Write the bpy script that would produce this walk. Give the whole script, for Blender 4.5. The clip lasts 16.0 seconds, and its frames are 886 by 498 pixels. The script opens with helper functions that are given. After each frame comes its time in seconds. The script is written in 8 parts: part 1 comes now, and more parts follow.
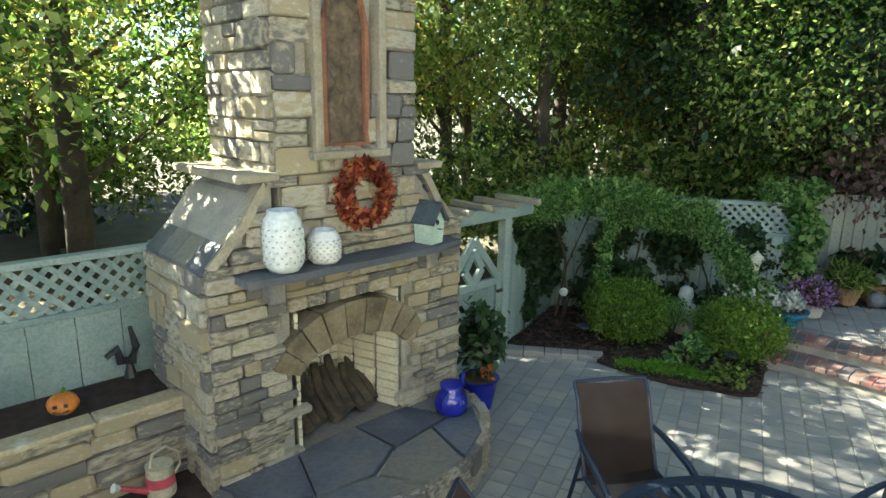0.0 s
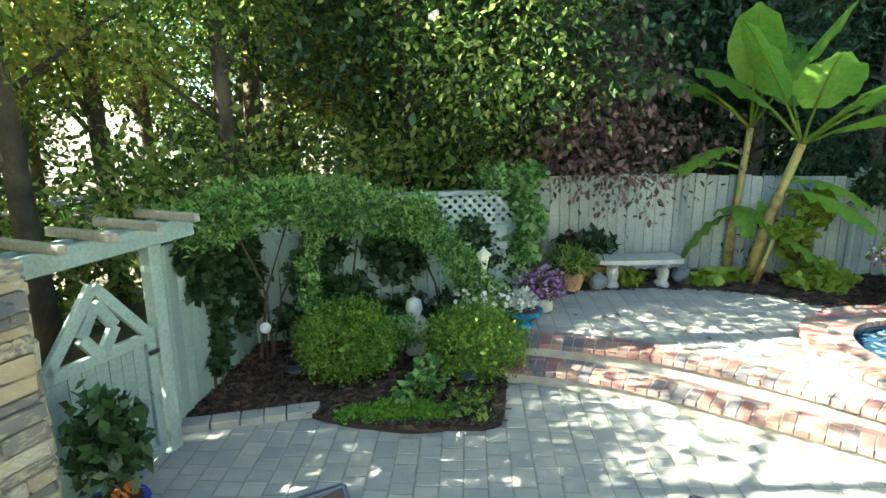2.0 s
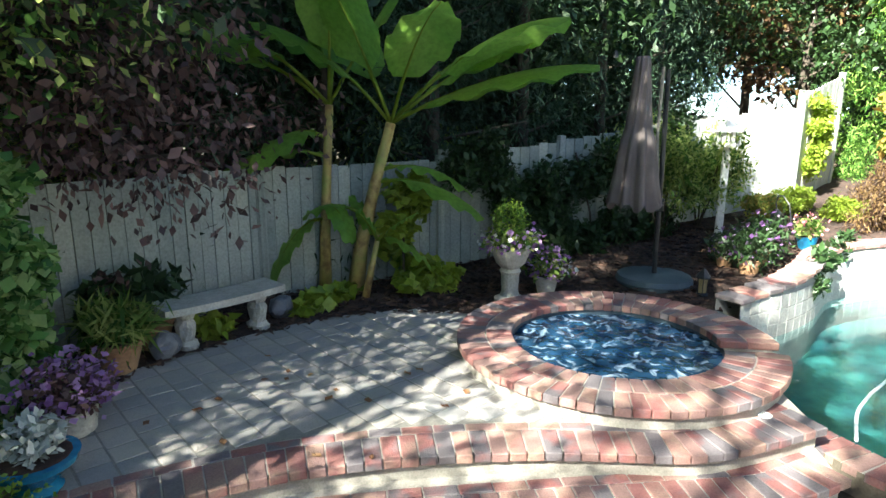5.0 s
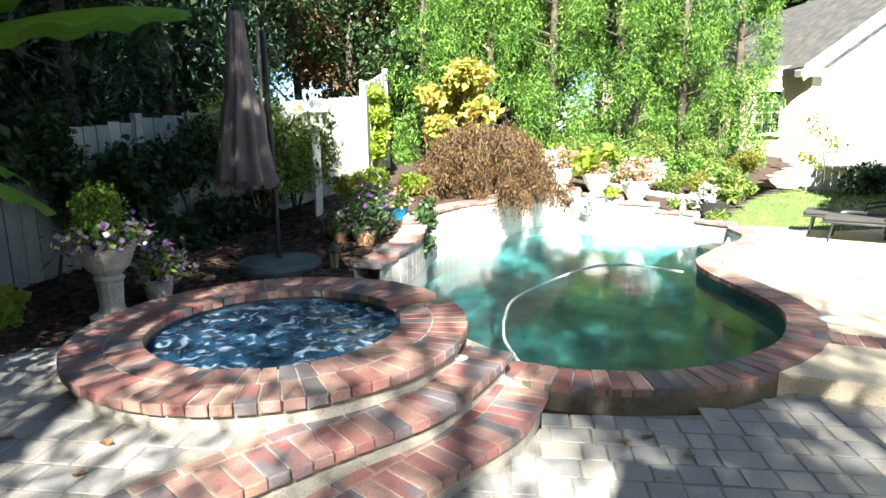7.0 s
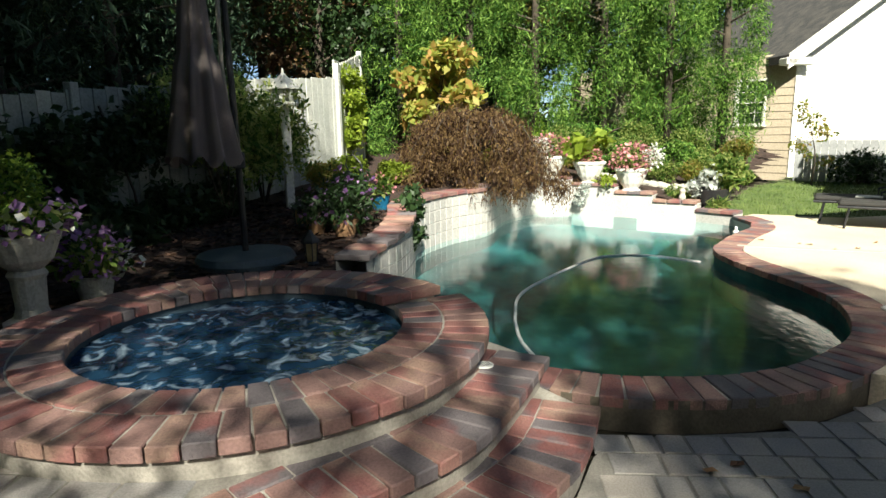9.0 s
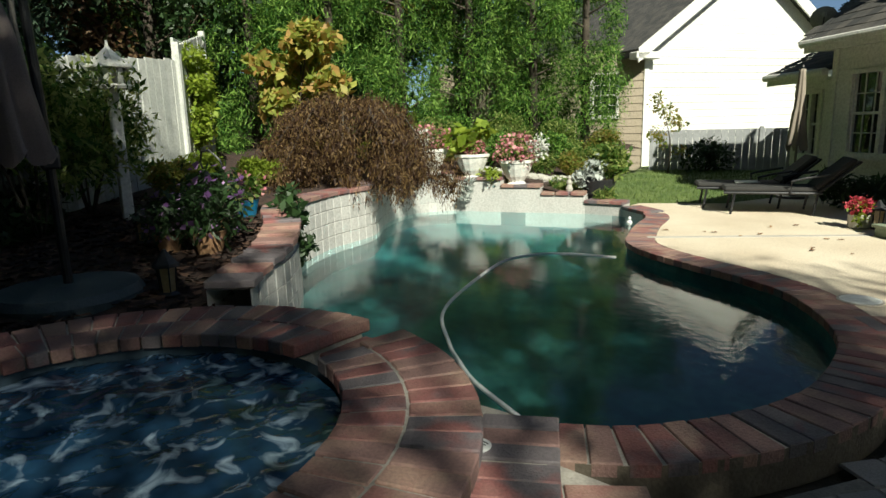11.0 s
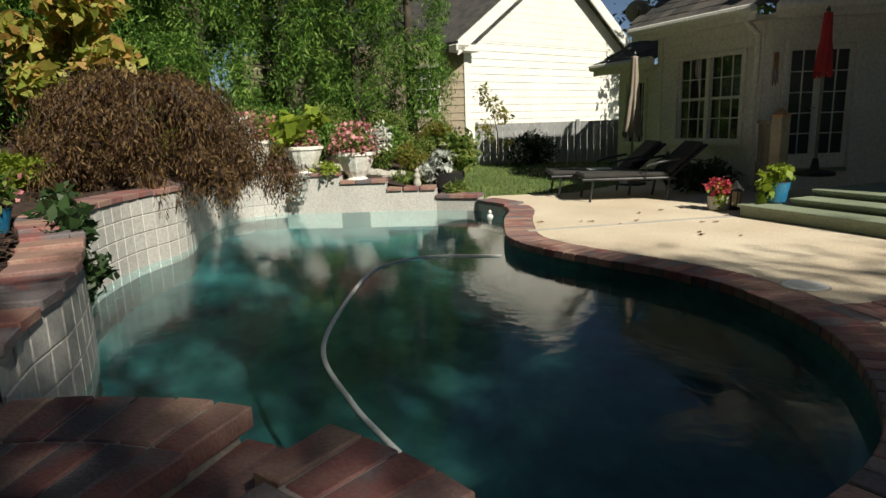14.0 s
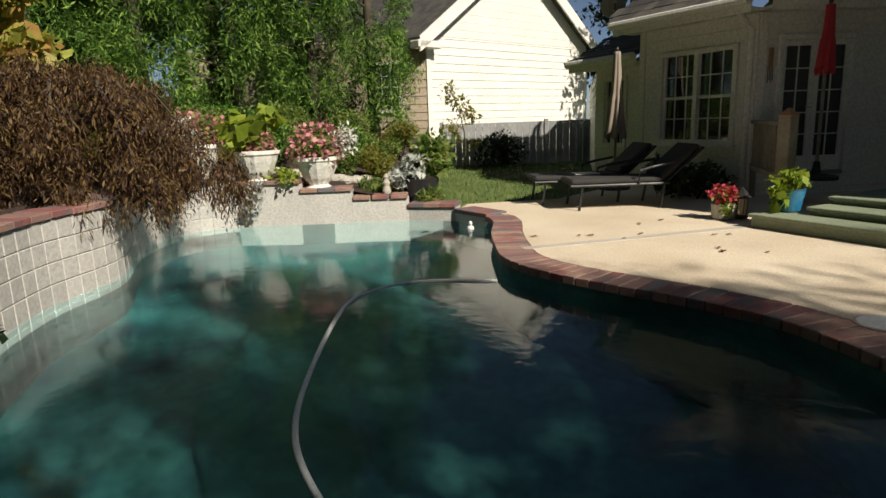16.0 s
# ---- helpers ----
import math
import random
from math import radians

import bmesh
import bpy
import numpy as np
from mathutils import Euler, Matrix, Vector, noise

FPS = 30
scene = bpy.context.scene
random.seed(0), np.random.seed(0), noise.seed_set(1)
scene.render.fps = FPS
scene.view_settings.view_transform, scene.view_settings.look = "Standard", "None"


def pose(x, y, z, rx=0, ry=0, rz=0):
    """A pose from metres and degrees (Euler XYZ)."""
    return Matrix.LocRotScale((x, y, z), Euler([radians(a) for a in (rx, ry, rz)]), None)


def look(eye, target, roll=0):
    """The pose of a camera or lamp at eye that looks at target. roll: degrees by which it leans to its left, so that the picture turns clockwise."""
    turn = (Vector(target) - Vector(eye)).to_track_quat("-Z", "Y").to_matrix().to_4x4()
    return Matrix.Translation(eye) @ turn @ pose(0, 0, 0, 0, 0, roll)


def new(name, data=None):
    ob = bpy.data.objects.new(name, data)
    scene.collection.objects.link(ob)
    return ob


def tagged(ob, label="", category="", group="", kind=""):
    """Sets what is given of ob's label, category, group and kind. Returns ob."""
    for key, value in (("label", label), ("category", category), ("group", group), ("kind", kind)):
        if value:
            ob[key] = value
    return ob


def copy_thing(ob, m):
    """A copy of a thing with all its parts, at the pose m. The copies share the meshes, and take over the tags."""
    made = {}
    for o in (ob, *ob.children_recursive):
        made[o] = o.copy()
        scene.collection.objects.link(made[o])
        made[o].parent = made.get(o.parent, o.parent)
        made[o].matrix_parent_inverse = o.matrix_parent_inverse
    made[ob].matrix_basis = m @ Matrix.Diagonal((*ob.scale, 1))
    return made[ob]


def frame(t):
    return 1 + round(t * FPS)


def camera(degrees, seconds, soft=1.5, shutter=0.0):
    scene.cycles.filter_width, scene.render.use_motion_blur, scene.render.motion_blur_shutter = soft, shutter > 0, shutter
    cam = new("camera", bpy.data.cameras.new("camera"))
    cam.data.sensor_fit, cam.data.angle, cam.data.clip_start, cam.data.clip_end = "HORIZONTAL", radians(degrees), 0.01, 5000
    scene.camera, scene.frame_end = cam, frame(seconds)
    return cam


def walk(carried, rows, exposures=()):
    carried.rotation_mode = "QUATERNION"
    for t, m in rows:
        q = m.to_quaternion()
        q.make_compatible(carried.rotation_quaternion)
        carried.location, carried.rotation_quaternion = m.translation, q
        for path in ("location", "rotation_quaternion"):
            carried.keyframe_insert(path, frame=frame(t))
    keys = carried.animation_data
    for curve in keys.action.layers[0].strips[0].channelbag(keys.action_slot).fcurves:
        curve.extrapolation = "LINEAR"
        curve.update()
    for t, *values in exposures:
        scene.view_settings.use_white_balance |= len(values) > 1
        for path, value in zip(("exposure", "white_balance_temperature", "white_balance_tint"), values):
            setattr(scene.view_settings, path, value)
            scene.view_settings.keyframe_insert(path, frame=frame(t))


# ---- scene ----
cam = camera(72.0, 16.0)
PATH = [
    (0, (0.115, 0.24, 2.851), (0.18, 2.182, 2.378), 0.9),
    (0.5, (0.334, 0.607, 2.824), (0.626, 2.528, 2.353), 0.5),
    (1, (0.589, 1.009, 2.769), (1.085, 2.889, 2.299), 0.2),
    (1.5, (0.85, 1.424, 2.718), (1.54, 3.241, 2.245), -0.1),
    (2, (1.061, 1.801, 2.654), (1.9, 3.554, 2.181), -0.4),
    (2.5, (1.297, 2.187, 2.587), (2.263, 3.873, 2.111), -0.1),
    (3, (1.539, 2.6, 2.517), (2.685, 4.167, 2.038), -0.0),
    (3.2, (1.624, 2.745, 2.49), (2.833, 4.265, 2.015), -0.1),
    (5.3, (2.694, 4.209, 2.184), (4.591, 4.672, 1.75), 0.1),
    (5.5, (2.77, 4.31, 2.151), (4.699, 4.622, 1.725), 0.0),
    (6, (3.0, 4.492, 2.003), (4.958, 4.454, 1.598), -0.0),
    (6.5, (3.183, 4.592, 1.865), (5.106, 4.213, 1.471), -0.7),
    (7, (3.346, 4.699, 1.708), (5.183, 4.01, 1.322), -0.7),
    (7.5, (3.46, 4.713, 1.574), (5.274, 3.961, 1.194), -0.9),
    (8, (3.653, 4.705, 1.524), (5.462, 3.94, 1.145), -0.9),
    (10.3, (4.936, 4.555, 1.334), (6.673, 3.641, 0.95), -1.6),
    (10.5, (5.035, 4.559, 1.345), (6.726, 3.566, 0.954), -1.4),
    (11, (5.302, 4.523, 1.328), (6.856, 3.328, 0.934), -1.6),
    (11.5, (5.516, 4.49, 1.321), (6.962, 3.167, 0.925), -1.8),
    (12, (5.702, 4.449, 1.305), (7.115, 3.091, 0.906), -1.8),
    (12.5, (5.905, 4.36, 1.269), (7.249, 2.933, 0.868), -1.9),
    (13, (6.129, 4.232, 1.205), (7.315, 2.673, 0.803), -1.9),
    (13.5, (6.317, 4.123, 1.15), (7.426, 2.508, 0.748), -1.9),
    (14, (6.491, 4.025, 1.129), (7.597, 2.408, 0.726), -1.9),
    (14.5, (6.666, 3.895, 1.104), (7.726, 2.247, 0.701), -1.9),
    (15, (6.844, 3.738, 1.111), (7.831, 2.047, 0.705), -2.0),
    (15.5, (7.0, 3.597, 1.137), (7.978, 1.901, 0.729), -2.0),
    (16, (7.123, 3.467, 1.155), (8.106, 1.774, 0.745), -2.0),
]
EXPOSURES = [(0, 3.85, 6900, -6), (2, 4.6, 6900, -12), (3.2, 4.3, 7000, -12), (5.3, 3.25, 6300, 2), (7, 2.9, 6400, 4), (8.2, 1.95, 6800, 4), (10.3, 0.9, 6600, -2), (12.5, 0.5, 6700, 1), (16, 0.35, 7100, 10)]
walk(cam, [(t, look(eye, target, roll)) for t, eye, target, roll in PATH], EXPOSURES)

# ---- light ----
SUN_TO = Vector((-0.93, 0.36, 0.0)).normalized()
SUN_EL = radians(40)
world = bpy.data.worlds.new("world")
scene.world = world
world.use_nodes = True
_sky = world.node_tree.nodes.new("ShaderNodeTexSky")
_sky.sky_type, _sky.sun_disc = "NISHITA", False
_sky.air_density, _sky.dust_density = 0.5, 0.3
_sky.sun_elevation, _sky.sun_rotation = SUN_EL, math.atan2(SUN_TO.x, SUN_TO.y)
world.node_tree.links.new(_sky.outputs[0], world.node_tree.nodes["Background"].inputs[0])
world.node_tree.nodes["Background"].inputs[1].default_value = 0.05
sun = new("sun", bpy.data.lights.new("sun", "SUN"))
sun.data.energy, sun.data.angle, sun.data.color = 5.0, radians(0.5), (1.0, 0.94, 0.84)
sun.matrix_world = look((0, 0, 30), Vector((0, 0, 30)) - (SUN_TO * math.cos(SUN_EL) + Vector((0, 0, math.sin(SUN_EL)))))

# ---- materials ----
def mat(name, colors, rough=0.8, scale=4.0, fine=60.0, bump=0.3, metal=0.0, rand=0.0, island=0.0, trans=0.0, spec=0.5, coat=0.0, wave=None):
    """colors: two or three base colours mixed by coarse noise; rand: spread of value per object; island: per loose piece."""
    m = bpy.data.materials.new(name)
    m.use_nodes = True
    nt = m.node_tree
    n, l = nt.nodes, nt.links
    b = n["Principled BSDF"]
    tc = n.new("ShaderNodeTexCoord")
    no = n.new("ShaderNodeTexNoise"); no.inputs["Scale"].default_value = scale; no.inputs["Detail"].default_value = 6
    nf = n.new("ShaderNodeTexNoise"); nf.inputs["Scale"].default_value = fine; nf.inputs["Detail"].default_value = 3
    src = tc.outputs["Object"]
    info = n.new("ShaderNodeObjectInfo")
    geo = n.new("ShaderNodeNewGeometry")
    if rand or island:
        off = n.new("ShaderNodeVectorMath"); off.operation = "MULTIPLY_ADD"
        l.new(info.outputs["Random"] if rand else geo.outputs["Random Per Island"], off.inputs[0])
        off.inputs[1].default_value = (37, 91, 53)
        l.new(src, off.inputs[2])
        src = off.outputs[0]
    l.new(src, no.inputs["Vector"]); l.new(src, nf.inputs["Vector"])
    ramp = n.new("ShaderNodeValToRGB")
    e = ramp.color_ramp.elements
    e[0].position, e[1].position = 0.3, 0.7
    e[0].color, e[1].color = (*colors[0], 1), (*colors[-1], 1)
    for i, c in enumerate(colors[1:-1]):
        x = e.new(0.3 + 0.4 * (i + 1) / (len(colors) - 1)); x.color = (*c, 1)
    add = n.new("ShaderNodeMath"); add.operation = "MULTIPLY_ADD"
    l.new(no.outputs["Fac"], add.inputs[0]); add.inputs[1].default_value = 1.0
    jit = n.new("ShaderNodeMath"); jit.operation = "MULTIPLY_ADD"
    l.new(geo.outputs["Random Per Island"] if island else info.outputs["Random"], jit.inputs[0])
    k = island or rand
    jit.inputs[1].default_value, jit.inputs[2].default_value = k, -k / 2
    l.new(jit.outputs[0], add.inputs[2])
    l.new(add.outputs[0], ramp.inputs[0])
    mul = n.new("ShaderNodeMix"); mul.data_type, mul.blend_type = "RGBA", "MULTIPLY"
    mul.inputs["Factor"].default_value = 0.55
    fr = n.new("ShaderNodeValToRGB"); fr.color_ramp.elements[0].position, fr.color_ramp.elements[1].position = 0.3, 0.62
    fr.color_ramp.elements[0].color = (0.55, 0.55, 0.55, 1)
    l.new(nf.outputs["Fac"], fr.inputs[0]); l.new(ramp.outputs[0], mul.inputs["A"]); l.new(fr.outputs[0], mul.inputs["B"])
    l.new(mul.outputs["Result"], b.inputs["Base Color"])
    b.inputs["Roughness"].default_value, b.inputs["Metallic"].default_value = rough, metal
    b.inputs["Specular IOR Level"].default_value = spec
    b.inputs["Coat Weight"].default_value = coat
    if trans:
        tr = n.new("ShaderNodeBsdfTranslucent"); mix = n.new("ShaderNodeMixShader"); mix.inputs[0].default_value = trans
        l.new(mul.outputs["Result"], tr.inputs[0]); l.new(b.outputs[0], mix.inputs[1]); l.new(tr.outputs[0], mix.inputs[2])
        l.new(mix.outputs[0], n["Material Output"].inputs[0])
    if bump:
        bu = n.new("ShaderNodeBump"); bu.inputs["Strength"].default_value = bump; bu.inputs["Distance"].default_value = 0.01
        l.new(nf.outputs["Fac"], bu.inputs["Height"]); l.new(bu.outputs[0], b.inputs["Normal"])
    return m

M_BRICK = mat("brick", [(0.15, 0.13, 0.14), (0.24, 0.095, 0.09), (0.28, 0.135, 0.12), (0.33, 0.215, 0.17), (0.26, 0.155, 0.14)], 0.75, 3, 90, 0.5, rand=0.65)
M_MORTAR = mat("mortar", [(0.28, 0.26, 0.235), (0.42, 0.39, 0.345)], 0.95, 6, 80, 0.4)
M_PAVER = mat("paver", [(0.27, 0.265, 0.27), (0.33, 0.31, 0.30), (0.40, 0.36, 0.325)], 0.85, 3, 120, 0.35, rand=0.32)
M_PAVERS = mat("paver_field", [(0.27, 0.265, 0.27), (0.33, 0.31, 0.30), (0.40, 0.36, 0.325)], 0.85, 3, 120, 0.35, island=0.32)
M_JOINT = mat("joint_sand", [(0.20, 0.19, 0.17), (0.28, 0.26, 0.235)], 0.95, 9, 100, 0.5)
M_CONCRETE = mat("concrete", [(0.40, 0.37, 0.33), (0.55, 0.51, 0.46)], 0.9, 2, 60, 0.3)
M_DECK = mat("pool_deck", [(0.60, 0.50, 0.38), (0.72, 0.63, 0.50)], 0.85, 1.2, 70, 0.3)
M_STONE = mat("stone", [(0.20, 0.185, 0.18), (0.38, 0.325, 0.24), (0.50, 0.44, 0.335), (0.54, 0.50, 0.43), (0.44, 0.36, 0.24)], 0.88, 4, 35, 0.9, rand=0.65)
M_SLATE = mat("slate", [(0.085, 0.095, 0.12), (0.16, 0.165, 0.18), (0.22, 0.20, 0.165)], 0.45, 2, 30, 0.5, rand=0.5)
M_FIREBRICK = mat("firebrick", [(0.66, 0.58, 0.44), (0.76, 0.69, 0.55)], 0.9, 4, 60, 0.3, rand=0.2)
M_FENCE = mat("fence_paint", [(0.20, 0.27, 0.27), (0.30, 0.37, 0.36)], 0.75, 2, 50, 0.4, rand=0.35)
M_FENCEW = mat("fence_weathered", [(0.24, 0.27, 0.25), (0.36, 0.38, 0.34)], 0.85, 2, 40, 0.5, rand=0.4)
# Weathered fence colours lightened to carry the sun on the hill stretch.
M_FENCESUN = mat("fence_sunlit_tone", [(0.44, 0.46, 0.43), (0.60, 0.61, 0.57)], 0.85, 2, 40, 0.4, rand=0.3)
M_WHITE = mat("white_paint", [(0.76, 0.75, 0.70), (0.82, 0.81, 0.77)], 0.6, 2, 30, 0.1)
M_SIDING = mat("siding", [(0.78, 0.77, 0.73), (0.83, 0.82, 0.79)], 0.65, 1, 30, 0.1, rand=0.1)
M_TAN = mat("tan_siding", [(0.45, 0.38, 0.29), (0.52, 0.44, 0.34)], 0.7, 1, 30, 0.1)
M_ROOF = mat("shingle", [(0.05, 0.05, 0.05), (0.12, 0.11, 0.10)], 0.9, 4, 80, 0.6, island=0.6)
M_MULCH = mat("mulch", [(0.02, 0.012, 0.01), (0.065, 0.036, 0.027)], 0.95, 14, 120, 1.0)
M_SOIL = mat("earth", [(0.035, 0.03, 0.02), (0.075, 0.06, 0.035)], 0.95, 3, 60, 0.8)
M_GRASS = mat("grass", [(0.07, 0.12, 0.03), (0.14, 0.19, 0.05)], 0.9, 3, 90, 0.8)
M_LEAF = mat("leaf", [(0.07, 0.15, 0.03), (0.22, 0.33, 0.075), (0.42, 0.48, 0.16)], 0.6, 0.7, 8, 0, island=0.8, trans=0.6, spec=0.25)
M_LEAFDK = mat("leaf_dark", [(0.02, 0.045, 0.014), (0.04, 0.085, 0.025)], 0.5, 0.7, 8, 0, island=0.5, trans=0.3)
M_LEAFYL = mat("leaf_yellow", [(0.14, 0.22, 0.04), (0.30, 0.33, 0.07), (0.38, 0.28, 0.08)], 0.55, 1, 8, 0, island=0.5, trans=0.65)
M_LEAFRED = mat("leaf_russet", [(0.07, 0.035, 0.02), (0.13, 0.07, 0.03), (0.16, 0.10, 0.035)], 0.6, 2, 8, 0, island=0.5, trans=0.3)
M_LEAFPUR = mat("leaf_purple", [(0.07, 0.045, 0.045), (0.19, 0.11, 0.10)], 0.6, 2, 8, 0, island=0.5, trans=0.35)
M_VINE = mat("vine_leaf", [(0.045, 0.14, 0.03), (0.15, 0.31, 0.075), (0.36, 0.50, 0.19)], 0.55, 1.2, 12, 0, island=0.5, trans=0.5)
M_BARK = mat("bark", [(0.035, 0.028, 0.022), (0.10, 0.08, 0.06)], 0.95, 3, 25, 1.0)
M_BANANA = mat("banana_leaf", [(0.16, 0.35, 0.045), (0.32, 0.53, 0.10)], 0.35, 1.5, 20, 0.2, trans=0.6)
M_BTRUNK = mat("banana_trunk", [(0.16, 0.09, 0.035), (0.36, 0.27, 0.09), (0.24, 0.26, 0.06)], 0.6, 5, 20, 0.5)
M_POOL = mat("pool_plaster", [(0.008, 0.05, 0.07), (0.024, 0.125, 0.13), (0.055, 0.19, 0.18)], 0.8, 2.2, 14, 0.4)
M_TILEW = mat("wall_tile", [(0.45, 0.445, 0.43), (0.55, 0.54, 0.52)], 0.6, 2, 40, 0.3, rand=0.2)
# Stained render, with the shade under the coping's overhang in its colour.
M_STAINSHADE = mat("stained_shaded_render", [(0.10, 0.085, 0.065), (0.20, 0.165, 0.125)], 0.95, 5, 60, 0.5)
M_GROUT = mat("grout", [(0.46, 0.455, 0.44), (0.53, 0.52, 0.50)], 0.9, 5, 60, 0.2)

def water(name, tint, scale, strength):
    m = bpy.data.materials.new(name)
    m.use_nodes = True
    n, l = m.node_tree.nodes, m.node_tree.links
    b = n["Principled BSDF"]
    b.inputs["Base Color"].default_value = (*tint, 1)
    b.inputs["Roughness"].default_value, b.inputs["IOR"].default_value, b.inputs["Transmission Weight"].default_value = 0.02, 1.33, 1.0
    tc = n.new("ShaderNodeTexCoord")
    a = n.new("ShaderNodeTexNoise"); a.inputs["Scale"].default_value = scale; a.inputs["Detail"].default_value = 4; a.inputs["Distortion"].default_value = 1.0
    l.new(tc.outputs["Object"], a.inputs["Vector"])
    bu = n.new("ShaderNodeBump"); bu.inputs["Strength"].default_value = strength; bu.inputs["Distance"].default_value = 0.05
    l.new(a.outputs["Fac"], bu.inputs["Height"]); l.new(bu.outputs[0], b.inputs["Normal"])
    return m

M_GLASS = bpy.data.materials.new("window_glass")
M_GLASS.use_nodes = True
_g = M_GLASS.node_tree.nodes["Principled BSDF"]
_g.inputs["Base Color"].default_value = (0.02, 0.025, 0.025, 1)
_g.inputs["Roughness"].default_value, _g.inputs["Specular IOR Level"].default_value = 0.03, 0.9
M_BLUE = mat("cobalt_glaze", [(0.01, 0.015, 0.30), (0.02, 0.03, 0.45)], 0.12, 3, 20, 0.05, coat=0.6)
M_TEAL = mat("teal_glaze", [(0.02, 0.14, 0.30), (0.03, 0.24, 0.40)], 0.15, 3, 20, 0.05, coat=0.5)
M_TERRA = mat("terracotta", [(0.32, 0.17, 0.09), (0.42, 0.27, 0.15)], 0.8, 4, 40, 0.3)
M_CAST = mat("cast_stone", [(0.36, 0.35, 0.31), (0.52, 0.50, 0.45)], 0.85, 5, 50, 0.6)
M_CERAMIC = mat("white_ceramic", [(0.70, 0.72, 0.72), (0.80, 0.81, 0.80)], 0.35, 4, 30, 0.2)
M_METAL = mat("dark_metal", [(0.02, 0.022, 0.025), (0.05, 0.05, 0.055)], 0.45, 5, 60, 0.2, metal=0.4)
M_NAVY = mat("navy_enamel", [(0.02, 0.03, 0.06), (0.035, 0.05, 0.09)], 0.4, 5, 60, 0.2, metal=0.2)
M_SLING = mat("sling_fabric", [(0.16, 0.11, 0.09), (0.21, 0.15, 0.13)], 0.8, 4, 220, 0.3)
M_CANVAS = mat("taupe_canvas", [(0.11, 0.088, 0.085), (0.17, 0.14, 0.135)], 0.85, 3, 150, 0.2)
M_REDCLOTH = mat("red_canvas", [(0.34, 0.02, 0.03), (0.46, 0.03, 0.04)], 0.8, 3, 150, 0.2)
M_TAUPECLOTH = mat("cream_canvas", [(0.26, 0.22, 0.18), (0.34, 0.29, 0.24)], 0.8, 3, 150, 0.2)
M_PLASTIC = mat("weighted_base", [(0.045, 0.07, 0.09), (0.08, 0.11, 0.13)], 0.6, 3, 60, 0.3)
M_HOSE = mat("hose", [(0.62, 0.66, 0.68), (0.72, 0.75, 0.76)], 0.5, 8, 60, 0.1)
M_LOG = mat("log_bark", [(0.035, 0.026, 0.02), (0.12, 0.09, 0.065)], 0.95, 8, 50, 1.0)
M_ORANGE = mat("orange_glaze", [(0.50, 0.14, 0.02), (0.62, 0.22, 0.04)], 0.4, 5, 30, 0.2)
M_RELIEF = mat("carved_relief", [(0.06, 0.042, 0.03), (0.20, 0.14, 0.09)], 0.8, 9, 40, 1.0)
M_REDWOOD = mat("rust_frame", [(0.20, 0.08, 0.045), (0.30, 0.12, 0.07)], 0.7, 5, 40, 0.4)
M_WOODRAW = mat("grey_wood", [(0.20, 0.18, 0.15), (0.34, 0.31, 0.26)], 0.85, 4, 40, 0.5)
M_STEPGREEN = mat("sage_step", [(0.20, 0.24, 0.17), (0.27, 0.31, 0.22)], 0.7, 3, 40, 0.2)
M_PINK = mat("pink_petal", [(0.50, 0.16, 0.20), (0.68, 0.33, 0.34)], 0.6, 6, 20, 0, island=0.6, trans=0.3)
M_WHITEP = mat("white_petal", [(0.62, 0.64, 0.60), (0.80, 0.80, 0.76)], 0.6, 6, 20, 0, island=0.5, trans=0.3)
M_PURPLE = mat("purple_petal", [(0.22, 0.10, 0.30), (0.42, 0.26, 0.48)], 0.6, 6, 20, 0, island=0.6, trans=0.3)
M_REDP = mat("red_petal", [(0.45, 0.03, 0.06), (0.60, 0.10, 0.14)], 0.6, 6, 20, 0, island=0.6, trans=0.2)
M_AUTUMN = mat("dried_wreath", [(0.12, 0.008, 0.01), (0.30, 0.025, 0.02), (0.42, 0.13, 0.04)], 0.7, 8, 30, 0, island=0.8, trans=0.15)
M_LIME = mat("lime_leaf", [(0.20, 0.30, 0.03), (0.36, 0.44, 0.06)], 0.5, 3, 15, 0.1, island=0.4, trans=0.45)
M_SILVER = mat("silver_leaf", [(0.34, 0.38, 0.36), (0.52, 0.55, 0.52)], 0.7, 3, 15, 0.1, island=0.4, trans=0.2)
M_MOSS = mat("moss", [(0.09, 0.22, 0.015), (0.18, 0.36, 0.03)], 0.8, 10, 60, 0, island=0.5, trans=0.3)
M_DRY = mat("dry_leaf", [(0.16, 0.07, 0.03), (0.34, 0.20, 0.09)], 0.8, 8, 30, 0.2, rand=0.6)
M_WATER = water("pool_water", (0.42, 0.82, 0.86), 9.0, 0.035)

M_BLACK = mat("black_fabric", [(0.02, 0.02, 0.02), (0.04, 0.038, 0.036)], 0.9, 4, 120, 0.2)

# ---- helpers for shapes ----
RNG = random.Random(5)

def link(name, bm, material, parent=None, label="", smooth=False):
    me = bpy.data.meshes.new(name)
    bm.to_mesh(me)
    bm.free()
    return hook(name, me, material, parent, label, smooth)

def hook(name, me, material, parent=None, label="", smooth=False):
    if material and not me.materials:
        me.materials.append(material)
    if smooth:
        me.polygons.foreach_set("use_smooth", [True] * len(me.polygons))
    ob = new(name, me)
    if parent:
        ob.parent = parent
    if label:
        ob["label"] = label
    return ob

def part(name, bm, material, parent, label="", smooth=False):
    return link(name, bm, material, parent, label, smooth)

def empty(name, m=None):
    ob = new(name)
    ob.matrix_world = m or Matrix()
    return ob

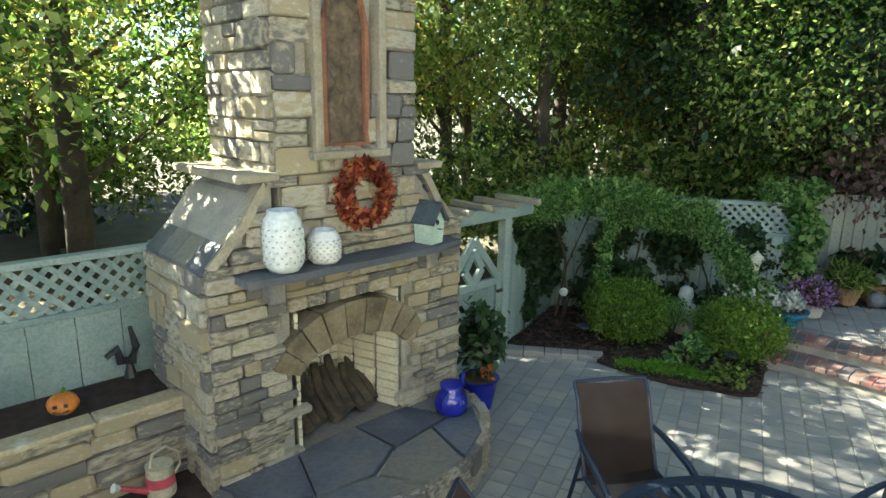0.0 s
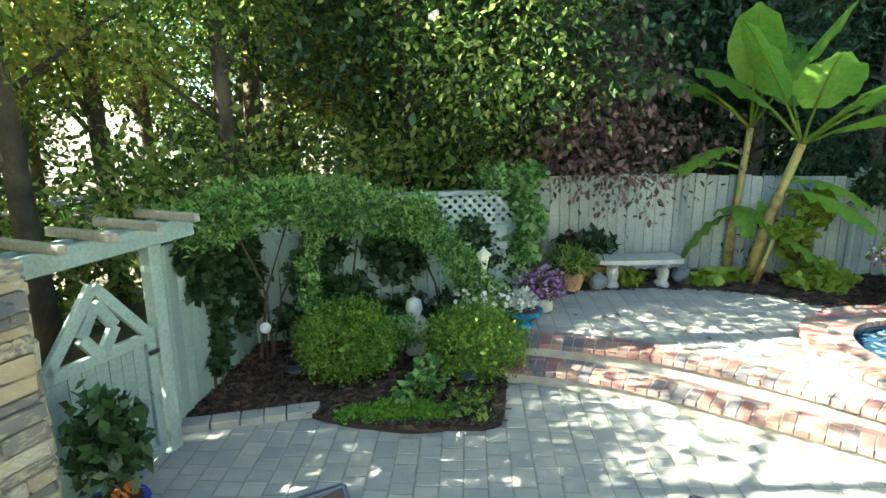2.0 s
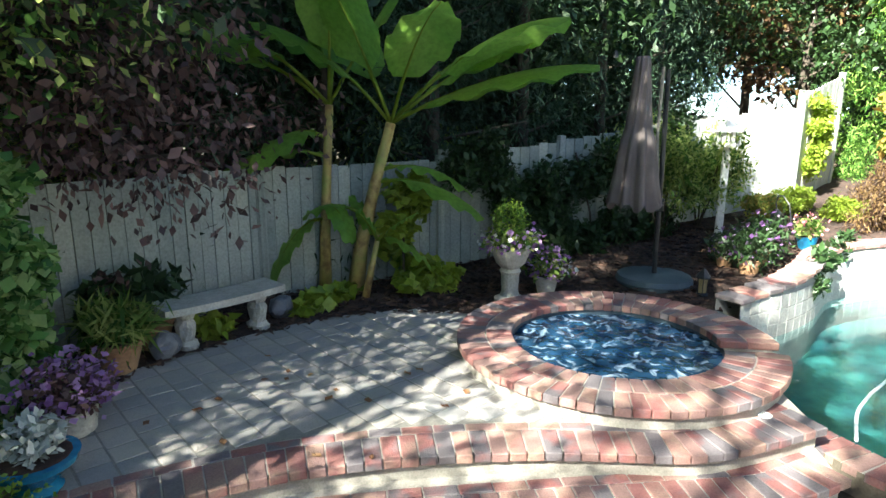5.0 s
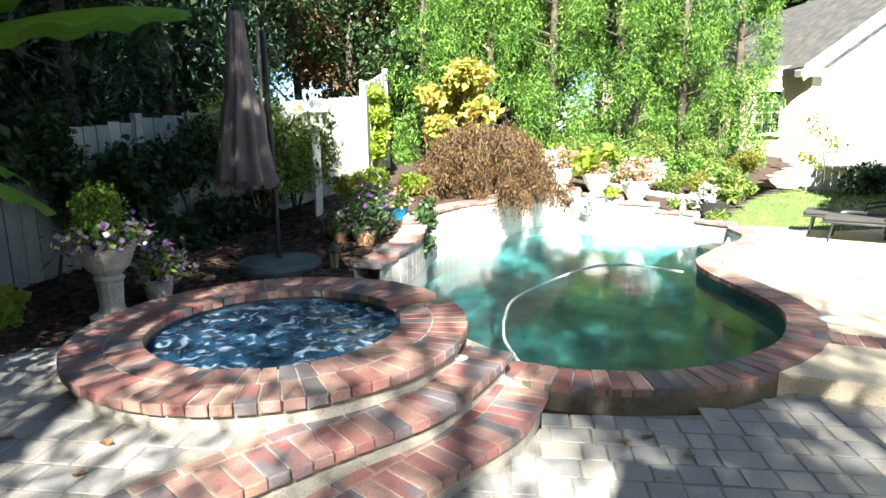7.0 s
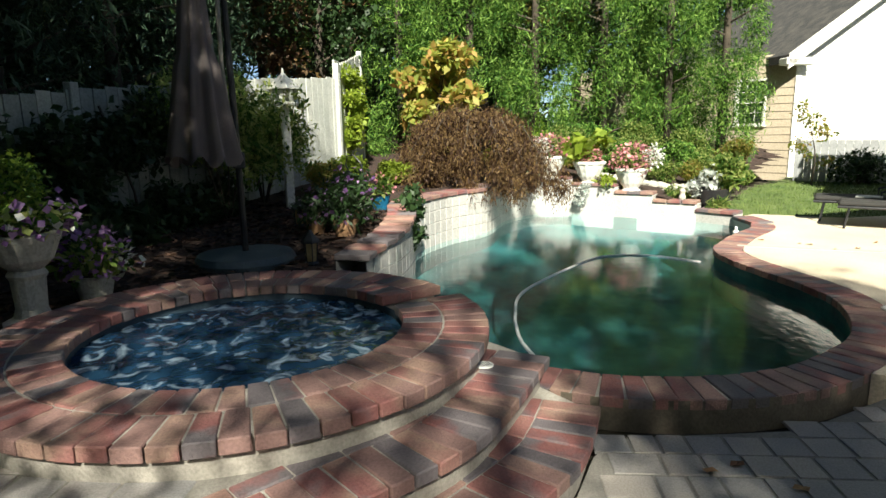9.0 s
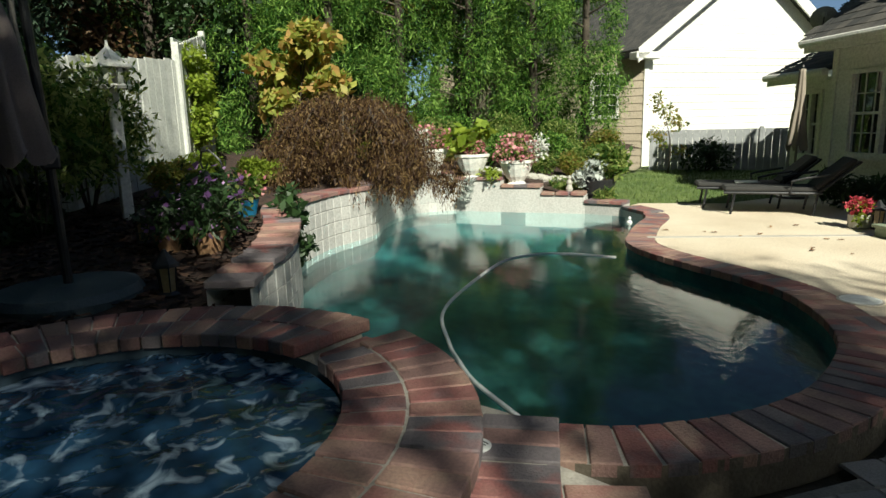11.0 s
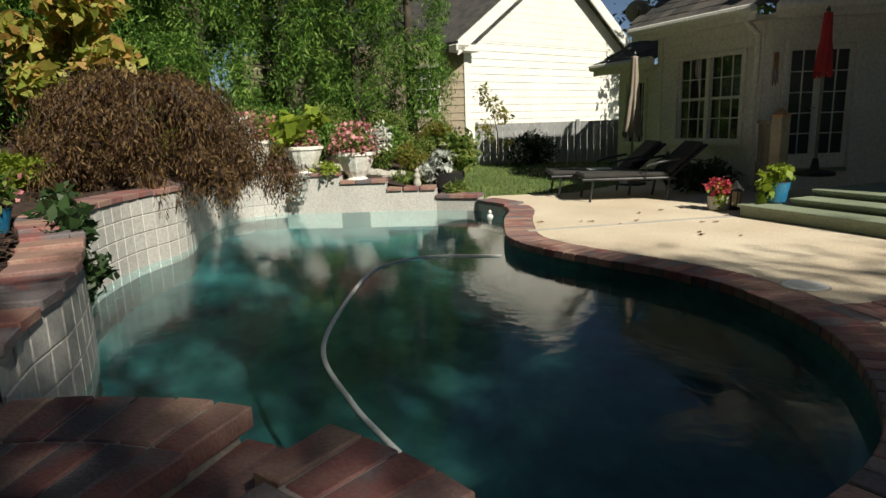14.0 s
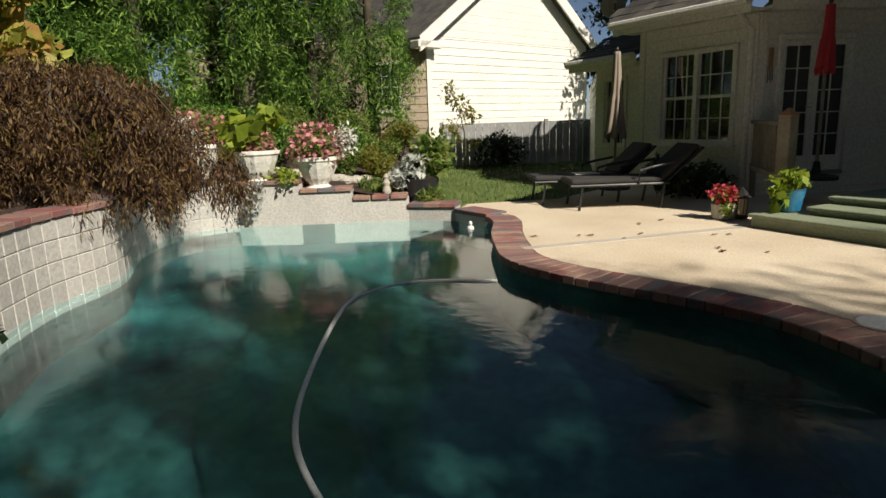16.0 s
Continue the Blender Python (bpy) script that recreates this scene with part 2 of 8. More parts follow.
def box(bm, x0, x1, y0, y1, z0, z1, m=None, bevel=0.0):
    g = bmesh.ops.create_cube(bm, size=1)["verts"]
    t = Matrix.Translation(((x0 + x1) / 2, (y0 + y1) / 2, (z0 + z1) / 2)) @ Matrix.Diagonal((abs(x1 - x0), abs(y1 - y0), abs(z1 - z0), 1))
    bmesh.ops.transform(bm, matrix=(m @ t) if m else t, verts=g)
    if bevel:
        es = list({e for v in g for e in v.link_edges})
        bmesh.ops.bevel(bm, geom=es, offset=bevel, segments=1, affect="EDGES")
    return bm

def boxm(x0, x1, y0, y1, z0, z1, m=None, bevel=0.0):
    return box(bmesh.new(), x0, x1, y0, y1, z0, z1, m, bevel)

def lathe(bm, prof, n=20, m=None):
    """Turn a profile of (radius, height) round z."""
    rings = []
    for r, z in prof:
        rings.append([bm.verts.new((r * math.cos(2 * math.pi * i / n), r * math.sin(2 * math.pi * i / n), z)) for i in range(n)])
    for a, b in zip(rings, rings[1:]):
        for i in range(n):
            bm.faces.new((a[i], a[(i + 1) % n], b[(i + 1) % n], b[i]))
    bm.faces.new(rings[0][::-1])
    bm.faces.new(rings[-1])
    if m:
        bmesh.ops.transform(bm, matrix=m, verts=[v for r in rings for v in r])
    return bm

def tube(bm, pts, radii, n=7):
    """A round limb through points, with a radius at each."""
    pts = [Vector(p) for p in pts]
    rings = []
    for i, p in enumerate(pts):
        d = (pts[min(i + 1, len(pts) - 1)] - pts[max(i - 1, 0)]).normalized()
        a = d.orthogonal().normalized() if abs(d.z) > 0.95 else d.cross(Vector((0, 0, 1))).normalized()
        b = d.cross(a)
        r = radii[i] if isinstance(radii, (list, tuple)) else radii
        rings.append([bm.verts.new(p + (a * math.cos(2 * math.pi * k / n) + b * math.sin(2 * math.pi * k / n)) * r) for k in range(n)])
    for a, b in zip(rings, rings[1:]):
        for k in range(n):
            bm.faces.new((a[k], a[(k + 1) % n], b[(k + 1) % n], b[k]))
    bm.faces.new(rings[0][::-1])
    bm.faces.new(rings[-1])
    return bm

def curve(ctrl, closed=False, step=0.05):
    """Even points along a smooth line through the control points (x, y)."""
    c = [Vector((*p, 0.0)) if len(p) == 2 else Vector(p) for p in ctrl]
    n = len(c)
    out = []
    for i in range(n if closed else n - 1):
        p0, p1, p2, p3 = (c[(i - 1) % n], c[i], c[(i + 1) % n], c[(i + 2) % n]) if closed else (c[max(i - 1, 0)], c[i], c[i + 1], c[min(i + 2, n - 1)])
        k = max(2, int((p2 - p1).length / step))
        for j in range(k):
            t = j / k
            out.append(0.5 * (2 * p1 + (p2 - p0) * t + (2 * p0 - 5 * p1 + 4 * p2 - p3) * t * t + (3 * p1 - p0 - 3 * p2 + p3) * t ** 3))
    if not closed:
        out.append(c[-1])
    return out

def along(pts, pitch, closed=False):
    """Places at even steps on a line: (point, tangent)."""
    ps = list(pts) + ([pts[0]] if closed else [])
    res, need, acc = [], pitch / 2, 0.0
    for a, b in zip(ps, ps[1:]):
        d = b - a
        L = d.length
        while L and need <= acc + L:
            res.append((a + d * ((need - acc) / L), d / L))
            need += pitch
        acc += L
    return res

def fill(loops, z):
    """A flat sheet within the first loop, with the others as holes."""
    bm = bmesh.new()
    es = []
    for lp in loops:
        vs = [bm.verts.new((p[0], p[1], z)) for p in lp]
        es += [bm.edges.new((vs[i], vs[(i + 1) % len(vs)])) for i in range(len(vs))]
    bmesh.ops.triangle_fill(bm, use_beauty=True, use_dissolve=False, edges=es)
    for f in bm.faces:
        f.normal_update()
        if f.normal.z < 0:
            f.normal_flip()
    return bm

def slab(loop, z0, z1):
    bm = bmesh.new()
    top = [bm.verts.new((p[0], p[1], z1)) for p in loop]
    bot = [bm.verts.new((p[0], p[1], z0)) for p in loop]
    bm.faces.new(top)
    n = len(top)
    for i in range(n):
        bm.faces.new((bot[i], bot[(i + 1) % n], top[(i + 1) % n], top[i]))
    bmesh.ops.recalc_face_normals(bm, faces=bm.faces)
    return bm

def ribbon(pts, z0, z1, closed=False):
    """An upright skin along a line."""
    bm = bmesh.new()
    a = [bm.verts.new((p[0], p[1], z0)) for p in pts]
    b = [bm.verts.new((p[0], p[1], z1)) for p in pts]
    n = len(pts)
    for i in range(n if closed else n - 1):
        bm.faces.new((a[i], a[(i + 1) % n], b[(i + 1) % n], b[i]))
    return bm

def offset(pts, d):
    out = []
    n = len(pts)
    for i, p in enumerate(pts):
        t = (pts[min(i + 1, n - 1)] - pts[max(i - 1, 0)])
        t.z = 0
        t.normalize()
        out.append(p + Vector((-t.y, t.x, 0)) * d)
    return out

def inside(p, loop):
    x, y, c = p[0], p[1], False
    n = len(loop)
    for i in range(n):
        x1, y1, x2, y2 = loop[i][0], loop[i][1], loop[i - 1][0], loop[i - 1][1]
        if (y1 > y) != (y2 > y) and x < (x2 - x1) * (y - y1) / (y2 - y1) + x1:
            c = not c
    return c

# ---- plan ----
ZS1, ZU, ZSPA, ZD, ZW = 0.15, 0.30, 0.45, 0.13, 0.0
SPA = Vector((7.42, 4.36, 0))
R_OUT, R_IN = 1.27, 0.82
POOL = curve([(6.9, 2.84), (6.62, 2.56), (6.41, 2.13), (6.33, 1.72), (6.37, 1.3), (6.50, 0.85), (6.77, 0.44), (7.1, 0.12), (7.48, -0.07), (8.0, -0.22), (8.5, -0.38), (8.95, -0.65), (9.25, -1.1), (9.52, -1.6), (9.85, -2.3),
              (10.4, -2.72), (11.1, -2.6), (11.67, -2.26), (12.18, -1.92), (12.83, -1.55), (13.05, -0.9), (12.6, -0.1), (11.85, 0.6), (11.45, 1.4), (10.8, 2.1), (9.95, 2.45), (9.35, 2.8), (8.9, 3.2), (8.35, 3.5), (7.5, 3.4), (7.15, 3.1)], closed=True, step=0.08)
STEP2 = curve([(3.85, 7.0), (4.2, 6.66), (4.62, 6.3), (5.0, 5.92), (5.3, 5.5), (5.55, 5.05), (5.74, 4.62), (5.88, 4.2), (6.02, 3.78), (6.24, 3.46), (6.68, 2.97)])
STEP1 = curve([(3.6, 6.75), (3.98, 6.42), (4.37, 6.08), (4.72, 5.66), (4.98, 5.24), (5.2, 4.82), (5.4, 4.44), (5.56, 4.12), (5.74, 3.76), (6.0, 3.27), (6.34, 2.92)])
UPPER_BACK = curve([(4.5, 7.15), (5.0, 7.55), (5.6, 7.72), (6.2, 7.6), (6.85, 7.28), (7.45, 6.9), (7.8, 6.4), (7.95, 5.8), (7.95, 5.3)])

# ---- ground ----
far = [(300 * math.cos(a), 300 * math.sin(a)) for a in [i * math.pi / 12 for i in range(24)]]
SPA_RING = [(SPA.x + (R_OUT - 0.1) * math.cos(a), SPA.y + (R_OUT - 0.1) * math.sin(a)) for a in [i * math.pi / 24 for i in range(48)]]
tagged(link("ground", fill([far, POOL], -0.06), M_SOIL), kind="structure")

def sheet(name, pts, faces, material, parent=None, label=""):
    me = bpy.data.meshes.new(name)
    me.from_pydata([tuple(p) for p in pts], [], faces)
    return hook(name, me, material, parent, label)

def leaf_mesh(name, blobs, n, size, aspect=0.55, droop=0.0, seed=1, shell=0.55, fold=0.25, jitter=0.35):
    """A crown of many small folded leaves spread through ellipsoids (centre, radii)."""
    r = np.random.RandomState(seed)
    c = np.array([b[0] for b in blobs], float)
    q = np.array([b[1] if isinstance(b[1], (tuple, list)) else (b[1],) * 3 for b in blobs], float)
    w = (q[:, 0] * q[:, 1] + q[:, 1] * q[:, 2] + q[:, 0] * q[:, 2])
    k = r.choice(len(blobs), n, p=w / w.sum())
    d = r.normal(size=(n, 3)); d /= np.linalg.norm(d, axis=1)[:, None]
    rad = (shell + (1 - shell) * r.rand(n) ** 0.7) * (1 + 0.14 * r.randn(n))
    p = c[k] + q[k] * d * rad[:, None]
    a = d * 0.6 + r.normal(size=(n, 3)) * 0.8
    a[:, 2] -= droop * 2
    a /= np.linalg.norm(a, axis=1)[:, None]
    up = r.normal(size=(n, 3)) * 0.6 + np.array([0, 0, 1.0])
    s = np.cross(a, up); s /= np.linalg.norm(s, axis=1)[:, None]
    nn = np.cross(s, a)
    L = (size * (1 + jitter * r.randn(n)))[:, None]
    W = L * aspect / 2
    v = np.stack([p - a * L / 2, p + s * W + nn * W * fold, p + a * L / 2, p - s * W + nn * W * fold], 1).reshape(-1, 3)
    me = bpy.data.meshes.new(name)
    me.vertices.add(4 * n); me.vertices.foreach_set("co", v.ravel())
    me.loops.add(4 * n); me.loops.foreach_set("vertex_index", np.arange(4 * n))
    me.polygons.add(n); me.polygons.foreach_set("loop_start", np.arange(n) * 4)
    me.update(calc_edges=True)
    return me

def leaves(name, blobs, n, size, material, parent=None, label="", **kw):
    ob = hook(name, leaf_mesh(name, blobs, n, size, **kw), material, parent, label)
    return tagged(ob, kind="stuff") if parent else ob

# ---- paving ----
PITCH = 62
def pavers(loop, holes, z, unit, seed, near, parent, prob_skip=None):
    """Rows of small concrete pavers within a loop; those within the near box are objects of their own."""
    r = random.Random(seed)
    R = Matrix.Rotation(radians(PITCH), 2)
    Ri = R.transposed()
    loc = [Ri @ Vector((p[0], p[1])) for p in loop]
    x0, x1, y0, y1 = min(p.x for p in loc), max(p.x for p in loc), min(p.y for p in loc), max(p.y for p in loc)
    g = 0.005
    made = {}
    verts, faces = [], []
    count = 0
    y = y0
    while y < y1:
        x = x0 - r.random() * 0.3
        while x < x1:
            wdt = unit * r.choice((0.75, 1.0, 1.0, 1.3))
            c = R @ Vector((x + wdt / 2, y + unit / 2))
            ok = inside(c, loop) and not any(inside(c, h) for h in holes)
            if ok:
                dz = r.uniform(-0.003, 0.002)
                if near[0] < c.x < near[1] and near[2] < c.y < near[3] and count < 290:
                    key = round(wdt, 3)
                    if key not in made:
                        bm = boxm(-wdt / 2 + g, wdt / 2 - g, -unit / 2 + g, unit / 2 - g, -0.04, 0, bevel=0.005)
                        me = bpy.data.meshes.new("paver"); bm.to_mesh(me); bm.free(); me.materials.append(M_PAVER); made[key] = me
                    ob = hook("paver", made[key], None, parent)
                    ob.matrix_basis = pose(c.x, c.y, z + dz, 0, 0, PITCH + r.uniform(-0.6, 0.6))
                    count += 1
                else:
                    b = len(verts)
                    for zz, k in ((z + dz - 0.012, 0.0), (z + dz, 0.004)):
                        for sx, sy in ((0, 0), (1, 0), (1, 1), (0, 1)):
                            px = x + (g + k if sx == 0 else wdt - g - k)
                            py = y + (g + k if sy == 0 else unit - g - k)
                            q = R @ Vector((px, py))
                            verts.append((q.x, q.y, zz))
                    faces += [(b + 4, b + 5, b + 6, b + 7)] + [(b + i, b + (i + 1) % 4, b + 4 + (i + 1) % 4, b + 4 + i) for i in range(4)]
            x += wdt
        y += unit
    if verts:
        ob = sheet("paver_field", verts, faces, M_PAVERS, parent)
        tagged(ob, kind="stuff")

COP_OUT = offset(POOL, -0.30)
PATIO = [(-4, -6), (6.0, -6), (6.0, -1.6), (6.3, 0.2), (6.05, 1.0), (5.98, 2.0), (6.3, 2.85)] + [tuple(p[:2]) for p in STEP1[::-1][4::6]] + [(3.95, 6.45), (3.4, 5.74), (3.09, 5.87), (2.7, 6.02), (2.29, 6.36), (1.96, 6.74), (1.25, 6.95), (0.9, 6.7), (0.2, 6.2), (-2.6, 4.2), (-4, 3)]
patio = tagged(link("patio", slab(PATIO, -0.05, -0.006), M_JOINT), kind="structure")
UPPER = [tuple(p[:2]) for p in offset(STEP2, 0.36)[::4]] + [(7.6, 3.6), (7.9, 4.5)] + [tuple(p[:2]) for p in UPPER_BACK[::-1][::3]]
upper = tagged(link("patio_upper", slab(UPPER, -0.05, ZU - 0.005), M_JOINT), kind="structure")
low = [tuple(p[:2]) for p in offset(STEP1, 0.03)[::3]] + [(7.0, 3.1), (7.4, 4.3), (6.5, 6.0), (4.6, 7.2)]
S1 = tagged(link("step_lower", slab(low, -0.05, ZS1 - 0.007), M_MORTAR), kind="structure")
up2 = [tuple(p[:2]) for p in offset(STEP2, 0.03)[::3]] + [(7.2, 3.2), (7.4, 4.3), (6.8, 6.0), (4.8, 7.2)]
S2 = tagged(link("step_upper", slab(up2, -0.05, ZU - 0.007), M_MORTAR), kind="structure")

# ---- brickwork ----
def brick_mesh(w, l, h, nose=0.0):
    bm = boxm(-w / 2, w / 2, -l / 2, l / 2, -h, 0, bevel=0.006)
    me = bpy.data.meshes.new("brick"); bm.to_mesh(me); bm.free(); me.materials.append(M_BRICK)
    return me
B_HEAD = brick_mesh(0.096, 0.27, 0.055)
B_STR = brick_mesh(0.19, 0.085, 0.055)
B_COP = brick_mesh(0.098, 0.29, 0.06)
B_RING = brick_mesh(0.092, 0.21, 0.06)
B_RINGO = brick_mesh(0.104, 0.23, 0.06)

WEDGES = {}
def wedge(w0, w1, l, h):
    """A brick that narrows from w1 to w0 along its length, for bends."""
    k = (round(w0, 3), round(w1, 3), l, h)
    if k not in WEDGES:
        bm = boxm(-0.5, 0.5, -l / 2, l / 2, -h, 0)
        for v in bm.verts:
            v.co.x *= k[0] if v.co.y < 0 else k[1]
        bmesh.ops.bevel(bm, geom=list(bm.edges), offset=0.005, segments=1, affect="EDGES")
        me = bpy.data.meshes.new("brick"); bm.to_mesh(me); bm.free(); me.materials.append(M_BRICK)
        WEDGES[k] = me
    return WEDGES[k]

def brick_row(line, z, me, pitch, side, parent, closed=False, wob=0.003):
    spots = along(line, pitch, closed)
    ys = [v.co.y for v in me.vertices]
    zs = [v.co.z for v in me.vertices]
    l, h = round(max(ys) - min(ys), 3), round(max(zs) - min(zs), 3)
    for i, (p, t) in enumerate(spots):
        a, b = spots[max(i - 2, 0)], spots[min(i + 2, len(spots) - 1)]
        turn = math.atan2(a[1].x * b[1].y - a[1].y * b[1].x, a[1].x * b[1].x + a[1].y * b[1].y)
        bend = round(turn / max(0.05, (b[0] - a[0]).length) / 0.08) * 0.08
        bend = max(-1.2, min(1.2, bend))
        ob = hook("brick", wedge(max(0.05, pitch * (1 - bend * (side - l / 2)) - 0.008), max(0.05, pitch * (1 - bend * (side + l / 2)) - 0.008), l, h), None, parent)
        n = Vector((-t.y, t.x, 0)) * side
        ob.matrix_basis = pose(p.x + n.x, p.y + n.y, z + RNG.uniform(-wob, wob), 0, RNG.uniform(-0.6, 0.6), math.degrees(math.atan2(t.y, t.x)) + RNG.uniform(-0.8, 0.8))

brick_row(STEP1, ZS1, B_HEAD, 0.104, 0.125, S1)
brick_row(offset(STEP1, 0.31), ZS1, B_STR, 0.20, 0.0, S1)
brick_row(STEP2, ZU, B_HEAD, 0.104, 0.125, S2)
brick_row(offset(STEP2, 0.31), ZU, B_STR, 0.20, 0.0, S2)
drain = empty("deck_drain", pose(6.69, 3.335, ZU + 0.002))
part("rim", lathe(bmesh.new(), [(0.045, 0), (0.045, 0.006), (0.038, 0.008)], 20), M_CERAMIC, drain)
for i in range(-2, 3):
    part("slot", boxm(-0.025, 0.025, i * 0.012 - 0.002, i * 0.012 + 0.002, 0.008, 0.0095), M_METAL, drain)
tagged(drain, "round white plastic drain cover set in brick step", "drain cover")

# ---- spa ----
spa = empty("spa", Matrix.Translation(SPA))
def ringwall(r0, r1, z0, z1, n=64):
    bm = bmesh.new()
    prof = [(r1, z0), (r1, z1), (r0, z1), (r0, z0)]
    rings = [[bm.verts.new((r * math.cos(2 * math.pi * i / n), r * math.sin(2 * math.pi * i / n), z)) for i in range(n)] for r, z in prof]
    for a, b in zip(rings, rings[1:] + rings[:1]):
        for i in range(n):
            bm.faces.new((a[i], a[(i + 1) % n], b[(i + 1) % n], b[i]))
    bmesh.ops.recalc_face_normals(bm, faces=bm.faces)
    return bm
spa_ring = ringwall(R_IN + 0.03, R_OUT - 0.04, -0.9, ZSPA - 0.007, 144)
for v in spa_ring.verts:
    if v.co.z > 0 and 269.5 < math.degrees(math.atan2(v.co.y, v.co.x)) % 360 < 284.5:
        v.co.z = ZSPA - 0.15
part("spa_wall", spa_ring, M_MORTAR, spa, "rendered grey spa wall")
shell = lathe(bmesh.new(), [(0.02, -0.75), (R_IN + 0.028, -0.75), (R_IN + 0.028, ZSPA - 0.06)], 48)
shell.faces.ensure_lookup_table()
shell.faces.remove(shell.faces[-1])
part("spa_shell", shell, mat("spa_plaster", [(0.03, 0.06, 0.09), (0.06, 0.10, 0.14)], 0.7, 3, 40, 0.2), spa, "dark blue plaster basin")
for rr, me, nb in ((R_IN + 0.105, B_RING, 60), (R_OUT - 0.115, B_RINGO, 70)):
    for i in range(nb):
        a = 2 * math.pi * (i + 0.5) / nb
        deg = math.degrees(a) % 360
        if 270 < deg < 284:
            continue
        lw = 0.21 if me is B_RING else 0.23
        ob = hook("brick", wedge(2 * math.pi * (rr - lw / 2) / nb - 0.008, 2 * math.pi * (rr + lw / 2) / nb - 0.008, lw, 0.06), None, spa)
        ob.matrix_basis = pose(rr * math.cos(a), rr * math.sin(a), ZSPA + RNG.uniform(-0.003, 0.003), 0, 0, math.degrees(a) - 90 + RNG.uniform(-0.8, 0.8))
for i in range(3):
    a = radians(272.4 + 4.6 * i)
    ob = hook("brick", B_COP, None, spa)
    ob.matrix_basis = pose((R_OUT - 0.16) * math.cos(a), (R_OUT - 0.16) * math.sin(a), ZSPA - 0.085, 0, 0, math.degrees(a) - 90)
bm = bmesh.new()
N = 170
grid = {}
for i in range(N + 1):
    for j in range(N + 1):
        x, y = (i / N * 2 - 1) * R_IN * 1.03, (j / N * 2 - 1) * R_IN * 1.03
        if x * x + y * y < (R_IN * 1.03) ** 2:
            h = 0.028 * noise.fractal(Vector((x * 4, y * 4, 3)), 1.0, 2.0, 3) + 0.02 * noise.turbulence(Vector((x * 7, y * 7, 1)), 3, False)
            grid[i, j] = bm.verts.new((x, y, ZSPA - 0.10 + 0.5 * h))
for (i, j), v in grid.items():
    if (i + 1, j) in grid and (i, j + 1) in grid and (i + 1, j + 1) in grid:
        bm.faces.new((v, grid[i + 1, j], grid[i + 1, j + 1], grid[i, j + 1]))
def spa_water_mat():
    m = mat("spa_water", [(0.010, 0.035, 0.075), (0.02, 0.06, 0.12)], 0.1, 3, 20, 0.3, spec=0.4)
    n, l = m.node_tree.nodes, m.node_tree.links
    b = n["Principled BSDF"]
    tc = n.new("ShaderNodeTexCoord")
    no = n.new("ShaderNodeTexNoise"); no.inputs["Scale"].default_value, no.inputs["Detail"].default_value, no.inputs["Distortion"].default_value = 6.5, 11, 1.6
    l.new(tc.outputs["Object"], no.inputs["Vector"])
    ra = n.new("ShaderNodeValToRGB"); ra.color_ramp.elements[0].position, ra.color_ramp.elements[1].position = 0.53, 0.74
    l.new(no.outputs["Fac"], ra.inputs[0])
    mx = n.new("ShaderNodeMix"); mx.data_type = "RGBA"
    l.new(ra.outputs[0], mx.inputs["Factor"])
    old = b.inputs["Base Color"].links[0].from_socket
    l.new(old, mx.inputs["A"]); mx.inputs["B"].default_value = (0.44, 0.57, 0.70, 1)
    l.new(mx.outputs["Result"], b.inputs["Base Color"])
    return m
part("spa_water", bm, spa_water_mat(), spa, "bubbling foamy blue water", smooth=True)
tagged(spa, "round raised brick spa with bubbling foamy water", "spa")

# ---- pool ----
pb = ribbon(POOL, -1.3, ZD - 0.055, True)
for v in pb.verts:
    if v.co.z > 0 and (v.co.x > 10.0 or v.co.y > 2.9):
        v.co.z = -0.005
tagged(link("pool_basin", pb, M_POOL), kind="structure")
tagged(link("pool_floor", fill([POOL], -1.15), M_POOL), kind="structure")
tagged(link("water", fill([POOL], ZW), M_WATER), kind="structure").visible_shadow = False
i0 = min(range(len(POOL)), key=lambda i: (POOL[i] - Vector((6.75, 2.7, 0))).length)
i1 = min(range(len(POOL)), key=lambda i: (POOL[i] - Vector((10.05, -2.5, 0))).length)
COP = POOL[-5:] + POOL[:i1 + 1]
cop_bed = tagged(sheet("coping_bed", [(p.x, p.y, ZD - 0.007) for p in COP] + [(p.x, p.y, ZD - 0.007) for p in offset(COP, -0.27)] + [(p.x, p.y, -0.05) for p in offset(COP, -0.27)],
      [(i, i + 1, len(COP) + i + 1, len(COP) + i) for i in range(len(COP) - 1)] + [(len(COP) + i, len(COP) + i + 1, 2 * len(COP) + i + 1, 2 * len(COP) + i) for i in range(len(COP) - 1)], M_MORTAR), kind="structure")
# The upright face gets the dark colour: stains plus painted overhang shade.
cop_bed.data.materials.append(M_STAINSHADE)
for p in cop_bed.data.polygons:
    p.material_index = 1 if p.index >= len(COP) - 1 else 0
brick_row(COP, ZD, B_COP, 0.106, -0.125, cop_bed)
brick_row([Vector((6.50, 0.52, 0)), Vector((5.2, -0.82, 0))], ZD + 0.004, B_HEAD, 0.104, 0.0, cop_bed)
DECK = [tuple(p[:2]) for p in offset(COP, -0.275) if p.y < 1.35][::3]
deck_loop = [(5.75, 1.05)] + [p for p in DECK] + [(10.6, -3.0), (10.67, -3.3), (9.75, -4.05), (9.4, -5.9), (7.5, -5.1), (6, -6), (3.5, -6), (3.5, -1.0), (5.4, 0.6)]
tagged(link("pool_deck", slab(deck_loop, -0.05, ZD - 0.004), M_DECK), kind="structure")
band_a, band_b = Vector((8.98, -1.02, 0)), Vector((7.45, -2.62, 0))
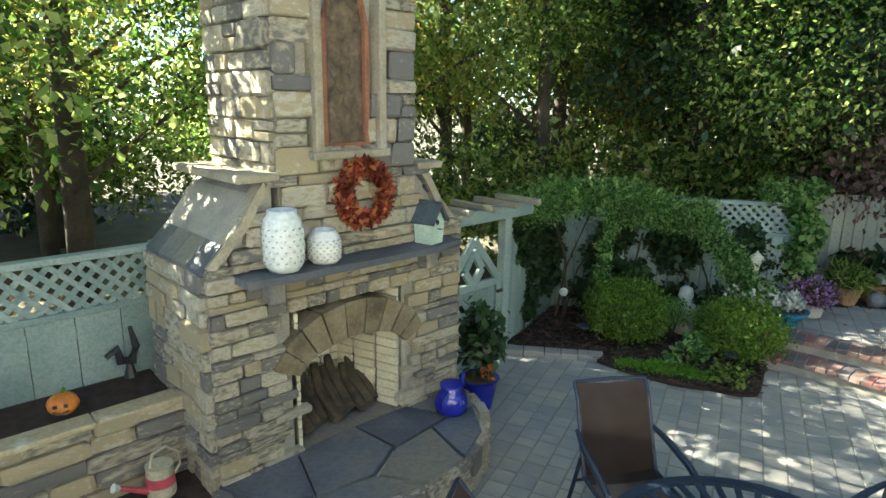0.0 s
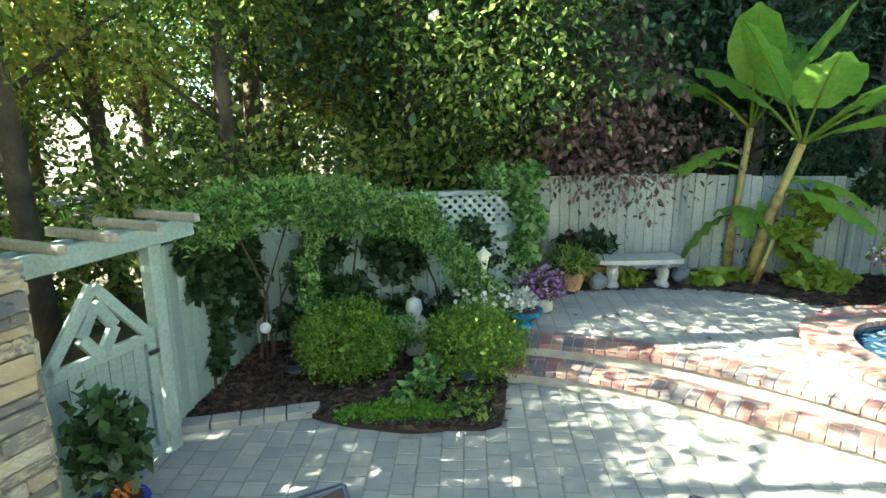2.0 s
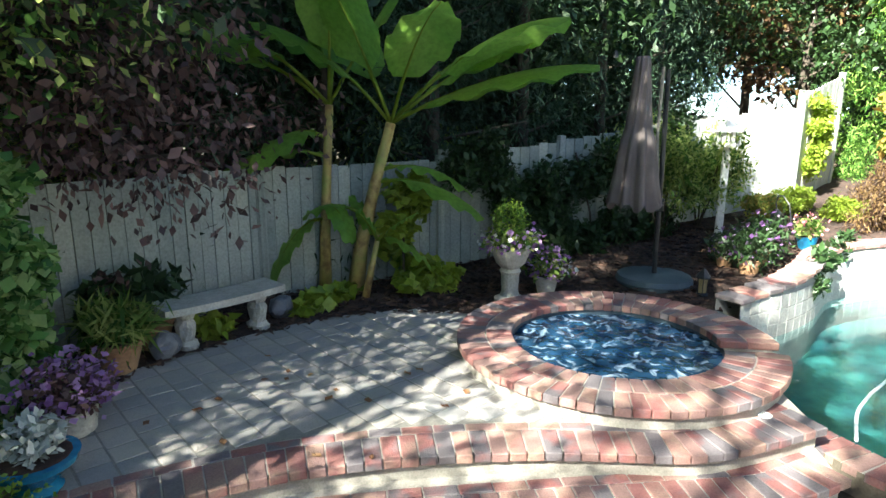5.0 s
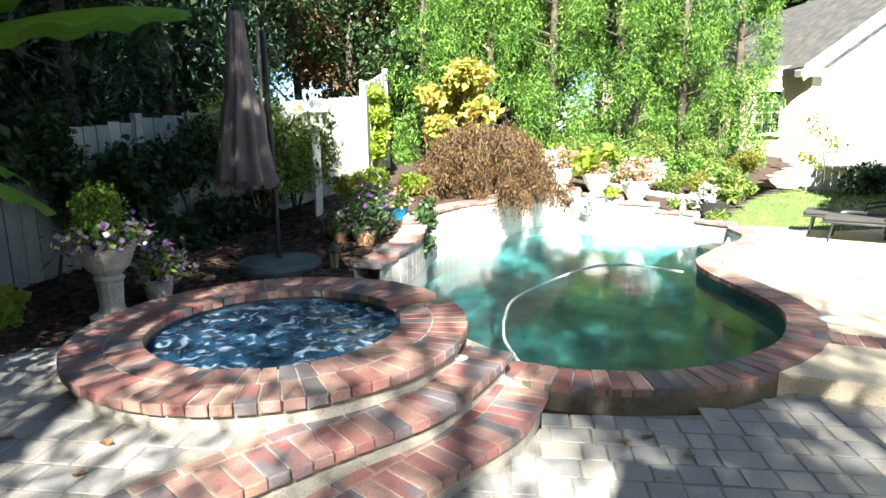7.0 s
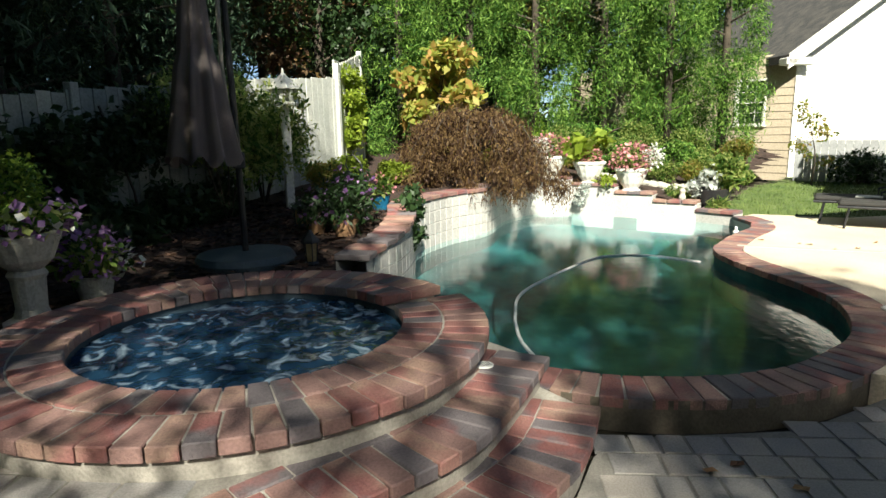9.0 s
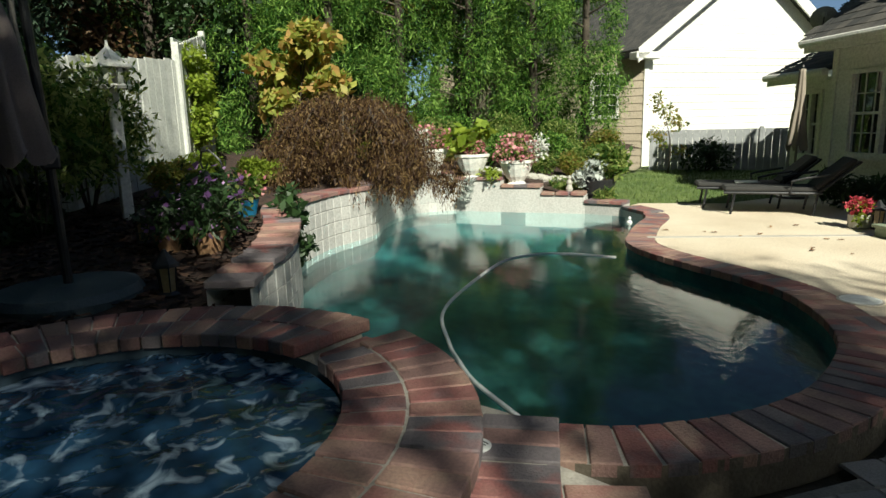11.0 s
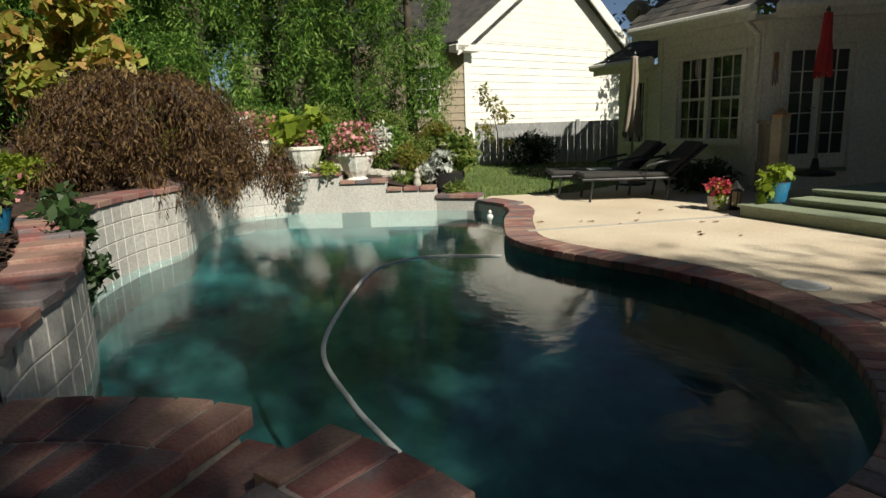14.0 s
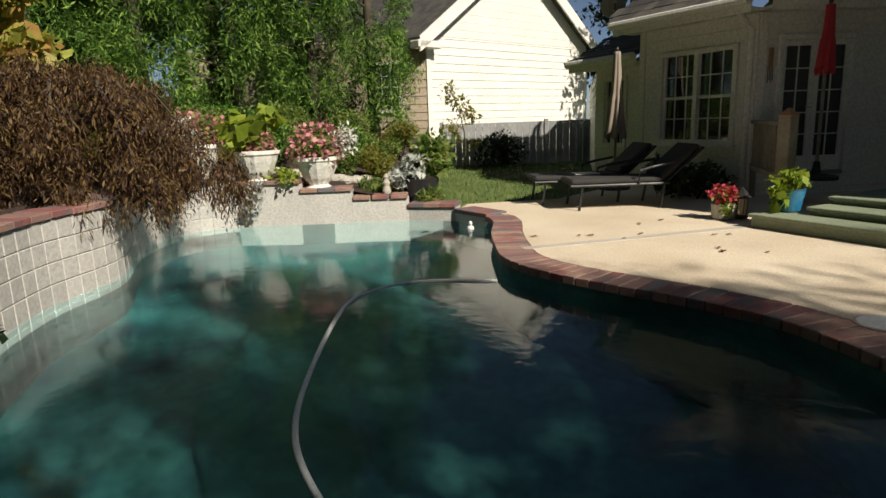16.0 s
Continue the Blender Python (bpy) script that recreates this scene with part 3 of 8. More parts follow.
band_m = Matrix.Translation(band_a) @ Matrix.Rotation(math.atan2((band_b - band_a).y, (band_b - band_a).x), 4, "Z")
tagged(link("deck_joint", boxm(0, (band_b - band_a).length, -0.05, 0.05, ZD - 0.03, ZD, band_m), M_CONCRETE), kind="structure")
lid = empty("skimmer_lid", pose(6.69, 0.0, ZD))
part("lid", lathe(bmesh.new(), [(0.12, -0.003), (0.12, 0.006), (0.11, 0.009), (0.02, 0.010)], 28), M_CERAMIC, lid)
part("ring", lathe(bmesh.new(), [(0.135, -0.003), (0.135, 0.004), (0.122, 0.005)], 28), M_CONCRETE, lid)
tagged(lid, "round white plastic skimmer lid in tan deck", "skimmer lid")

# raised wall behind the pool
j0 = min(range(len(POOL)), key=lambda i: (POOL[i] - Vector((12.83, -1.55, 0))).length)
j1 = min(range(len(POOL)), key=lambda i: (POOL[i] - Vector((8.75, 3.3, 0))).length)
BEAM = POOL[j0:j1 + 1]
ZB = 0.64
def beam_top(p):
    return ZB if p.x > 10.2 else max(0.47, ZB - (10.2 - p.x) * 0.12)
inner, outer = [p - Vector((0, 0, 0)) for p in BEAM], offset(BEAM, -0.26)
pts, fs = [], []
for p, q in zip(inner, outer):
    z = beam_top(p) - 0.05
    pts += [(p.x, p.y, -1.4), (p.x, p.y, z), (q.x, q.y, z), (q.x, q.y, -0.05)]
for i in range(len(BEAM) - 1):
    a, b = 4 * i, 4 * i + 4
    fs += [(a, a + 1, b + 1, b), (a + 1, a + 2, b + 2, b + 1), (a + 2, a + 3, b + 3, b + 2)]
beam = tagged(sheet("wall_pool", pts, fs, M_GROUT), kind="structure")
TILE = brick_mesh(0.148, 0.012, 0.147)
TILE.materials.clear(); TILE.materials.append(M_TILEW)
for row in range(6):
    for p, t in along(BEAM, 0.15):
        z = ZW + 0.60 - row * 0.15 - 0.01
        if z > beam_top(p) - 0.05 or z < -0.2:
            continue
        ob = hook("tile", TILE, None, beam)
        ob.matrix_basis = pose(p.x + t.y * -0.004, p.y + t.x * 0.004, z, 0, 0, math.degrees(math.atan2(t.y, t.x)) + RNG.uniform(-0.4, 0.4))
B_CAP = brick_mesh(0.2, 0.30, 0.05)
for p, t in along(BEAM, 0.21):
    ob = hook("brick", B_CAP, None, beam)
    n = Vector((-t.y, t.x, 0)) * -0.12
    ob.matrix_basis = pose(p.x + n.x, p.y + n.y, beam_top(p) + RNG.uniform(-0.003, 0.003), 0, 0, math.degrees(math.atan2(t.y, t.x)))
# stepped end of the wall
STAIR = [((12.83, -1.55), (12.18, -1.92), 0.54), ((12.18, -1.92), (11.67, -2.26), 0.43), ((11.67, -2.26), (11.1, -2.6), 0.32), ((11.1, -2.6), (10.55, -2.76), 0.21), ((10.55, -2.76), (10.0, -2.5), 0.15)]
for a, b, z in STAIR:
    a, b = Vector((*a, 0)), Vector((*b, 0))
    d = b - a
    m = Matrix.Translation(a) @ Matrix.Rotation(math.atan2(d.y, d.x), 4, "Z")
    link("wall_step", boxm(0, d.length, 0.0, 0.28, -1.4, z - 0.05, m), M_TILEW, beam)
    nb = max(2, round(d.length / 0.21))
    for i in range(nb):
        ob = hook("brick", B_CAP, None, beam)
        ob.matrix_basis = m @ pose((i + 0.5) * d.length / nb, 0.12, z, 0, 0, 0)

# ---- beds and lawn ----
def mound(name, loop, zfun, material, step=0.25, kind="structure", rough=0.02):
    """A sheet over a loop whose height follows zfun."""
    xs, ys = [p[0] for p in loop], [p[1] for p in loop]
    nx, ny = int((max(xs) - min(xs)) / step) + 1, int((max(ys) - min(ys)) / step) + 1
    pts, idx, fs = [], {}, []
    for i in range(nx + 1):
        for j in range(ny + 1):
            x, y = min(xs) + i * step, min(ys) + j * step
            idx[i, j] = len(pts)
            pts.append((x, y, zfun(x, y) + rough * noise.noise(Vector((x * 3, y * 3, 0)))))
    for i in range(nx):
        for j in range(ny):
            c = (min(xs) + (i + 0.5) * step, min(ys) + (j + 0.5) * step)
            if inside(c, loop):
                fs.append((idx[i, j], idx[i + 1, j], idx[i + 1, j + 1], idx[i, j + 1]))
    return tagged(sheet(name, pts, fs, material), kind=kind)

BED = [(1.25, 6.95), (1.96, 6.74), (2.29, 6.36), (2.7, 6.02), (3.09, 5.87), (3.41, 5.74), (3.6, 5.9), (4.0, 6.5), (4.35, 6.95), (4.9, 7.6), (4.9, 8.3), (2.0, 8.8), (1.0, 7.1)]
def chips(name, loop, zfun, n, seed, label, size=0.05):
    """Loose shreds of bark strewn within a loop."""
    r = random.Random(seed)
    xs, ys = [p[0] for p in loop], [p[1] for p in loop]
    pts, fs = [], []
    while len(fs) < n:
        x, y = r.uniform(min(xs), max(xs)), r.uniform(min(ys), max(ys))
        if not inside((x, y), loop):
            continue
        a, L, w = r.uniform(0, 3.14), size * r.uniform(0.4, 1.3), size * r.uniform(0.12, 0.3)
        ux, uy = math.cos(a), math.sin(a)
        z = zfun(x, y)
        b = len(pts)
        for s, t in ((-1, -1), (1, -1), (1, 1), (-1, 1)):
            pts.append((x + s * ux * L - t * uy * w, y + s * uy * L + t * ux * w, z + r.uniform(0.0, 0.035)))
        fs.append((b, b + 1, b + 2, b + 3))
    return tagged(sheet(name, pts, fs, M_CHIP), label, "mulch", kind="stuff")
M_CHIP = mat("bark_chip", [(0.016, 0.010, 0.008), (0.05, 0.027, 0.02), (0.10, 0.055, 0.038)], 0.95, 9, 60, 0.5, island=0.9)
BEDC = [tuple(p[:2]) for p in curve(BED, closed=True, step=0.1)]
tagged(link("mulch_bed", slab(BEDC, -0.05, 0.03), M_MULCH), kind="structure")
chips("bark_mulch", BEDC, lambda x, y: 0.03, 5000, 3, "dark shredded bark mulch in planting bed")
BACK = [(4.4, 7.1), (4.6, 9.0), (8.5, 8.4), (12.5, 5.5), (13.0, 3.0), (12.0, 2.0), (11.0, 2.2), (10.1, 2.7), (9.5, 3.1), (8.75, 3.6), (8.7, 4.4), (8.3, 5.3), (7.95, 5.4), (7.9, 5.9), (7.7, 6.5), (7.3, 6.95), (6.7, 7.3), (6.1, 7.6), (5.5, 7.65)]
def terrain(x, y):
    return 0.285 + 0.15 * min(1, max(0, (x - 9.0) / 1.5)) + 0.11 * min(9, max(0, x - 11.2))
mound("mulch_border", BACK, terrain, M_MULCH, 0.09)
chips("bark_mulch", [tuple(p) for p in BACK], terrain, 9000, 4, "reddish brown bark mulch along the fence")
def hill(x, y):
    return terrain(x, y) + 0.02 - 0.34 * min(1, max(0, (-1.5 - y) / 2.2)) * max(0, 1 - max(0, x - 12.5) / 6)
HILL = [(11.6, 1.5), (11.9, 0.9), (12.4, 0.4), (12.9, -0.2), (13.25, -0.8), (13.05, -1.55), (12.3, -2.0), (11.8, -2.4), (11.2, -2.75), (11.4, -3.4), (13.6, -6.5), (15, -9.5), (22, -12), (30, -6), (30, 10), (13, 5.5), (11.5, 2.2)]
mound("hillside", HILL, hill, M_MULCH, 0.3, rough=0.05)
LAWN = [(10.6, -2.85), (11.3, -2.95), (11.7, -3.8), (13.6, -6.7), (15.2, -9.8), (15, -20), (9, -20), (9.2, -6), (9.75, -4.05), (10.67, -3.3)]
mound("lawn", LAWN, lambda x, y: 0.10, M_GRASS, 0.3)
r = np.random.RandomState(3)
gp, gf = [], []
while len(gp) < 3 * 9000:
    x, y = r.uniform(9.3, 14), r.uniform(-10, -2.9)
    if not inside((x, y), LAWN):
        continue
    a, h = r.uniform(0, 6.28), r.uniform(0.03, 0.07)
    b = len(gp)
    gp += [(x + 0.008 * math.cos(a), y + 0.008 * math.sin(a), 0.09), (x - 0.008 * math.cos(a), y - 0.008 * math.sin(a), 0.09), (x + r.uniform(-.02, .02), y + r.uniform(-.02, .02), 0.10 + h)]
    gf.append((b, b + 1, b + 2))
tagged(sheet("grass_blades", gp, gf, M_GRASS), "short mown green lawn grass in sun", "grass", kind="stuff")
# edging stones of the bed
edge = empty("bed_wall")
a, b = Vector((1.02, 6.92, 0)), Vector((1.96, 6.72, 0))
em = Matrix.Translation(a) @ Matrix.Rotation(math.atan2((b - a).y, (b - a).x), 4, "Z")
ST = [brick_mesh(w, 0.16, 0.075) for w in (0.18, 0.23, 0.28)]
for m_ in ST:
    m_.materials.clear(); m_.materials.append(M_PAVER)
for row in range(3):
    x = -0.06 * row
    while x < (b - a).length:
        w = RNG.choice((0, 1, 2))
        wd = (0.18, 0.23, 0.28)[w]
        ob = hook("stone", ST[w], None, edge)
        ob.matrix_basis = em @ pose(x + wd / 2, RNG.uniform(-0.012, 0.012), 0.06 - 0.08 * row, 0, 0, RNG.uniform(-2, 2))
        x += wd + 0.01
tagged(edge, "low grey stacked block retaining wall beside bed", "retaining wall")

# ---- fences ----
def board_fence(name, a, b, zb, h0, h1, material, label, width=0.14, cap=False, lattice=False, jag=0.0):
    """Upright boards from a to b (x, y) with rails; tops run from h0 to h1."""
    a, b = Vector((*a, 0)), Vector((*b, 0))
    d = b - a
    L = d.length
    root = empty(name)
    m = Matrix.Translation(a) @ Matrix.Rotation(math.atan2(d.y, d.x), 4, "Z")
    n = max(1, round(L / width))
    w = L / n
    drop = 0.42 if lattice else 0.0
    shared = {}
    for i in range(n):
        top = h0 + (h1 - h0) * (i + 0.5) / n - drop
        key = round(top, 2)
        if key not in shared:
            bm = boxm(-w / 2 + 0.003, w / 2 - 0.003, -0.011, 0.011, 0, key - zb, bevel=0.003)
            me = bpy.data.meshes.new("board"); bm.to_mesh(me); bm.free(); me.materials.append(material); shared[key] = me
        ob = hook("board", shared[key], None, root)
        ob.matrix_basis = m @ pose((i + 0.5) * w, RNG.uniform(-0.006, 0.006), zb - RNG.uniform(0, jag), 0, 0, RNG.uniform(-0.5, 0.5))
    for z in (zb + 0.25, (h0 + h1) / 2 - drop - 0.18):
        part("rail", boxm(0, L, 0.018, 0.055, z, z + 0.09, m, bevel=0.004), material, root)
    k = max(1, round(L / 2.2))
    for i in range(k + 1):
        x = L * i / k
        top = h0 + (h1 - h0) * i / k
        part("post", boxm(x - 0.045, x + 0.045, -0.045, 0.045, zb - 0.1, top + 0.05, m, bevel=0.006), material, root)
    if lattice:
        zt = min(h0, h1)
        part("rail", boxm(0, L, -0.03, 0.03, zt - drop, zt - drop + 0.05, m, bevel=0.004), material, root)
        part("top_rail", boxm(0, L, -0.05, 0.05, zt - 0.02, zt + 0.03, m, bevel=0.005), material, root)
        x = -drop
        while x < L + drop:
            for s in (1, -1):
                x0, x1 = (x, x + drop) if s > 0 else (x + drop, x)
                cuts = [(x0, zt - drop), (x1, zt)]
                cl = [(max(0, min(L, cx)), cz) for cx, cz in cuts]
                if abs(cl[0][0] - cl[1][0]) > 0.08:
                    f0, f1 = (cl[0][0] - x0) / (x1 - x0), (cl[1][0] - x0) / (x1 - x0)
                    p0, p1 = Vector((cl[0][0], 0.012 * s, zt - drop + f0 * drop)), Vector((cl[1][0], 0.012 * s, zt - drop + f1 * drop))
                    dd = p1 - p0
                    q = m @ Matrix.Translation((p0 + p1) / 2) @ Matrix.Rotation(-math.atan2(dd.z, dd.x), 4, "Y")
                    part("lath", boxm(-dd.length / 2, dd.length / 2, -0.006, 0.006, -0.02, 0.02, q), material, root)
            x += 0.115
    tagged(root, label, "fence")
    return root

board_fence("fence", (4.95, 8.05), (5.2, 8.7), 0.25, 1.72, 1.69, M_FENCEW, "grey-green weathered board fence return beside lattice post")
board_fence("fence", (5.2, 8.7), (7.75, 7.98), 0.2, 1.69, 1.66, M_FENCEW, "grey-green weathered board fence behind stone bench", jag=0.03)
board_fence("fence", (7.75, 7.98), (9.4, 6.62), 0.2, 1.66, 1.66, M_FENCEW, "weathered board fence behind banana plants", jag=0.03)
board_fence("fence", (9.4, 6.62), (12.0, 4.2), 0.25, 1.66, 2.06, M_FENCEW, "weathered board fence overgrown with dark creeper", jag=0.03)
board_fence("fence", (12.0, 4.2), (14.0, 2.15), 0.45, 2.06, 2.3, M_FENCESUN, "board fence climbing the hill, paled in colour for sunlight", jag=0.03)
board_fence("fence", (14.0, 2.15), (15.6, 1.3), 0.75, 2.45, 2.85, M_FENCESUN, "board fence at top of hill, paled in colour for sunlight")
board_fence("fence", (1.95, 8.45), (4.9, 7.75), 0.0, 1.63, 1.66, M_FENCE, "sage green board fence with lattice top under climber", lattice=True)
board_fence("fence", (1.02, 6.9), (1.95, 8.45), 0.0, 1.55, 1.55, M_FENCE, "sage green board fence grown with ivy")
FO, FA = Vector((-0.552, 4.493, 0)), 42.0
FM = Matrix.Translation(FO) @ Matrix.Rotation(radians(FA), 4, "Z")
w0, w1 = FM @ Vector((-3.2, 1.15, 0)), FM @ Vector((-0.8, 1.15, 0))
board_fence("fence", w0[:2], w1[:2], 0.0, 1.74, 1.74, M_FENCE, "sage green board fence with lattice top beside fireplace", lattice=True, width=0.3)
board_fence("fence", (14.4, -9.2), (10.2, -11.8), 0.05, 1.08, 1.08, mat("grey_fence", [(0.25, 0.26, 0.27), (0.36, 0.37, 0.38)], 0.8, 2, 40, 0.3, rand=0.3), "low grey board fence at end of lawn", width=0.16)
# plain fence and porch that close the place behind the walk
board_fence("fence", (-3.0, 3.0), (-5.5, -6.0), 0.0, 1.8, 1.8, M_FENCEW, "weathered board fence along the wood", width=0.2)
tagged(link("porch_floor", boxm(-3.0, 2.4, -6.0, 2.8, -0.05, 0.40), M_CONCRETE), kind="structure")

# ---- house ----
def siding_wall(a, b, z0, z1, openings=(), thick=0.15, material=None, name="wall_house", lap=0.16):
    """A clapboard wall from a to b with openings (u0, u1, z0, z1) cut through; its face is on the right-hand side of a to b."""
    a, b = Vector((*a, 0)), Vector((*b, 0))
    d = b - a
    L = d.length
    m = Matrix.Translation(a) @ Matrix.Rotation(math.atan2(d.y, d.x), 4, "Z")
    us = sorted({0, L, *[o[0] for o in openings], *[o[1] for o in openings]})
    zs = sorted({z0, z1, *[o[2] for o in openings], *[o[3] for o in openings]})
    bm = bmesh.new()
    for u0, u1 in zip(us, us[1:]):
        for v0, v1 in zip(zs, zs[1:]):
            c = ((u0 + u1) / 2, (v0 + v1) / 2)
            if not any(o[0] < c[0] < o[1] and o[2] < c[1] < o[3] for o in openings):
                box(bm, u0, u1, 0, thick, v0, v1, m)
    root = tagged(link(name, bm, material or M_SIDING), kind="structure")
    z = z0
    while z < z1 - 0.02:
        zt = min(z + lap, z1)
        segs = [(0, L)]
        for o in openings:
            if o[2] - 0.06 < (z + zt) / 2 < o[3] + 0.06:
                segs = [s for x0, x1 in segs for s in ((x0, min(x1, o[0] - 0.06)), (max(x0, o[1] + 0.06), x1)) if s[1] - s[0] > 0.03]
        for x0, x1 in segs:
            bm = boxm(x0, x1, -0.022, -0.002, z, zt - 0.004)
            for v in bm.verts:
                if v.co.z > (z + zt) / 2 and v.co.y < -0.01:
                    v.co.y = -0.008
            bmesh.ops.transform(bm, matrix=m, verts=bm.verts)
            part("clapboard", bm, material or M_SIDING, root)
        z += lap
    return root, m

def sash_window(name, m, u0, u1, z0, z1, cols=2, grid=(3, 4), label=""):
    """A white window with sashes and glazing bars, set in the wall whose plane is m."""
    root = empty(name)
    fw = 0.06
    for x0, x1, y0, y1 in ((u0 - fw, u0, z0 - fw, z1 + fw), (u1, u1 + fw, z0 - fw, z1 + fw), (u0, u1, z1, z1 + fw), (u0, u1, z0 - fw, z0)):
        part("window_frame", boxm(x0, x1, -0.05, 0.05, y0, y1, m, bevel=0.004), M_WHITE, root)
    part("window_sill", boxm(u0 - 0.09, u1 + 0.09, -0.09, 0.02, z0 - fw - 0.035, z0 - fw, m, bevel=0.004), M_WHITE, root)
    cw = (u1 - u0) / cols
    for c in range(cols):
        a, b = u0 + c * cw, u0 + (c + 1) * cw
        if c:
            part("mullion", boxm(a - 0.03, a + 0.03, -0.045, 0.04, z0, z1, m), M_WHITE, root)
        part("pane", boxm(a + 0.02, b - 0.02, 0.028, 0.034, z0, z1, m), M_GLASS, root)
        mid = (z0 + z1) / 2
        part("meeting_rail", boxm(a, b, -0.01, 0.028, mid - 0.02, mid + 0.02, m), M_WHITE, root)
        for s0, s1 in ((a + 0.0, a + 0.035), (b - 0.035, b)):
            part("stile", boxm(s0, s1, -0.005, 0.027, z0, z1, m), M_WHITE, root)
        for i in range(1, grid[0]):
            x = a + (b - a) * i / grid[0]
            part("glazing_bar", boxm(x - 0.007, x + 0.007, 0.012, 0.027, z0, z1, m), M_WHITE, root)
        for j in range(1, grid[1]):
            if j * 2 == grid[1]:
                continue
            z = z0 + (z1 - z0) * j / grid[1]
            part("glazing_bar", boxm(a, b, 0.013, 0.026, z - 0.007, z + 0.007, m), M_WHITE, root)
    tagged(root, kind="structure", label=label)
    return root

def french_door(name, m, u0, u1, z0, z1):
    """A pair of glazed white leaves with glazing bars in a cased opening."""
    root = empty(name)
    fw = 0.06
    for x0, x1, y0, y1 in ((u0 - fw, u0, z0, z1 + fw), (u1, u1 + fw, z0, z1 + fw), (u0, u1, z1, z1 + fw)):
        part("door_frame", boxm(x0, x1, -0.05, 0.05, y0, y1, m, bevel=0.004), M_WHITE, root)
    part("threshold", boxm(u0, u1, -0.06, 0.06, z0 - 0.03, z0 + 0.015, m), M_STEPGREEN, root)
    half = (u0 + u1) / 2
    for a, b in ((u0, half - 0.004), (half + 0.004, u1)):
        part("leaf_frame", boxm(a, a + 0.055, 0.0, 0.035, z0 + 0.015, z1, m), M_WHITE, root)
        part("stile", boxm(b - 0.055, b, 0.0, 0.035, z0 + 0.015, z1, m), M_WHITE, root)
        part("bottom_rail", boxm(a + 0.055, b - 0.055, 0.0, 0.035, z0 + 0.015, z0 + 0.20, m), M_WHITE, root)
        part("top_rail", boxm(a + 0.055, b - 0.055, 0.0, 0.035, z1 - 0.07, z1, m), M_WHITE, root)
        part("pane", boxm(a + 0.05, b - 0.05, 0.02, 0.026, z0 + 0.19, z1 - 0.06, m), M_GLASS, root)
        x = (a + b) / 2
        part("glazing_bar", boxm(x - 0.007, x + 0.007, 0.005, 0.019, z0 + 0.20, z1 - 0.07, m), M_WHITE, root)
        for j in range(1, 5):
            z = z0 + 0.20 + (z1 - z0 - 0.27) * j / 5
            part("glazing_bar", boxm(a + 0.055, b - 0.055, 0.006, 0.018, z - 0.007, z + 0.007, m), M_WHITE, root)
    part("door_handle", tube(bmesh.new(), [m @ Vector((half - 0.03, 0.0, z0 + 0.78)), m @ Vector((half - 0.03, -0.04, z0 + 0.78)), m @ Vector((half - 0.11, -0.04, z0 + 0.78))], 0.008, 6), M_CAST, root)
    return tagged(root, kind="structure", label="white glazed double door in shade")

A0, A1 = (9.13, -5.85), (7.6, -4.97)
B1 = (3.0, -7.85)
ra, ma = siding_wall(A0, A1, 0.05, 2.28, [(0.40, 1.47, 0.80, 1.90)])
sash_window("window_1", ma, 0.40, 1.47, 0.80, 1.90)
rb, mb = siding_wall(A1, B1, 0.05, 2.28, [(0.29, 1.12, 0.39, 1.96), (1.75, 2.6, 0.39, 1.96)])
french_door("door_2", mb, 0.29, 1.12, 0.39, 1.96)
rc, mc = siding_wall((10.05, -6.8), (9.13, -6.2), 0.05, 1.88, [(0.22, 0.66, 0.72, 1.68)])
sash_window("window_3", mc, 0.22, 0.66, 0.72, 1.68, cols=2, grid=(2, 4))
siding_wall((9.13, -6.2), A0, 0.05, 2.28)
siding_wall((12.0, -13.0), (10.05, -6.8), 0.05, 1.88)
siding_wall(B1, (-3.0, -6.2), 0.0, 2.6)
# Unseen two-storey block, added to shade the house wall, porch and loungers.
siding_wall((3.6, -7.6), (3.6, -1.75), 0.0, 5.6, name="wall_wing", lap=0.2)
siding_wall((3.6, -1.75), (-3.0, -1.75), 0.0, 5.6, [(2.6, 3.5, 0.4, 2.4)], name="wall_wing_end", lap=0.2)
tagged(link("roof_wing", boxm(-3.4, 4.0, -8.0, -1.4, 5.6, 5.8), M_ROOF), kind="structure")
door = empty("door_1")
part("slab", boxm(1.75, 2.6, 0.03, 0.07, 0.39, 1.96, mb), M_METAL, door)
part("door_handle", lathe(bmesh.new(), [(0.03, 0), (0.03, 0.04), (0.01, 0.05)], 12, mb @ pose(1.85, 0.03, 1.25, 90)), M_CAST, door)
tagged(door, kind="structure", label="dark glazed back door in shade")
for u, m in ((0.03, ma), (1.72, ma), (0.04, mb)):
    link("corner_trim", boxm(u - 0.05, u + 0.05, -0.035, 0.0, 0.05, 2.28, m, bevel=0.004), M_WHITE, ra)

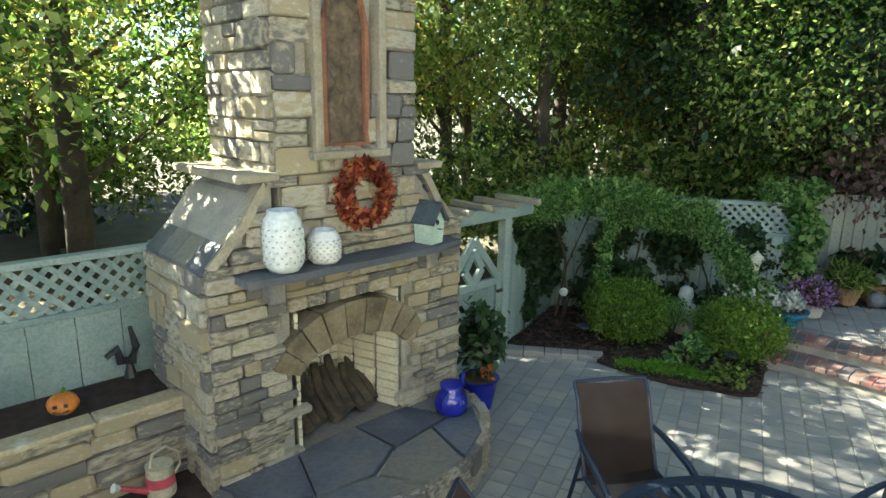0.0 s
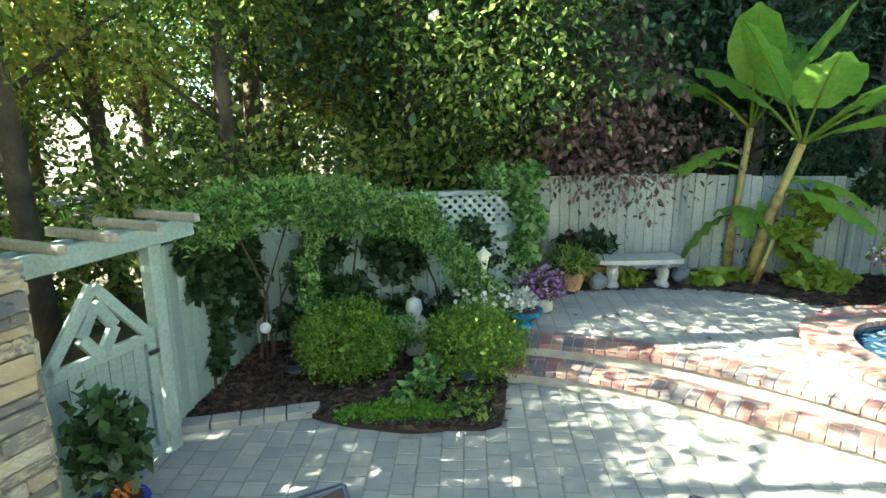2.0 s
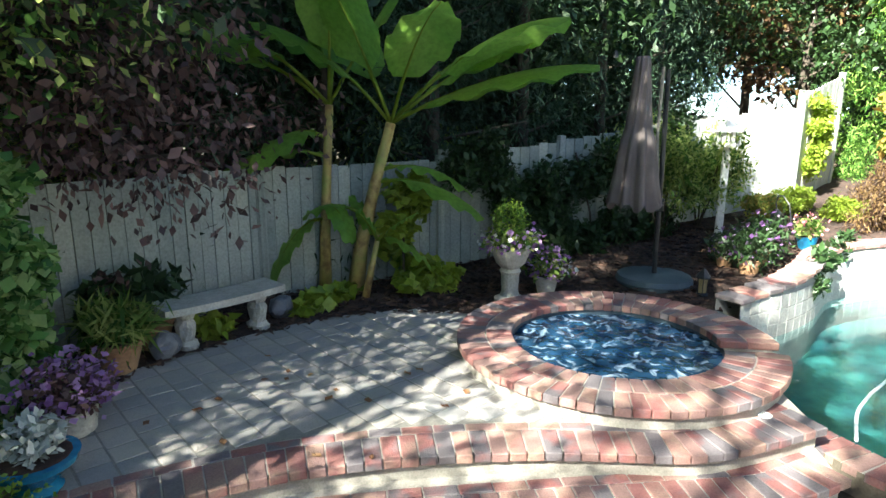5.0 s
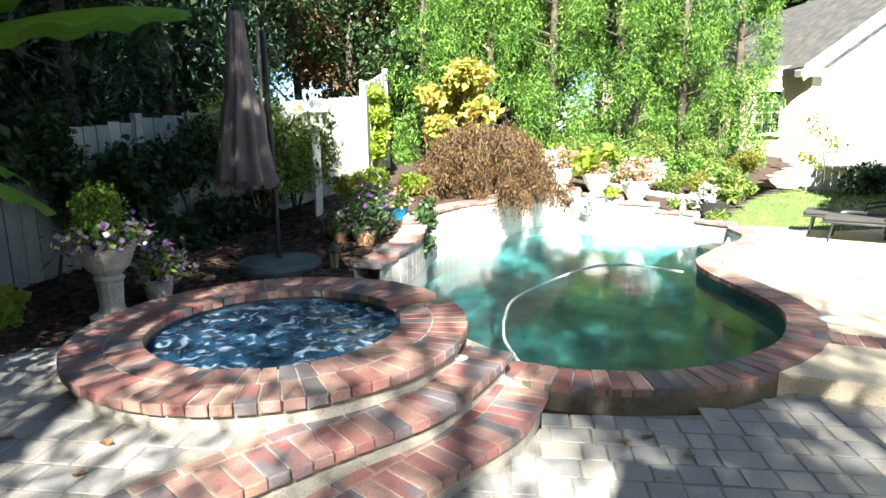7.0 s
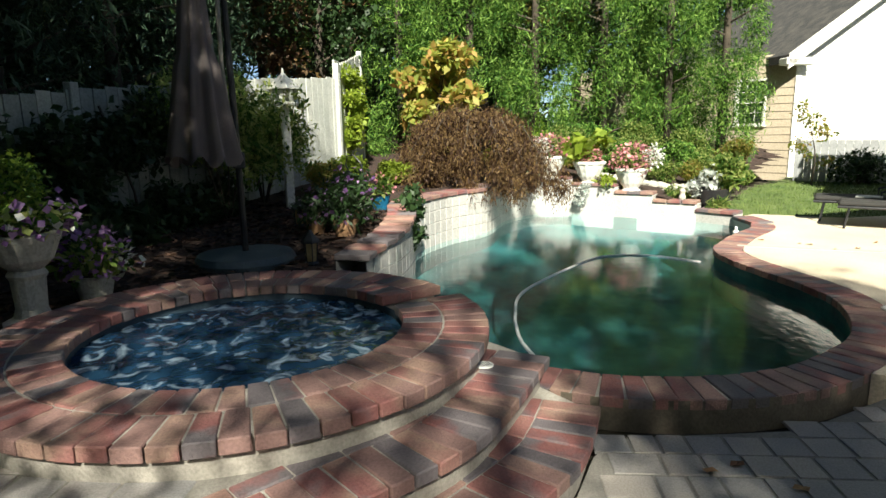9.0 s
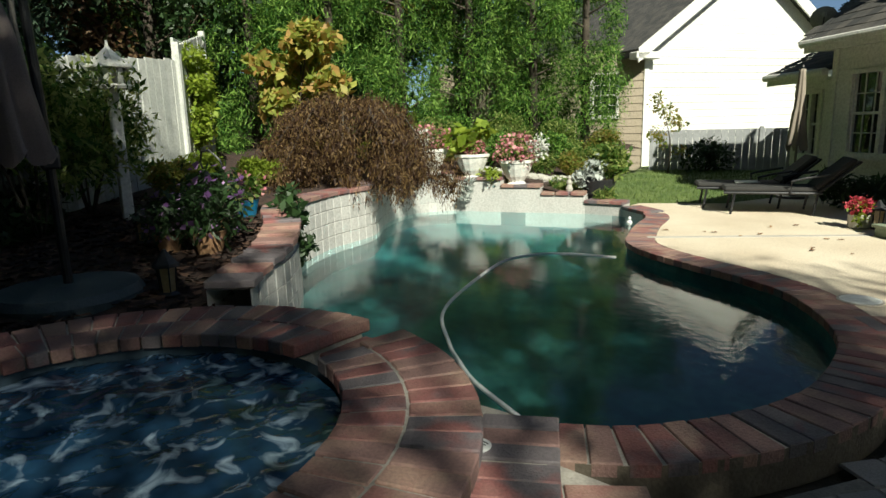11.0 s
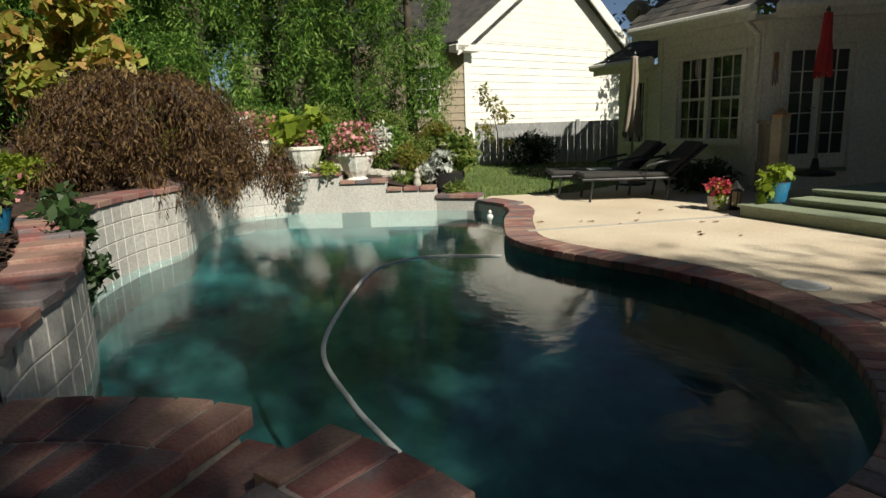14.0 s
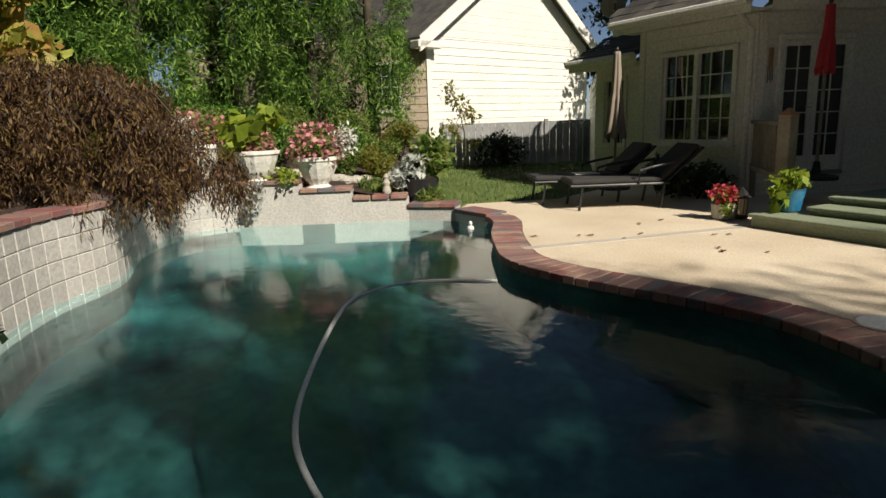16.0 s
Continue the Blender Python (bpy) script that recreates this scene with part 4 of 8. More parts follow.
def eave(m, L, z, over=0.32, ext0=0.2, ext1=0.2, up=2.6, run=3.4, name="roof"):
    """Fascia, soffit, gutter and a slope of shingles above a wall."""
    root = tagged(empty(name), kind="structure")
    part("soffit", boxm(-ext0, L + ext1, -over, 0.1, z, z + 0.03, m), M_WHITE, root)
    part("fascia", boxm(-ext0, L + ext1, -over - 0.025, -over, z - 0.03, z + 0.13, m), M_WHITE, root)
    bm = bmesh.new()
    tube(bm, [m @ Vector((-ext0, -over - 0.07, z + 0.1)), m @ Vector((L + ext1, -over - 0.07, z + 0.1))], 0.055, 8)
    part("gutter", bm, M_WHITE, root)
    rows = 22
    verts, faces = [], []
    rr = random.Random(9)
    for k in range(rows):
        y0, z0_ = -over - 0.03 + run * k / rows, z + 0.14 + up * k / rows
        y1, z1_ = -over - 0.03 + run * (k + 1.15) / rows, z + 0.14 + up * (k + 1.15) / rows
        x = -ext0 - rr.random() * 0.3
        while x < L + ext1:
            w = rr.uniform(0.14, 0.3)
            b = len(verts)
            e = rr.uniform(0.006, 0.014)
            for px, py, pz in ((x, y0, z0_ + e), (x + w - 0.006, y0, z0_ + e), (x + w - 0.006, y1, z1_), (x, y1, z1_), (x, y0, z0_ - 0.01), (x + w - 0.006, y0, z0_ - 0.01)):
                verts.append(m @ Vector((px, py, pz)))
            faces += [(b, b + 1, b + 2, b + 3), (b + 4, b + 5, b + 1, b)]
            x += w
    tagged(sheet("shingle", verts, faces, M_ROOF, root), kind="stuff")
    bm = bmesh.new()
    q = [m @ Vector(c) for c in ((-ext0, -over, z + 0.11), (L + ext1, -over, z + 0.11), (L + ext1, run - over, z + 0.11 + up), (-ext0, run - over, z + 0.11 + up))]
    bm.faces.new([bm.verts.new(c) for c in q])
    part("roof_deck", bm, M_ROOF, root)
    return root
eave(ma, 1.76, 2.28, ext0=0.25, ext1=0.1)
eave(mb, 5.4, 2.28, ext0=0.05, ext1=0.3)
eave(mc, 1.1, 1.88, ext0=0.3, ext1=0.1, up=1.3, run=3.0)
bm = bmesh.new()
tube(bm, [ma @ Vector((1.62, -0.3, 2.36)), ma @ Vector((1.66, -0.22, 2.25)), ma @ Vector((1.7, -0.06, 2.1)), ma @ Vector((1.7, -0.06, 0.2))], 0.04, 8)
link("downspout", bm, M_WHITE, ra)

# porch steps
SA, SB = Vector((7.43, -2.6, 0)), Vector((4.6, -0.78, 0))
sd = (SB - SA).normalized()
sm = Matrix.Translation(SA) @ Matrix.Rotation(math.atan2(sd.y, sd.x), 4, "Z")
steps = tagged(empty("porch_steps"), kind="structure")
TREADS = (0.25, 0.32, 0.385)
for k, zt in enumerate(TREADS):
    u0 = 0.0 if k < 1 else 0.34
    L = (SB - SA).length
    zl = 0.12 if k == 0 else TREADS[k - 1]
    part("riser", boxm(u0, L, 0.30 * k, 0.30 * k + 0.03, zl, zt - 0.03, sm), M_STEPGREEN, steps)
    part("tread", boxm(u0 - 0.02, L, 0.30 * k - 0.03, 0.30 * k + 0.32 if k < 2 else 3.2, zt - 0.03, zt, sm, bevel=0.006), M_STEPGREEN, steps)
post = empty("railing_post", pose(7.21, -3.43, 0, 0, 0, -33))
part("shaft", boxm(-0.065, 0.065, -0.065, 0.065, 0.12, 1.08, bevel=0.006), M_WOODRAW, post)
part("cap", lathe(bmesh.new(), [(0.09, 1.08), (0.095, 1.10), (0.012, 1.17)], 4, Matrix.Rotation(radians(45), 4, "Z")), M_TERRA, post, "copper pyramid cap")
rail_a, rail_b = Vector((7.24, -3.52, 0)), Vector((7.58, -4.85, 0))
rail_d = rail_b - rail_a
rail_m = Matrix.Translation(rail_a) @ Matrix.Rotation(math.atan2(rail_d.y, rail_d.x), 4, "Z")
porch_rail = empty("porch_railing")
part("top_rail", boxm(0, rail_d.length, -0.045, 0.045, 1.0, 1.04, rail_m, bevel=0.006), M_WOODRAW, porch_rail)
part("bottom_rail", boxm(0, rail_d.length, -0.03, 0.03, 0.46, 0.52, rail_m, bevel=0.004), M_WOODRAW, porch_rail)
for i in range(12):
    x = (i + 0.5) * rail_d.length / 12
    part("baluster", boxm(x - 0.02, x + 0.02, -0.018, 0.018, 0.52, 1.0, rail_m), M_WOODRAW, porch_rail)
for x in (0.12, rail_d.length - 0.08):
    part("foot", boxm(x - 0.03, x + 0.03, -0.03, 0.03, 0.1, 0.46, rail_m), M_WOODRAW, porch_rail)
tagged(porch_rail, "weathered wooden porch railing with square balusters", "railing")
tagged(post, "square wooden porch railing post with pointed cap", "railing post")

# neighbour's house
NL, NR = (15.3, -10.1), (13.2, -16.5)
rn, mn = siding_wall(NL, NR, 0.0, 3.25, name="wall_neighbour", material=M_WHITE, lap=0.2)
siding_wall((22.0, -8.0), NL, 0.0, 3.25, [(5.6, 6.3, 1.5, 2.6)], name="wall_neighbour_side", material=M_TAN, lap=0.2)
ms = Matrix.Translation((22.0, -8.0, 0)) @ Matrix.Rotation(math.atan2(NL[1] + 8.0, NL[0] - 22.0), 4, "Z")
sash_window("window_4", ms, 5.6, 6.3, 1.5, 2.6, cols=1, grid=(3, 4))
NLen = (Vector(NL) - Vector(NR)).length
gable = tagged(empty("gable"), kind="structure")
bm = bmesh.new()
PK = 5.65
tri = [(0, 0, 3.25), (NLen, 0, 3.25), (NLen / 2, 0, PK)]
f = [bm.verts.new(mn @ Vector(c)) for c in tri] + [bm.verts.new(mn @ Vector((c[0], 0.12, c[2]))) for c in tri]
bm.faces.new(f[:3]); bm.faces.new(f[:2:-1])
part("gable_wall", bm, M_WHITE, gable)
z = 3.25
while z < PK - 0.3:
    k = (z - 3.25) / (PK - 3.25)
    part("clapboard", boxm(NLen / 2 * k, NLen - NLen / 2 * k, -0.02, -0.002, z, z + 0.195, mn), M_WHITE, gable)
    z += 0.2
for s in (0, 1):
    x0, x1 = (-0.45, NLen / 2) if s == 0 else (NLen + 0.45, NLen / 2)
    dz = PK - 3.25
    sl = dz / (NLen / 2)
    za = 3.25 - 0.45 * sl
    bm = bmesh.new()
    prof = [(-0.3, 0.0), (-0.3, 0.2), (9, 0.2), (9, 0.0)]
    v = [[bm.verts.new(mn @ Vector((x, y, zz + q + 0.03))) for y, q in prof] for x, zz in ((x0, za), (x1, PK))]
    for i in range(4):
        bm.faces.new((v[0][i], v[0][(i + 1) % 4], v[1][(i + 1) % 4], v[1][i]))
    bm.faces.new(v[0]); bm.faces.new(v[1][::-1])
    bmesh.ops.recalc_face_normals(bm, faces=bm.faces)
    part("roof_slope", bm, M_ROOF, gable)
    bm = bmesh.new()
    v = [[bm.verts.new(mn @ Vector((x, y, zz + q))) for y, q in ((-0.34, -0.12), (-0.34, 0.24), (-0.29, 0.24), (-0.29, -0.12))] for x, zz in ((x0, za), (x1, PK))]
    for i in range(4):
        bm.faces.new((v[0][i], v[0][(i + 1) % 4], v[1][(i + 1) % 4], v[1][i]))
    part("barge_board", bm, M_WHITE, gable)
    xr = -0.5 if s == 0 else NLen - 0.25
    part("cornice_return", boxm(xr, xr + 0.75, -0.34, 0.0, za - 0.02, za + 0.16, mn, bevel=0.02), M_WHITE, gable)
for u in (0.05, NLen - 0.05):
    part("corner_board", boxm(u - 0.07, u + 0.07, -0.045, -0.021, 0, 3.2, mn), M_WHITE, gable)

# ---- trees ----
def big_tree(name, x, y, z, h, spread, material, seed, n, size, label, trunk=0.16, low=0.35, bark=None, blobs=None, category="tree", droop=0.1):
    """A tapered trunk with limbs and a crown of leaf clumps with gaps."""
    r = random.Random(seed)
    root = empty(name, pose(x, y, z))
    lean = Vector((r.uniform(-0.4, 0.4), r.uniform(-0.4, 0.4), 0))
    bm = bmesh.new()
    pts = [Vector((0, 0, -0.2)) + lean * (t * t) + Vector((0.12 * math.sin(3 * t + seed), 0.1 * math.cos(2 * t + seed), h * t)) for t in (0, 0.15, 0.35, 0.55, 0.75, 0.95)]
    tube(bm, pts, [trunk * 1.25, trunk, trunk * 0.85, trunk * 0.65, trunk * 0.4, trunk * 0.12], 9)
    clumps = []
    k = blobs or 11
    for i in range(k):
        t = low + (1 - low) * (i + r.random()) / k
        a = r.uniform(0, 6.28)
        rad = spread * (0.35 + 0.65 * math.sin(min(1, (1.08 - t) / (1 - low + 0.08)) * math.pi * 0.55)) * r.uniform(0.55, 1.0)
        base = Vector((0, 0, h * max(0.1, t - 0.12))) + lean * t * t
        tip = Vector((rad * math.cos(a), rad * math.sin(a), h * t)) + lean * t * t
        tube(bm, [base, base.lerp(tip, 0.5) + Vector((0, 0, 0.15)), tip], [trunk * 0.32, trunk * 0.2, 0.012], 5)
        s = spread * r.uniform(0.34, 0.55)
        clumps.append((tuple(tip), (s, s, s * r.uniform(0.55, 0.8))))
        clumps.append((tuple(base.lerp(tip, 0.6)), (s * 0.7, s * 0.7, s * 0.5)))
    part("trunk", bm, bark or M_BARK, root, smooth=True)
    leaves("crown", clumps, n, size, material, root, seed=seed, shell=0.25, droop=droop)
    return tagged(root, label, category)

def conifer(name, x, y, z, h, w, seed, n, label, material=None, size=0.14):
    """A columnar evergreen of feathery sprays."""
    r = random.Random(seed)
    root = empty(name, pose(x, y, z))
    bm = bmesh.new()
    tube(bm, [(0, 0, -0.1), (0.03, 0, h * 0.5), (0, 0, h * 0.97)], [0.12, 0.08, 0.02], 7)
    blobs = []
    for i in range(64):
        t = (i + r.random()) / 64
        a = r.uniform(0, 6.28)
        rad = w * (0.25 + 0.9 * math.sin(math.pi * min(1, 0.18 + t * 0.82)) ** 0.8) * r.uniform(0.55, 0.95) * (1 - 0.55 * t)
        tip = Vector((rad * math.cos(a), rad * math.sin(a), h * (0.03 + 0.95 * t)))
        if i % 3 == 0:
            tube(bm, [(0, 0, max(0.1, tip.z - 0.3)), tip], [0.03, 0.008], 5)
        s = w * r.uniform(0.26, 0.40)
        blobs.append((tuple(tip), (s, s, s * 1.35)))
    part("trunk", bm, M_BARK, root, smooth=True)
    leaves("foliage", blobs, n, size, material or M_LEAF, root, seed=seed, shell=0.3, aspect=0.17, droop=0.2)
    return tagged(root, label, "evergreen tree")

rt = random.Random(21)
M_CONIF = mat("conifer_spray", [(0.035, 0.10, 0.018), (0.11, 0.24, 0.04), (0.26, 0.42, 0.09)], 0.6, 0.9, 8, 0, island=0.7, trans=0.4, spec=0.25)
M_LEAFBL = mat("blue_green_spray", [(0.02, 0.045, 0.022), (0.05, 0.095, 0.055), (0.10, 0.16, 0.10)], 0.6, 0.9, 8, 0, island=0.6, trans=0.3, spec=0.25)
# wood beyond the fences
proto = [big_tree("tree", -7, 12, 0, 9.5, 2.5, M_LEAF, 31, 30000, 0.072, "tall slim woodland tree with green leaves", 0.13, 0.28, blobs=14),
         big_tree("tree", -3, 13, 0, 11, 2.7, M_LEAF, 32, 31000, 0.076, "tall slim woodland tree with green leaves", 0.15, 0.25, blobs=14),
         big_tree("tree", 1, 14.5, 0, 10, 2.6, M_LEAFYL, 33, 28000, 0.072, "woodland tree in turning and backlit yellow-green", 0.12, 0.3, blobs=13),
         big_tree("tree", 5, 13.5, 0, 11, 2.8, M_LEAFDK, 34, 17000, 0.115, "tall dark green woodland tree", 0.17, 0.2, blobs=15)]
for p in proto:
    tagged(p, group="trees of the wood")
# Western spots take the yellow tree (2), its colour standing for backlit leaves.
spots = [(-9.5, 8.5, 2), (-7.5, 6.5, 2), (-8.5, 4.0, 2), (-10.5, 6.0, 2), (-6.0, 10.0, 2), (-1.8, 10.8, 1), (0.4, 11.2, 2), (2.6, 11.3, 0), (4.6, 11.2, 3), (6.6, 10.8, 3), (8.6, 10.4, 3), (10.6, 9.4, 3), (12.3, 8.0, 3),
         (14.0, 6.8, 3), (3, 16, 0), (8, 14, 3), (12, 12, 1), (16, 9, 0), (19, 6.5, 1), (-1, 17, 0), (-14, 4, 3), (-12.5, 1.5, 0), (11, 15, 0), (6, 18, 1), (20, 2.5, 0), (22, -1, 1), (23, -5, 3), (21, 8, 2), (17.5, 4.5, 3), (19.5, -2.5, 2), (18.6, -0.6, 3), (19.0, -4.4, 3), (19.4, -7.2, 3), (21.5, -3.0, 3), (18.8, 1.2, 3)]
for x, y, k in spots:
    s = rt.uniform(0.85, 1.15)
    copy_thing(proto[k], pose(x, y, 0 if x < 13 else 0.8, 0, 0, rt.uniform(0, 360)) @ Matrix.Scale(s, 4))
# undergrowth along the wood's edge
under = []
for i in range(46):
    t = i / 45
    x = -9 + 22 * t
    y = 8.6 + 1.2 * math.sin(t * 9) + (0.9 if x < 5 else -max(0, x - 8.5) * 0.55) + rt.uniform(0, 1.2)
    under.append(((x, y + (0.6 if x > 4 else 0.9), rt.uniform(0.6, 2.2)), (rt.uniform(0.7, 1.1), rt.uniform(0.6, 0.9), rt.uniform(0.6, 1.0))))
tagged(leaves("undergrowth", under, 42000, 0.11, M_LEAF, seed=8, shell=0.3), "tangled green undergrowth at edge of wood", "undergrowth", kind="stuff")
back = []
for i in range(60):
    a = radians(rt.uniform(15, 185))
    d = rt.uniform(19, 24)
    back.append(((4 + d * math.cos(a), 3 + d * math.sin(a), rt.uniform(0.5, 9)), (rt.uniform(1.6, 2.6), rt.uniform(1.6, 2.6), rt.uniform(1.5, 2.4))))
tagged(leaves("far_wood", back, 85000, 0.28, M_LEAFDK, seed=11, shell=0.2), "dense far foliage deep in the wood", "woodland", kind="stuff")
back = []
for i in range(40):
    a = radians(rt.uniform(-60, 15))
    d = rt.uniform(22, 30)
    back.append(((6 + d * math.cos(a), 0 + d * math.sin(a), rt.uniform(0.5, 9)), (rt.uniform(2, 3), rt.uniform(2, 3), rt.uniform(1.8, 2.6))))
tagged(leaves("far_wood", back, 75000, 0.32, M_LEAFDK, seed=12, shell=0.2), "dense far foliage beyond the hillside", "woodland", kind="stuff")
low = []
for i in range(70):
    a = radians(rt.uniform(-8, 175))
    d = rt.uniform(15.5, 18.5)
    low.append(((4 + d * math.cos(a), 3 + d * math.sin(a), rt.uniform(0.3, 4.5)), (rt.uniform(1.2, 1.9), rt.uniform(1.2, 1.9), rt.uniform(1.0, 1.6))))
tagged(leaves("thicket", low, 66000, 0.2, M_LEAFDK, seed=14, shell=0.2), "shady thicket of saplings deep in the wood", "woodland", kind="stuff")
# purple-leaved tree over the corner of the fence
big_tree("tree", 6.5, 9.3, 0, 3.5, 2.0, M_LEAFPUR, 41, 10000, 0.085, "small purple-leaved maple hanging over the fence", 0.09, 0.5, blobs=18, droop=0.4)
# evergreens on the hill
for i, (x, y, h, w) in enumerate([(16.4, 0.2, 5.4, 1.0), (16.6, -1.5, 6.8, 1.15), (16.5, -3.1, 7.2, 1.15), (16.1, -4.7, 7.0, 1.2), (15.5, -6.1, 6.6, 1.1), (14.8, -7.1, 6.3, 0.95), (17.5, -8.0, 6.5, 1.2)]):
    tagged(conifer("evergreen", x, y, 0.7, h, w, 60 + i, 30000, "tall feathery green evergreen on the hillside", M_CONIF, 0.105), group="evergreens on the hill")
big_tree("tree", 17.6, 1.6, 0.9, 5.5, 1.7, M_LEAFRED, 45, 4200, 0.14, "tree with russet autumn leaves on the hill", 0.1, 0.35, blobs=11)
big_tree("tree", 12.5, -19, 0, 8, 3.0, M_LEAFDK, 47, 6000, 0.2, "dark tree behind the houses", 0.2, 0.3)
big_tree("tree", 8.0, -16, 0, 9, 3.0, M_LEAFDK, 48, 6000, 0.2, "dark tree behind the houses", 0.2, 0.3)
# tall trees placed beside the walk, partly out of view, to shade the terrace
for i, (x, y, s, k) in enumerate([(-4.6, 5.6, 1.0, 1), (-4.2, 7.8, 1.05, 1), (-6.2, 4.4, 1.0, 3), (-0.2, 9.4, 1.0, 0), (2.0, 9.9, 0.95, 2), (4.2, 9.7, 0.95, 1), (6.2, 9.9, 0.9, 3), (-7.2, 2.2, 0.85, 1)]):
    copy_thing(proto[k], pose(x, y, 0, 0, 0, 67 * i) @ Matrix.Scale(s, 4))
# Two crowns above the view, added to shade the parasol and near pool.
big_tree("tree", -0.7, 8.3, 0, 13.5, 2.3, M_LEAF, 36, 15000, 0.12, "tall bare-trunked tree added to cast shade from high crown", 0.15, 0.70, blobs=15)
big_tree("tree", -4.6, 6.4, 0, 14.0, 1.5, M_LEAF, 37, 9000, 0.12, "tall bare-trunked tree added to cast shade from high crown", 0.15, 0.72, blobs=14)
# taller trees behind them, added to block skylight over the shaded side
for i, (x, y, s) in enumerate([(3.2, 13.0, 1.6), (6.2, 12.4, 1.65), (9.2, 11.6, 1.7), (12.2, 10.4, 1.6), (15.2, 9.2, 1.6)]):
    copy_thing(proto[3], pose(x, y, 0, 0, 0, 41 * i) @ Matrix.Scale(s, 4))
low = []
for i in range(48):
    t = (i + rt.random()) / 48
    low.append(((5.2 + 9.6 * t + rt.uniform(-0.4, 0.4), 10.9 - 4.2 * t * t - 0.6 * t + rt.uniform(0, 1.0), rt.uniform(0.8, 4.6)), (rt.uniform(0.7, 1.1), rt.uniform(0.7, 1.1), rt.uniform(0.7, 1.1))))
for i in range(34):
    t = (i + rt.random()) / 34
    low.append(((8.5 + 9.5 * t, 10.2 - 6.0 * t + rt.uniform(0, 1.6), rt.uniform(2.5, 6.5)), (rt.uniform(0.9, 1.3), rt.uniform(0.9, 1.3), rt.uniform(0.8, 1.2))))
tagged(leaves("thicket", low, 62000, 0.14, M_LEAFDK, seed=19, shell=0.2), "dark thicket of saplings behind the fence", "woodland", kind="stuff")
# dark evergreens close behind the fence
dk = conifer("evergreen", 8.0, 9.3, 0.2, 6.5, 1.5, 80, 11000, "large dark evergreen close behind the fence", M_LEAFBL, 0.12)
tagged(dk, group="evergreens behind the fence")
for i, (x, y, s) in enumerate([(9.4, 8.2, 1.0), (10.7, 7.2, 0.95), (11.9, 6.2, 1.0), (13.2, 5.2, 0.95), (5.6, 10.2, 1.1), (14.8, 4.4, 0.9)]):
    copy_thing(dk, pose(x, y, 0.2, 0, 0, 50 * i) @ Matrix.Scale(s, 4))

# ---- fireplace ----
M_BUFF = mat("buff_stone", [(0.24, 0.20, 0.14), (0.36, 0.31, 0.23), (0.43, 0.38, 0.30)], 0.88, 4, 45, 0.6)
fp = empty("outdoor_fireplace", FM)
UL, UR, DEP = -0.92, 1.30, 0.95
HE = 0.33
core = M_MORTAR
FBL, FBR, FBT = -0.31, 0.67, 1.10
def core_box(*a, material=None, name="core", label=""):
    return part(name, boxm(*a), material or core, fp, label)
core_box(UL + 0.03, FBL - 0.02, 0.03, DEP, -0.05, 1.8)
core_box(FBR + 0.02, UR - 0.03, 0.03, DEP, -0.05, 1.8)
core_box(FBL - 0.02, FBR + 0.02, 0.03, DEP, 1.42, 1.8)
core_box(FBL - 0.02, FBR + 0.02, 0.7, DEP, -0.05, 1.42)
core_box(FBL - 0.02, FBR + 0.02, 0.03, 0.7, -0.05, HE)
core_box(-0.40 + 0.03, 0.78 - 0.03, 0.03, DEP - 0.05, 1.8, 5.2)
SH = [brick_mesh(1, 1, 1)]
def stone_face(m, u0, u1, z0, z1, seed, mask=None, rows=(0.085, 0.19), lens=(0.14, 0.42), name="stone"):
    """Coursed rubble on the plane m (x along, y out to the back, z up); each stone is a part of its own."""
    r = random.Random(seed)
    z = z0
    while z < z1 - 0.02:
        h = min(r.uniform(*rows), z1 - z)
        if z1 - z - h < 0.05:
            h = z1 - z
        u = u0
        while u < u1 - 0.01:
            w = min(r.uniform(*lens), u1 - u)
            if u1 - u - w < 0.09:
                w = u1 - u
            split = h > 0.13 and w < 0.25 and r.random() < 0.35
            for zz, hh in (((z, h),) if not split else ((z, h * 0.5), (z + h * 0.5, h * 0.5))):
                c = (u + w / 2, zz + hh / 2)
                if mask is None or mask(*c):
                    me = r.choice(STONES)
                    ob = hook(name, me, None, fp)
                    ob.matrix_basis = m @ pose(c[0], 0.006 + r.uniform(-0.014, 0.008), c[1], 0, r.uniform(-1.2, 1.2), 0) @ Matrix.Diagonal((w - 0.008, 0.09, hh - 0.008, 1))
            u += w
        z += h
def stone_mesh(seed):
    r = random.Random(seed)
    bm = bmesh.new()
    bmesh.ops.create_cube(bm, size=1)
    bmesh.ops.bevel(bm, geom=list(bm.edges), offset=0.1, segments=1, affect="EDGES")
    for v in bm.verts:
        v.co += Vector((r.uniform(-0.025, 0.025), r.uniform(-0.1, 0.1), r.uniform(-0.035, 0.035)))
    me = bpy.data.meshes.new("stone"); bm.to_mesh(me); bm.free(); me.materials.append(M_STONE)
    return me
STONES = [stone_mesh(s) for s in range(7)]
ARCX, ARCR = 0.18, 0.62
def arch_z(u):
    return 0.98 + 0.34 * max(0, 1 - ((u - ARCX) / 0.52) ** 2) ** 0.5
def front_mask(u, z):
    if FBL - 0.03 < u < FBR + 0.03 and z < 1.08:
        return False
    if abs(u - ARCX) < 0.56 and 1.0 < z < 1.42:
        return z > 1.40
    return True
stone_face(Matrix(), UL, UR, 0.0, 1.82, 3, front_mask, rows=(0.05, 0.125), lens=(0.10, 0.34))
def shoulder(u, z):
    k = (z - 1.82) / 0.55
    half = 1.11 - 0.38 * min(1, k * 1.15)
    return abs(u - 0.19) < half - 0.06
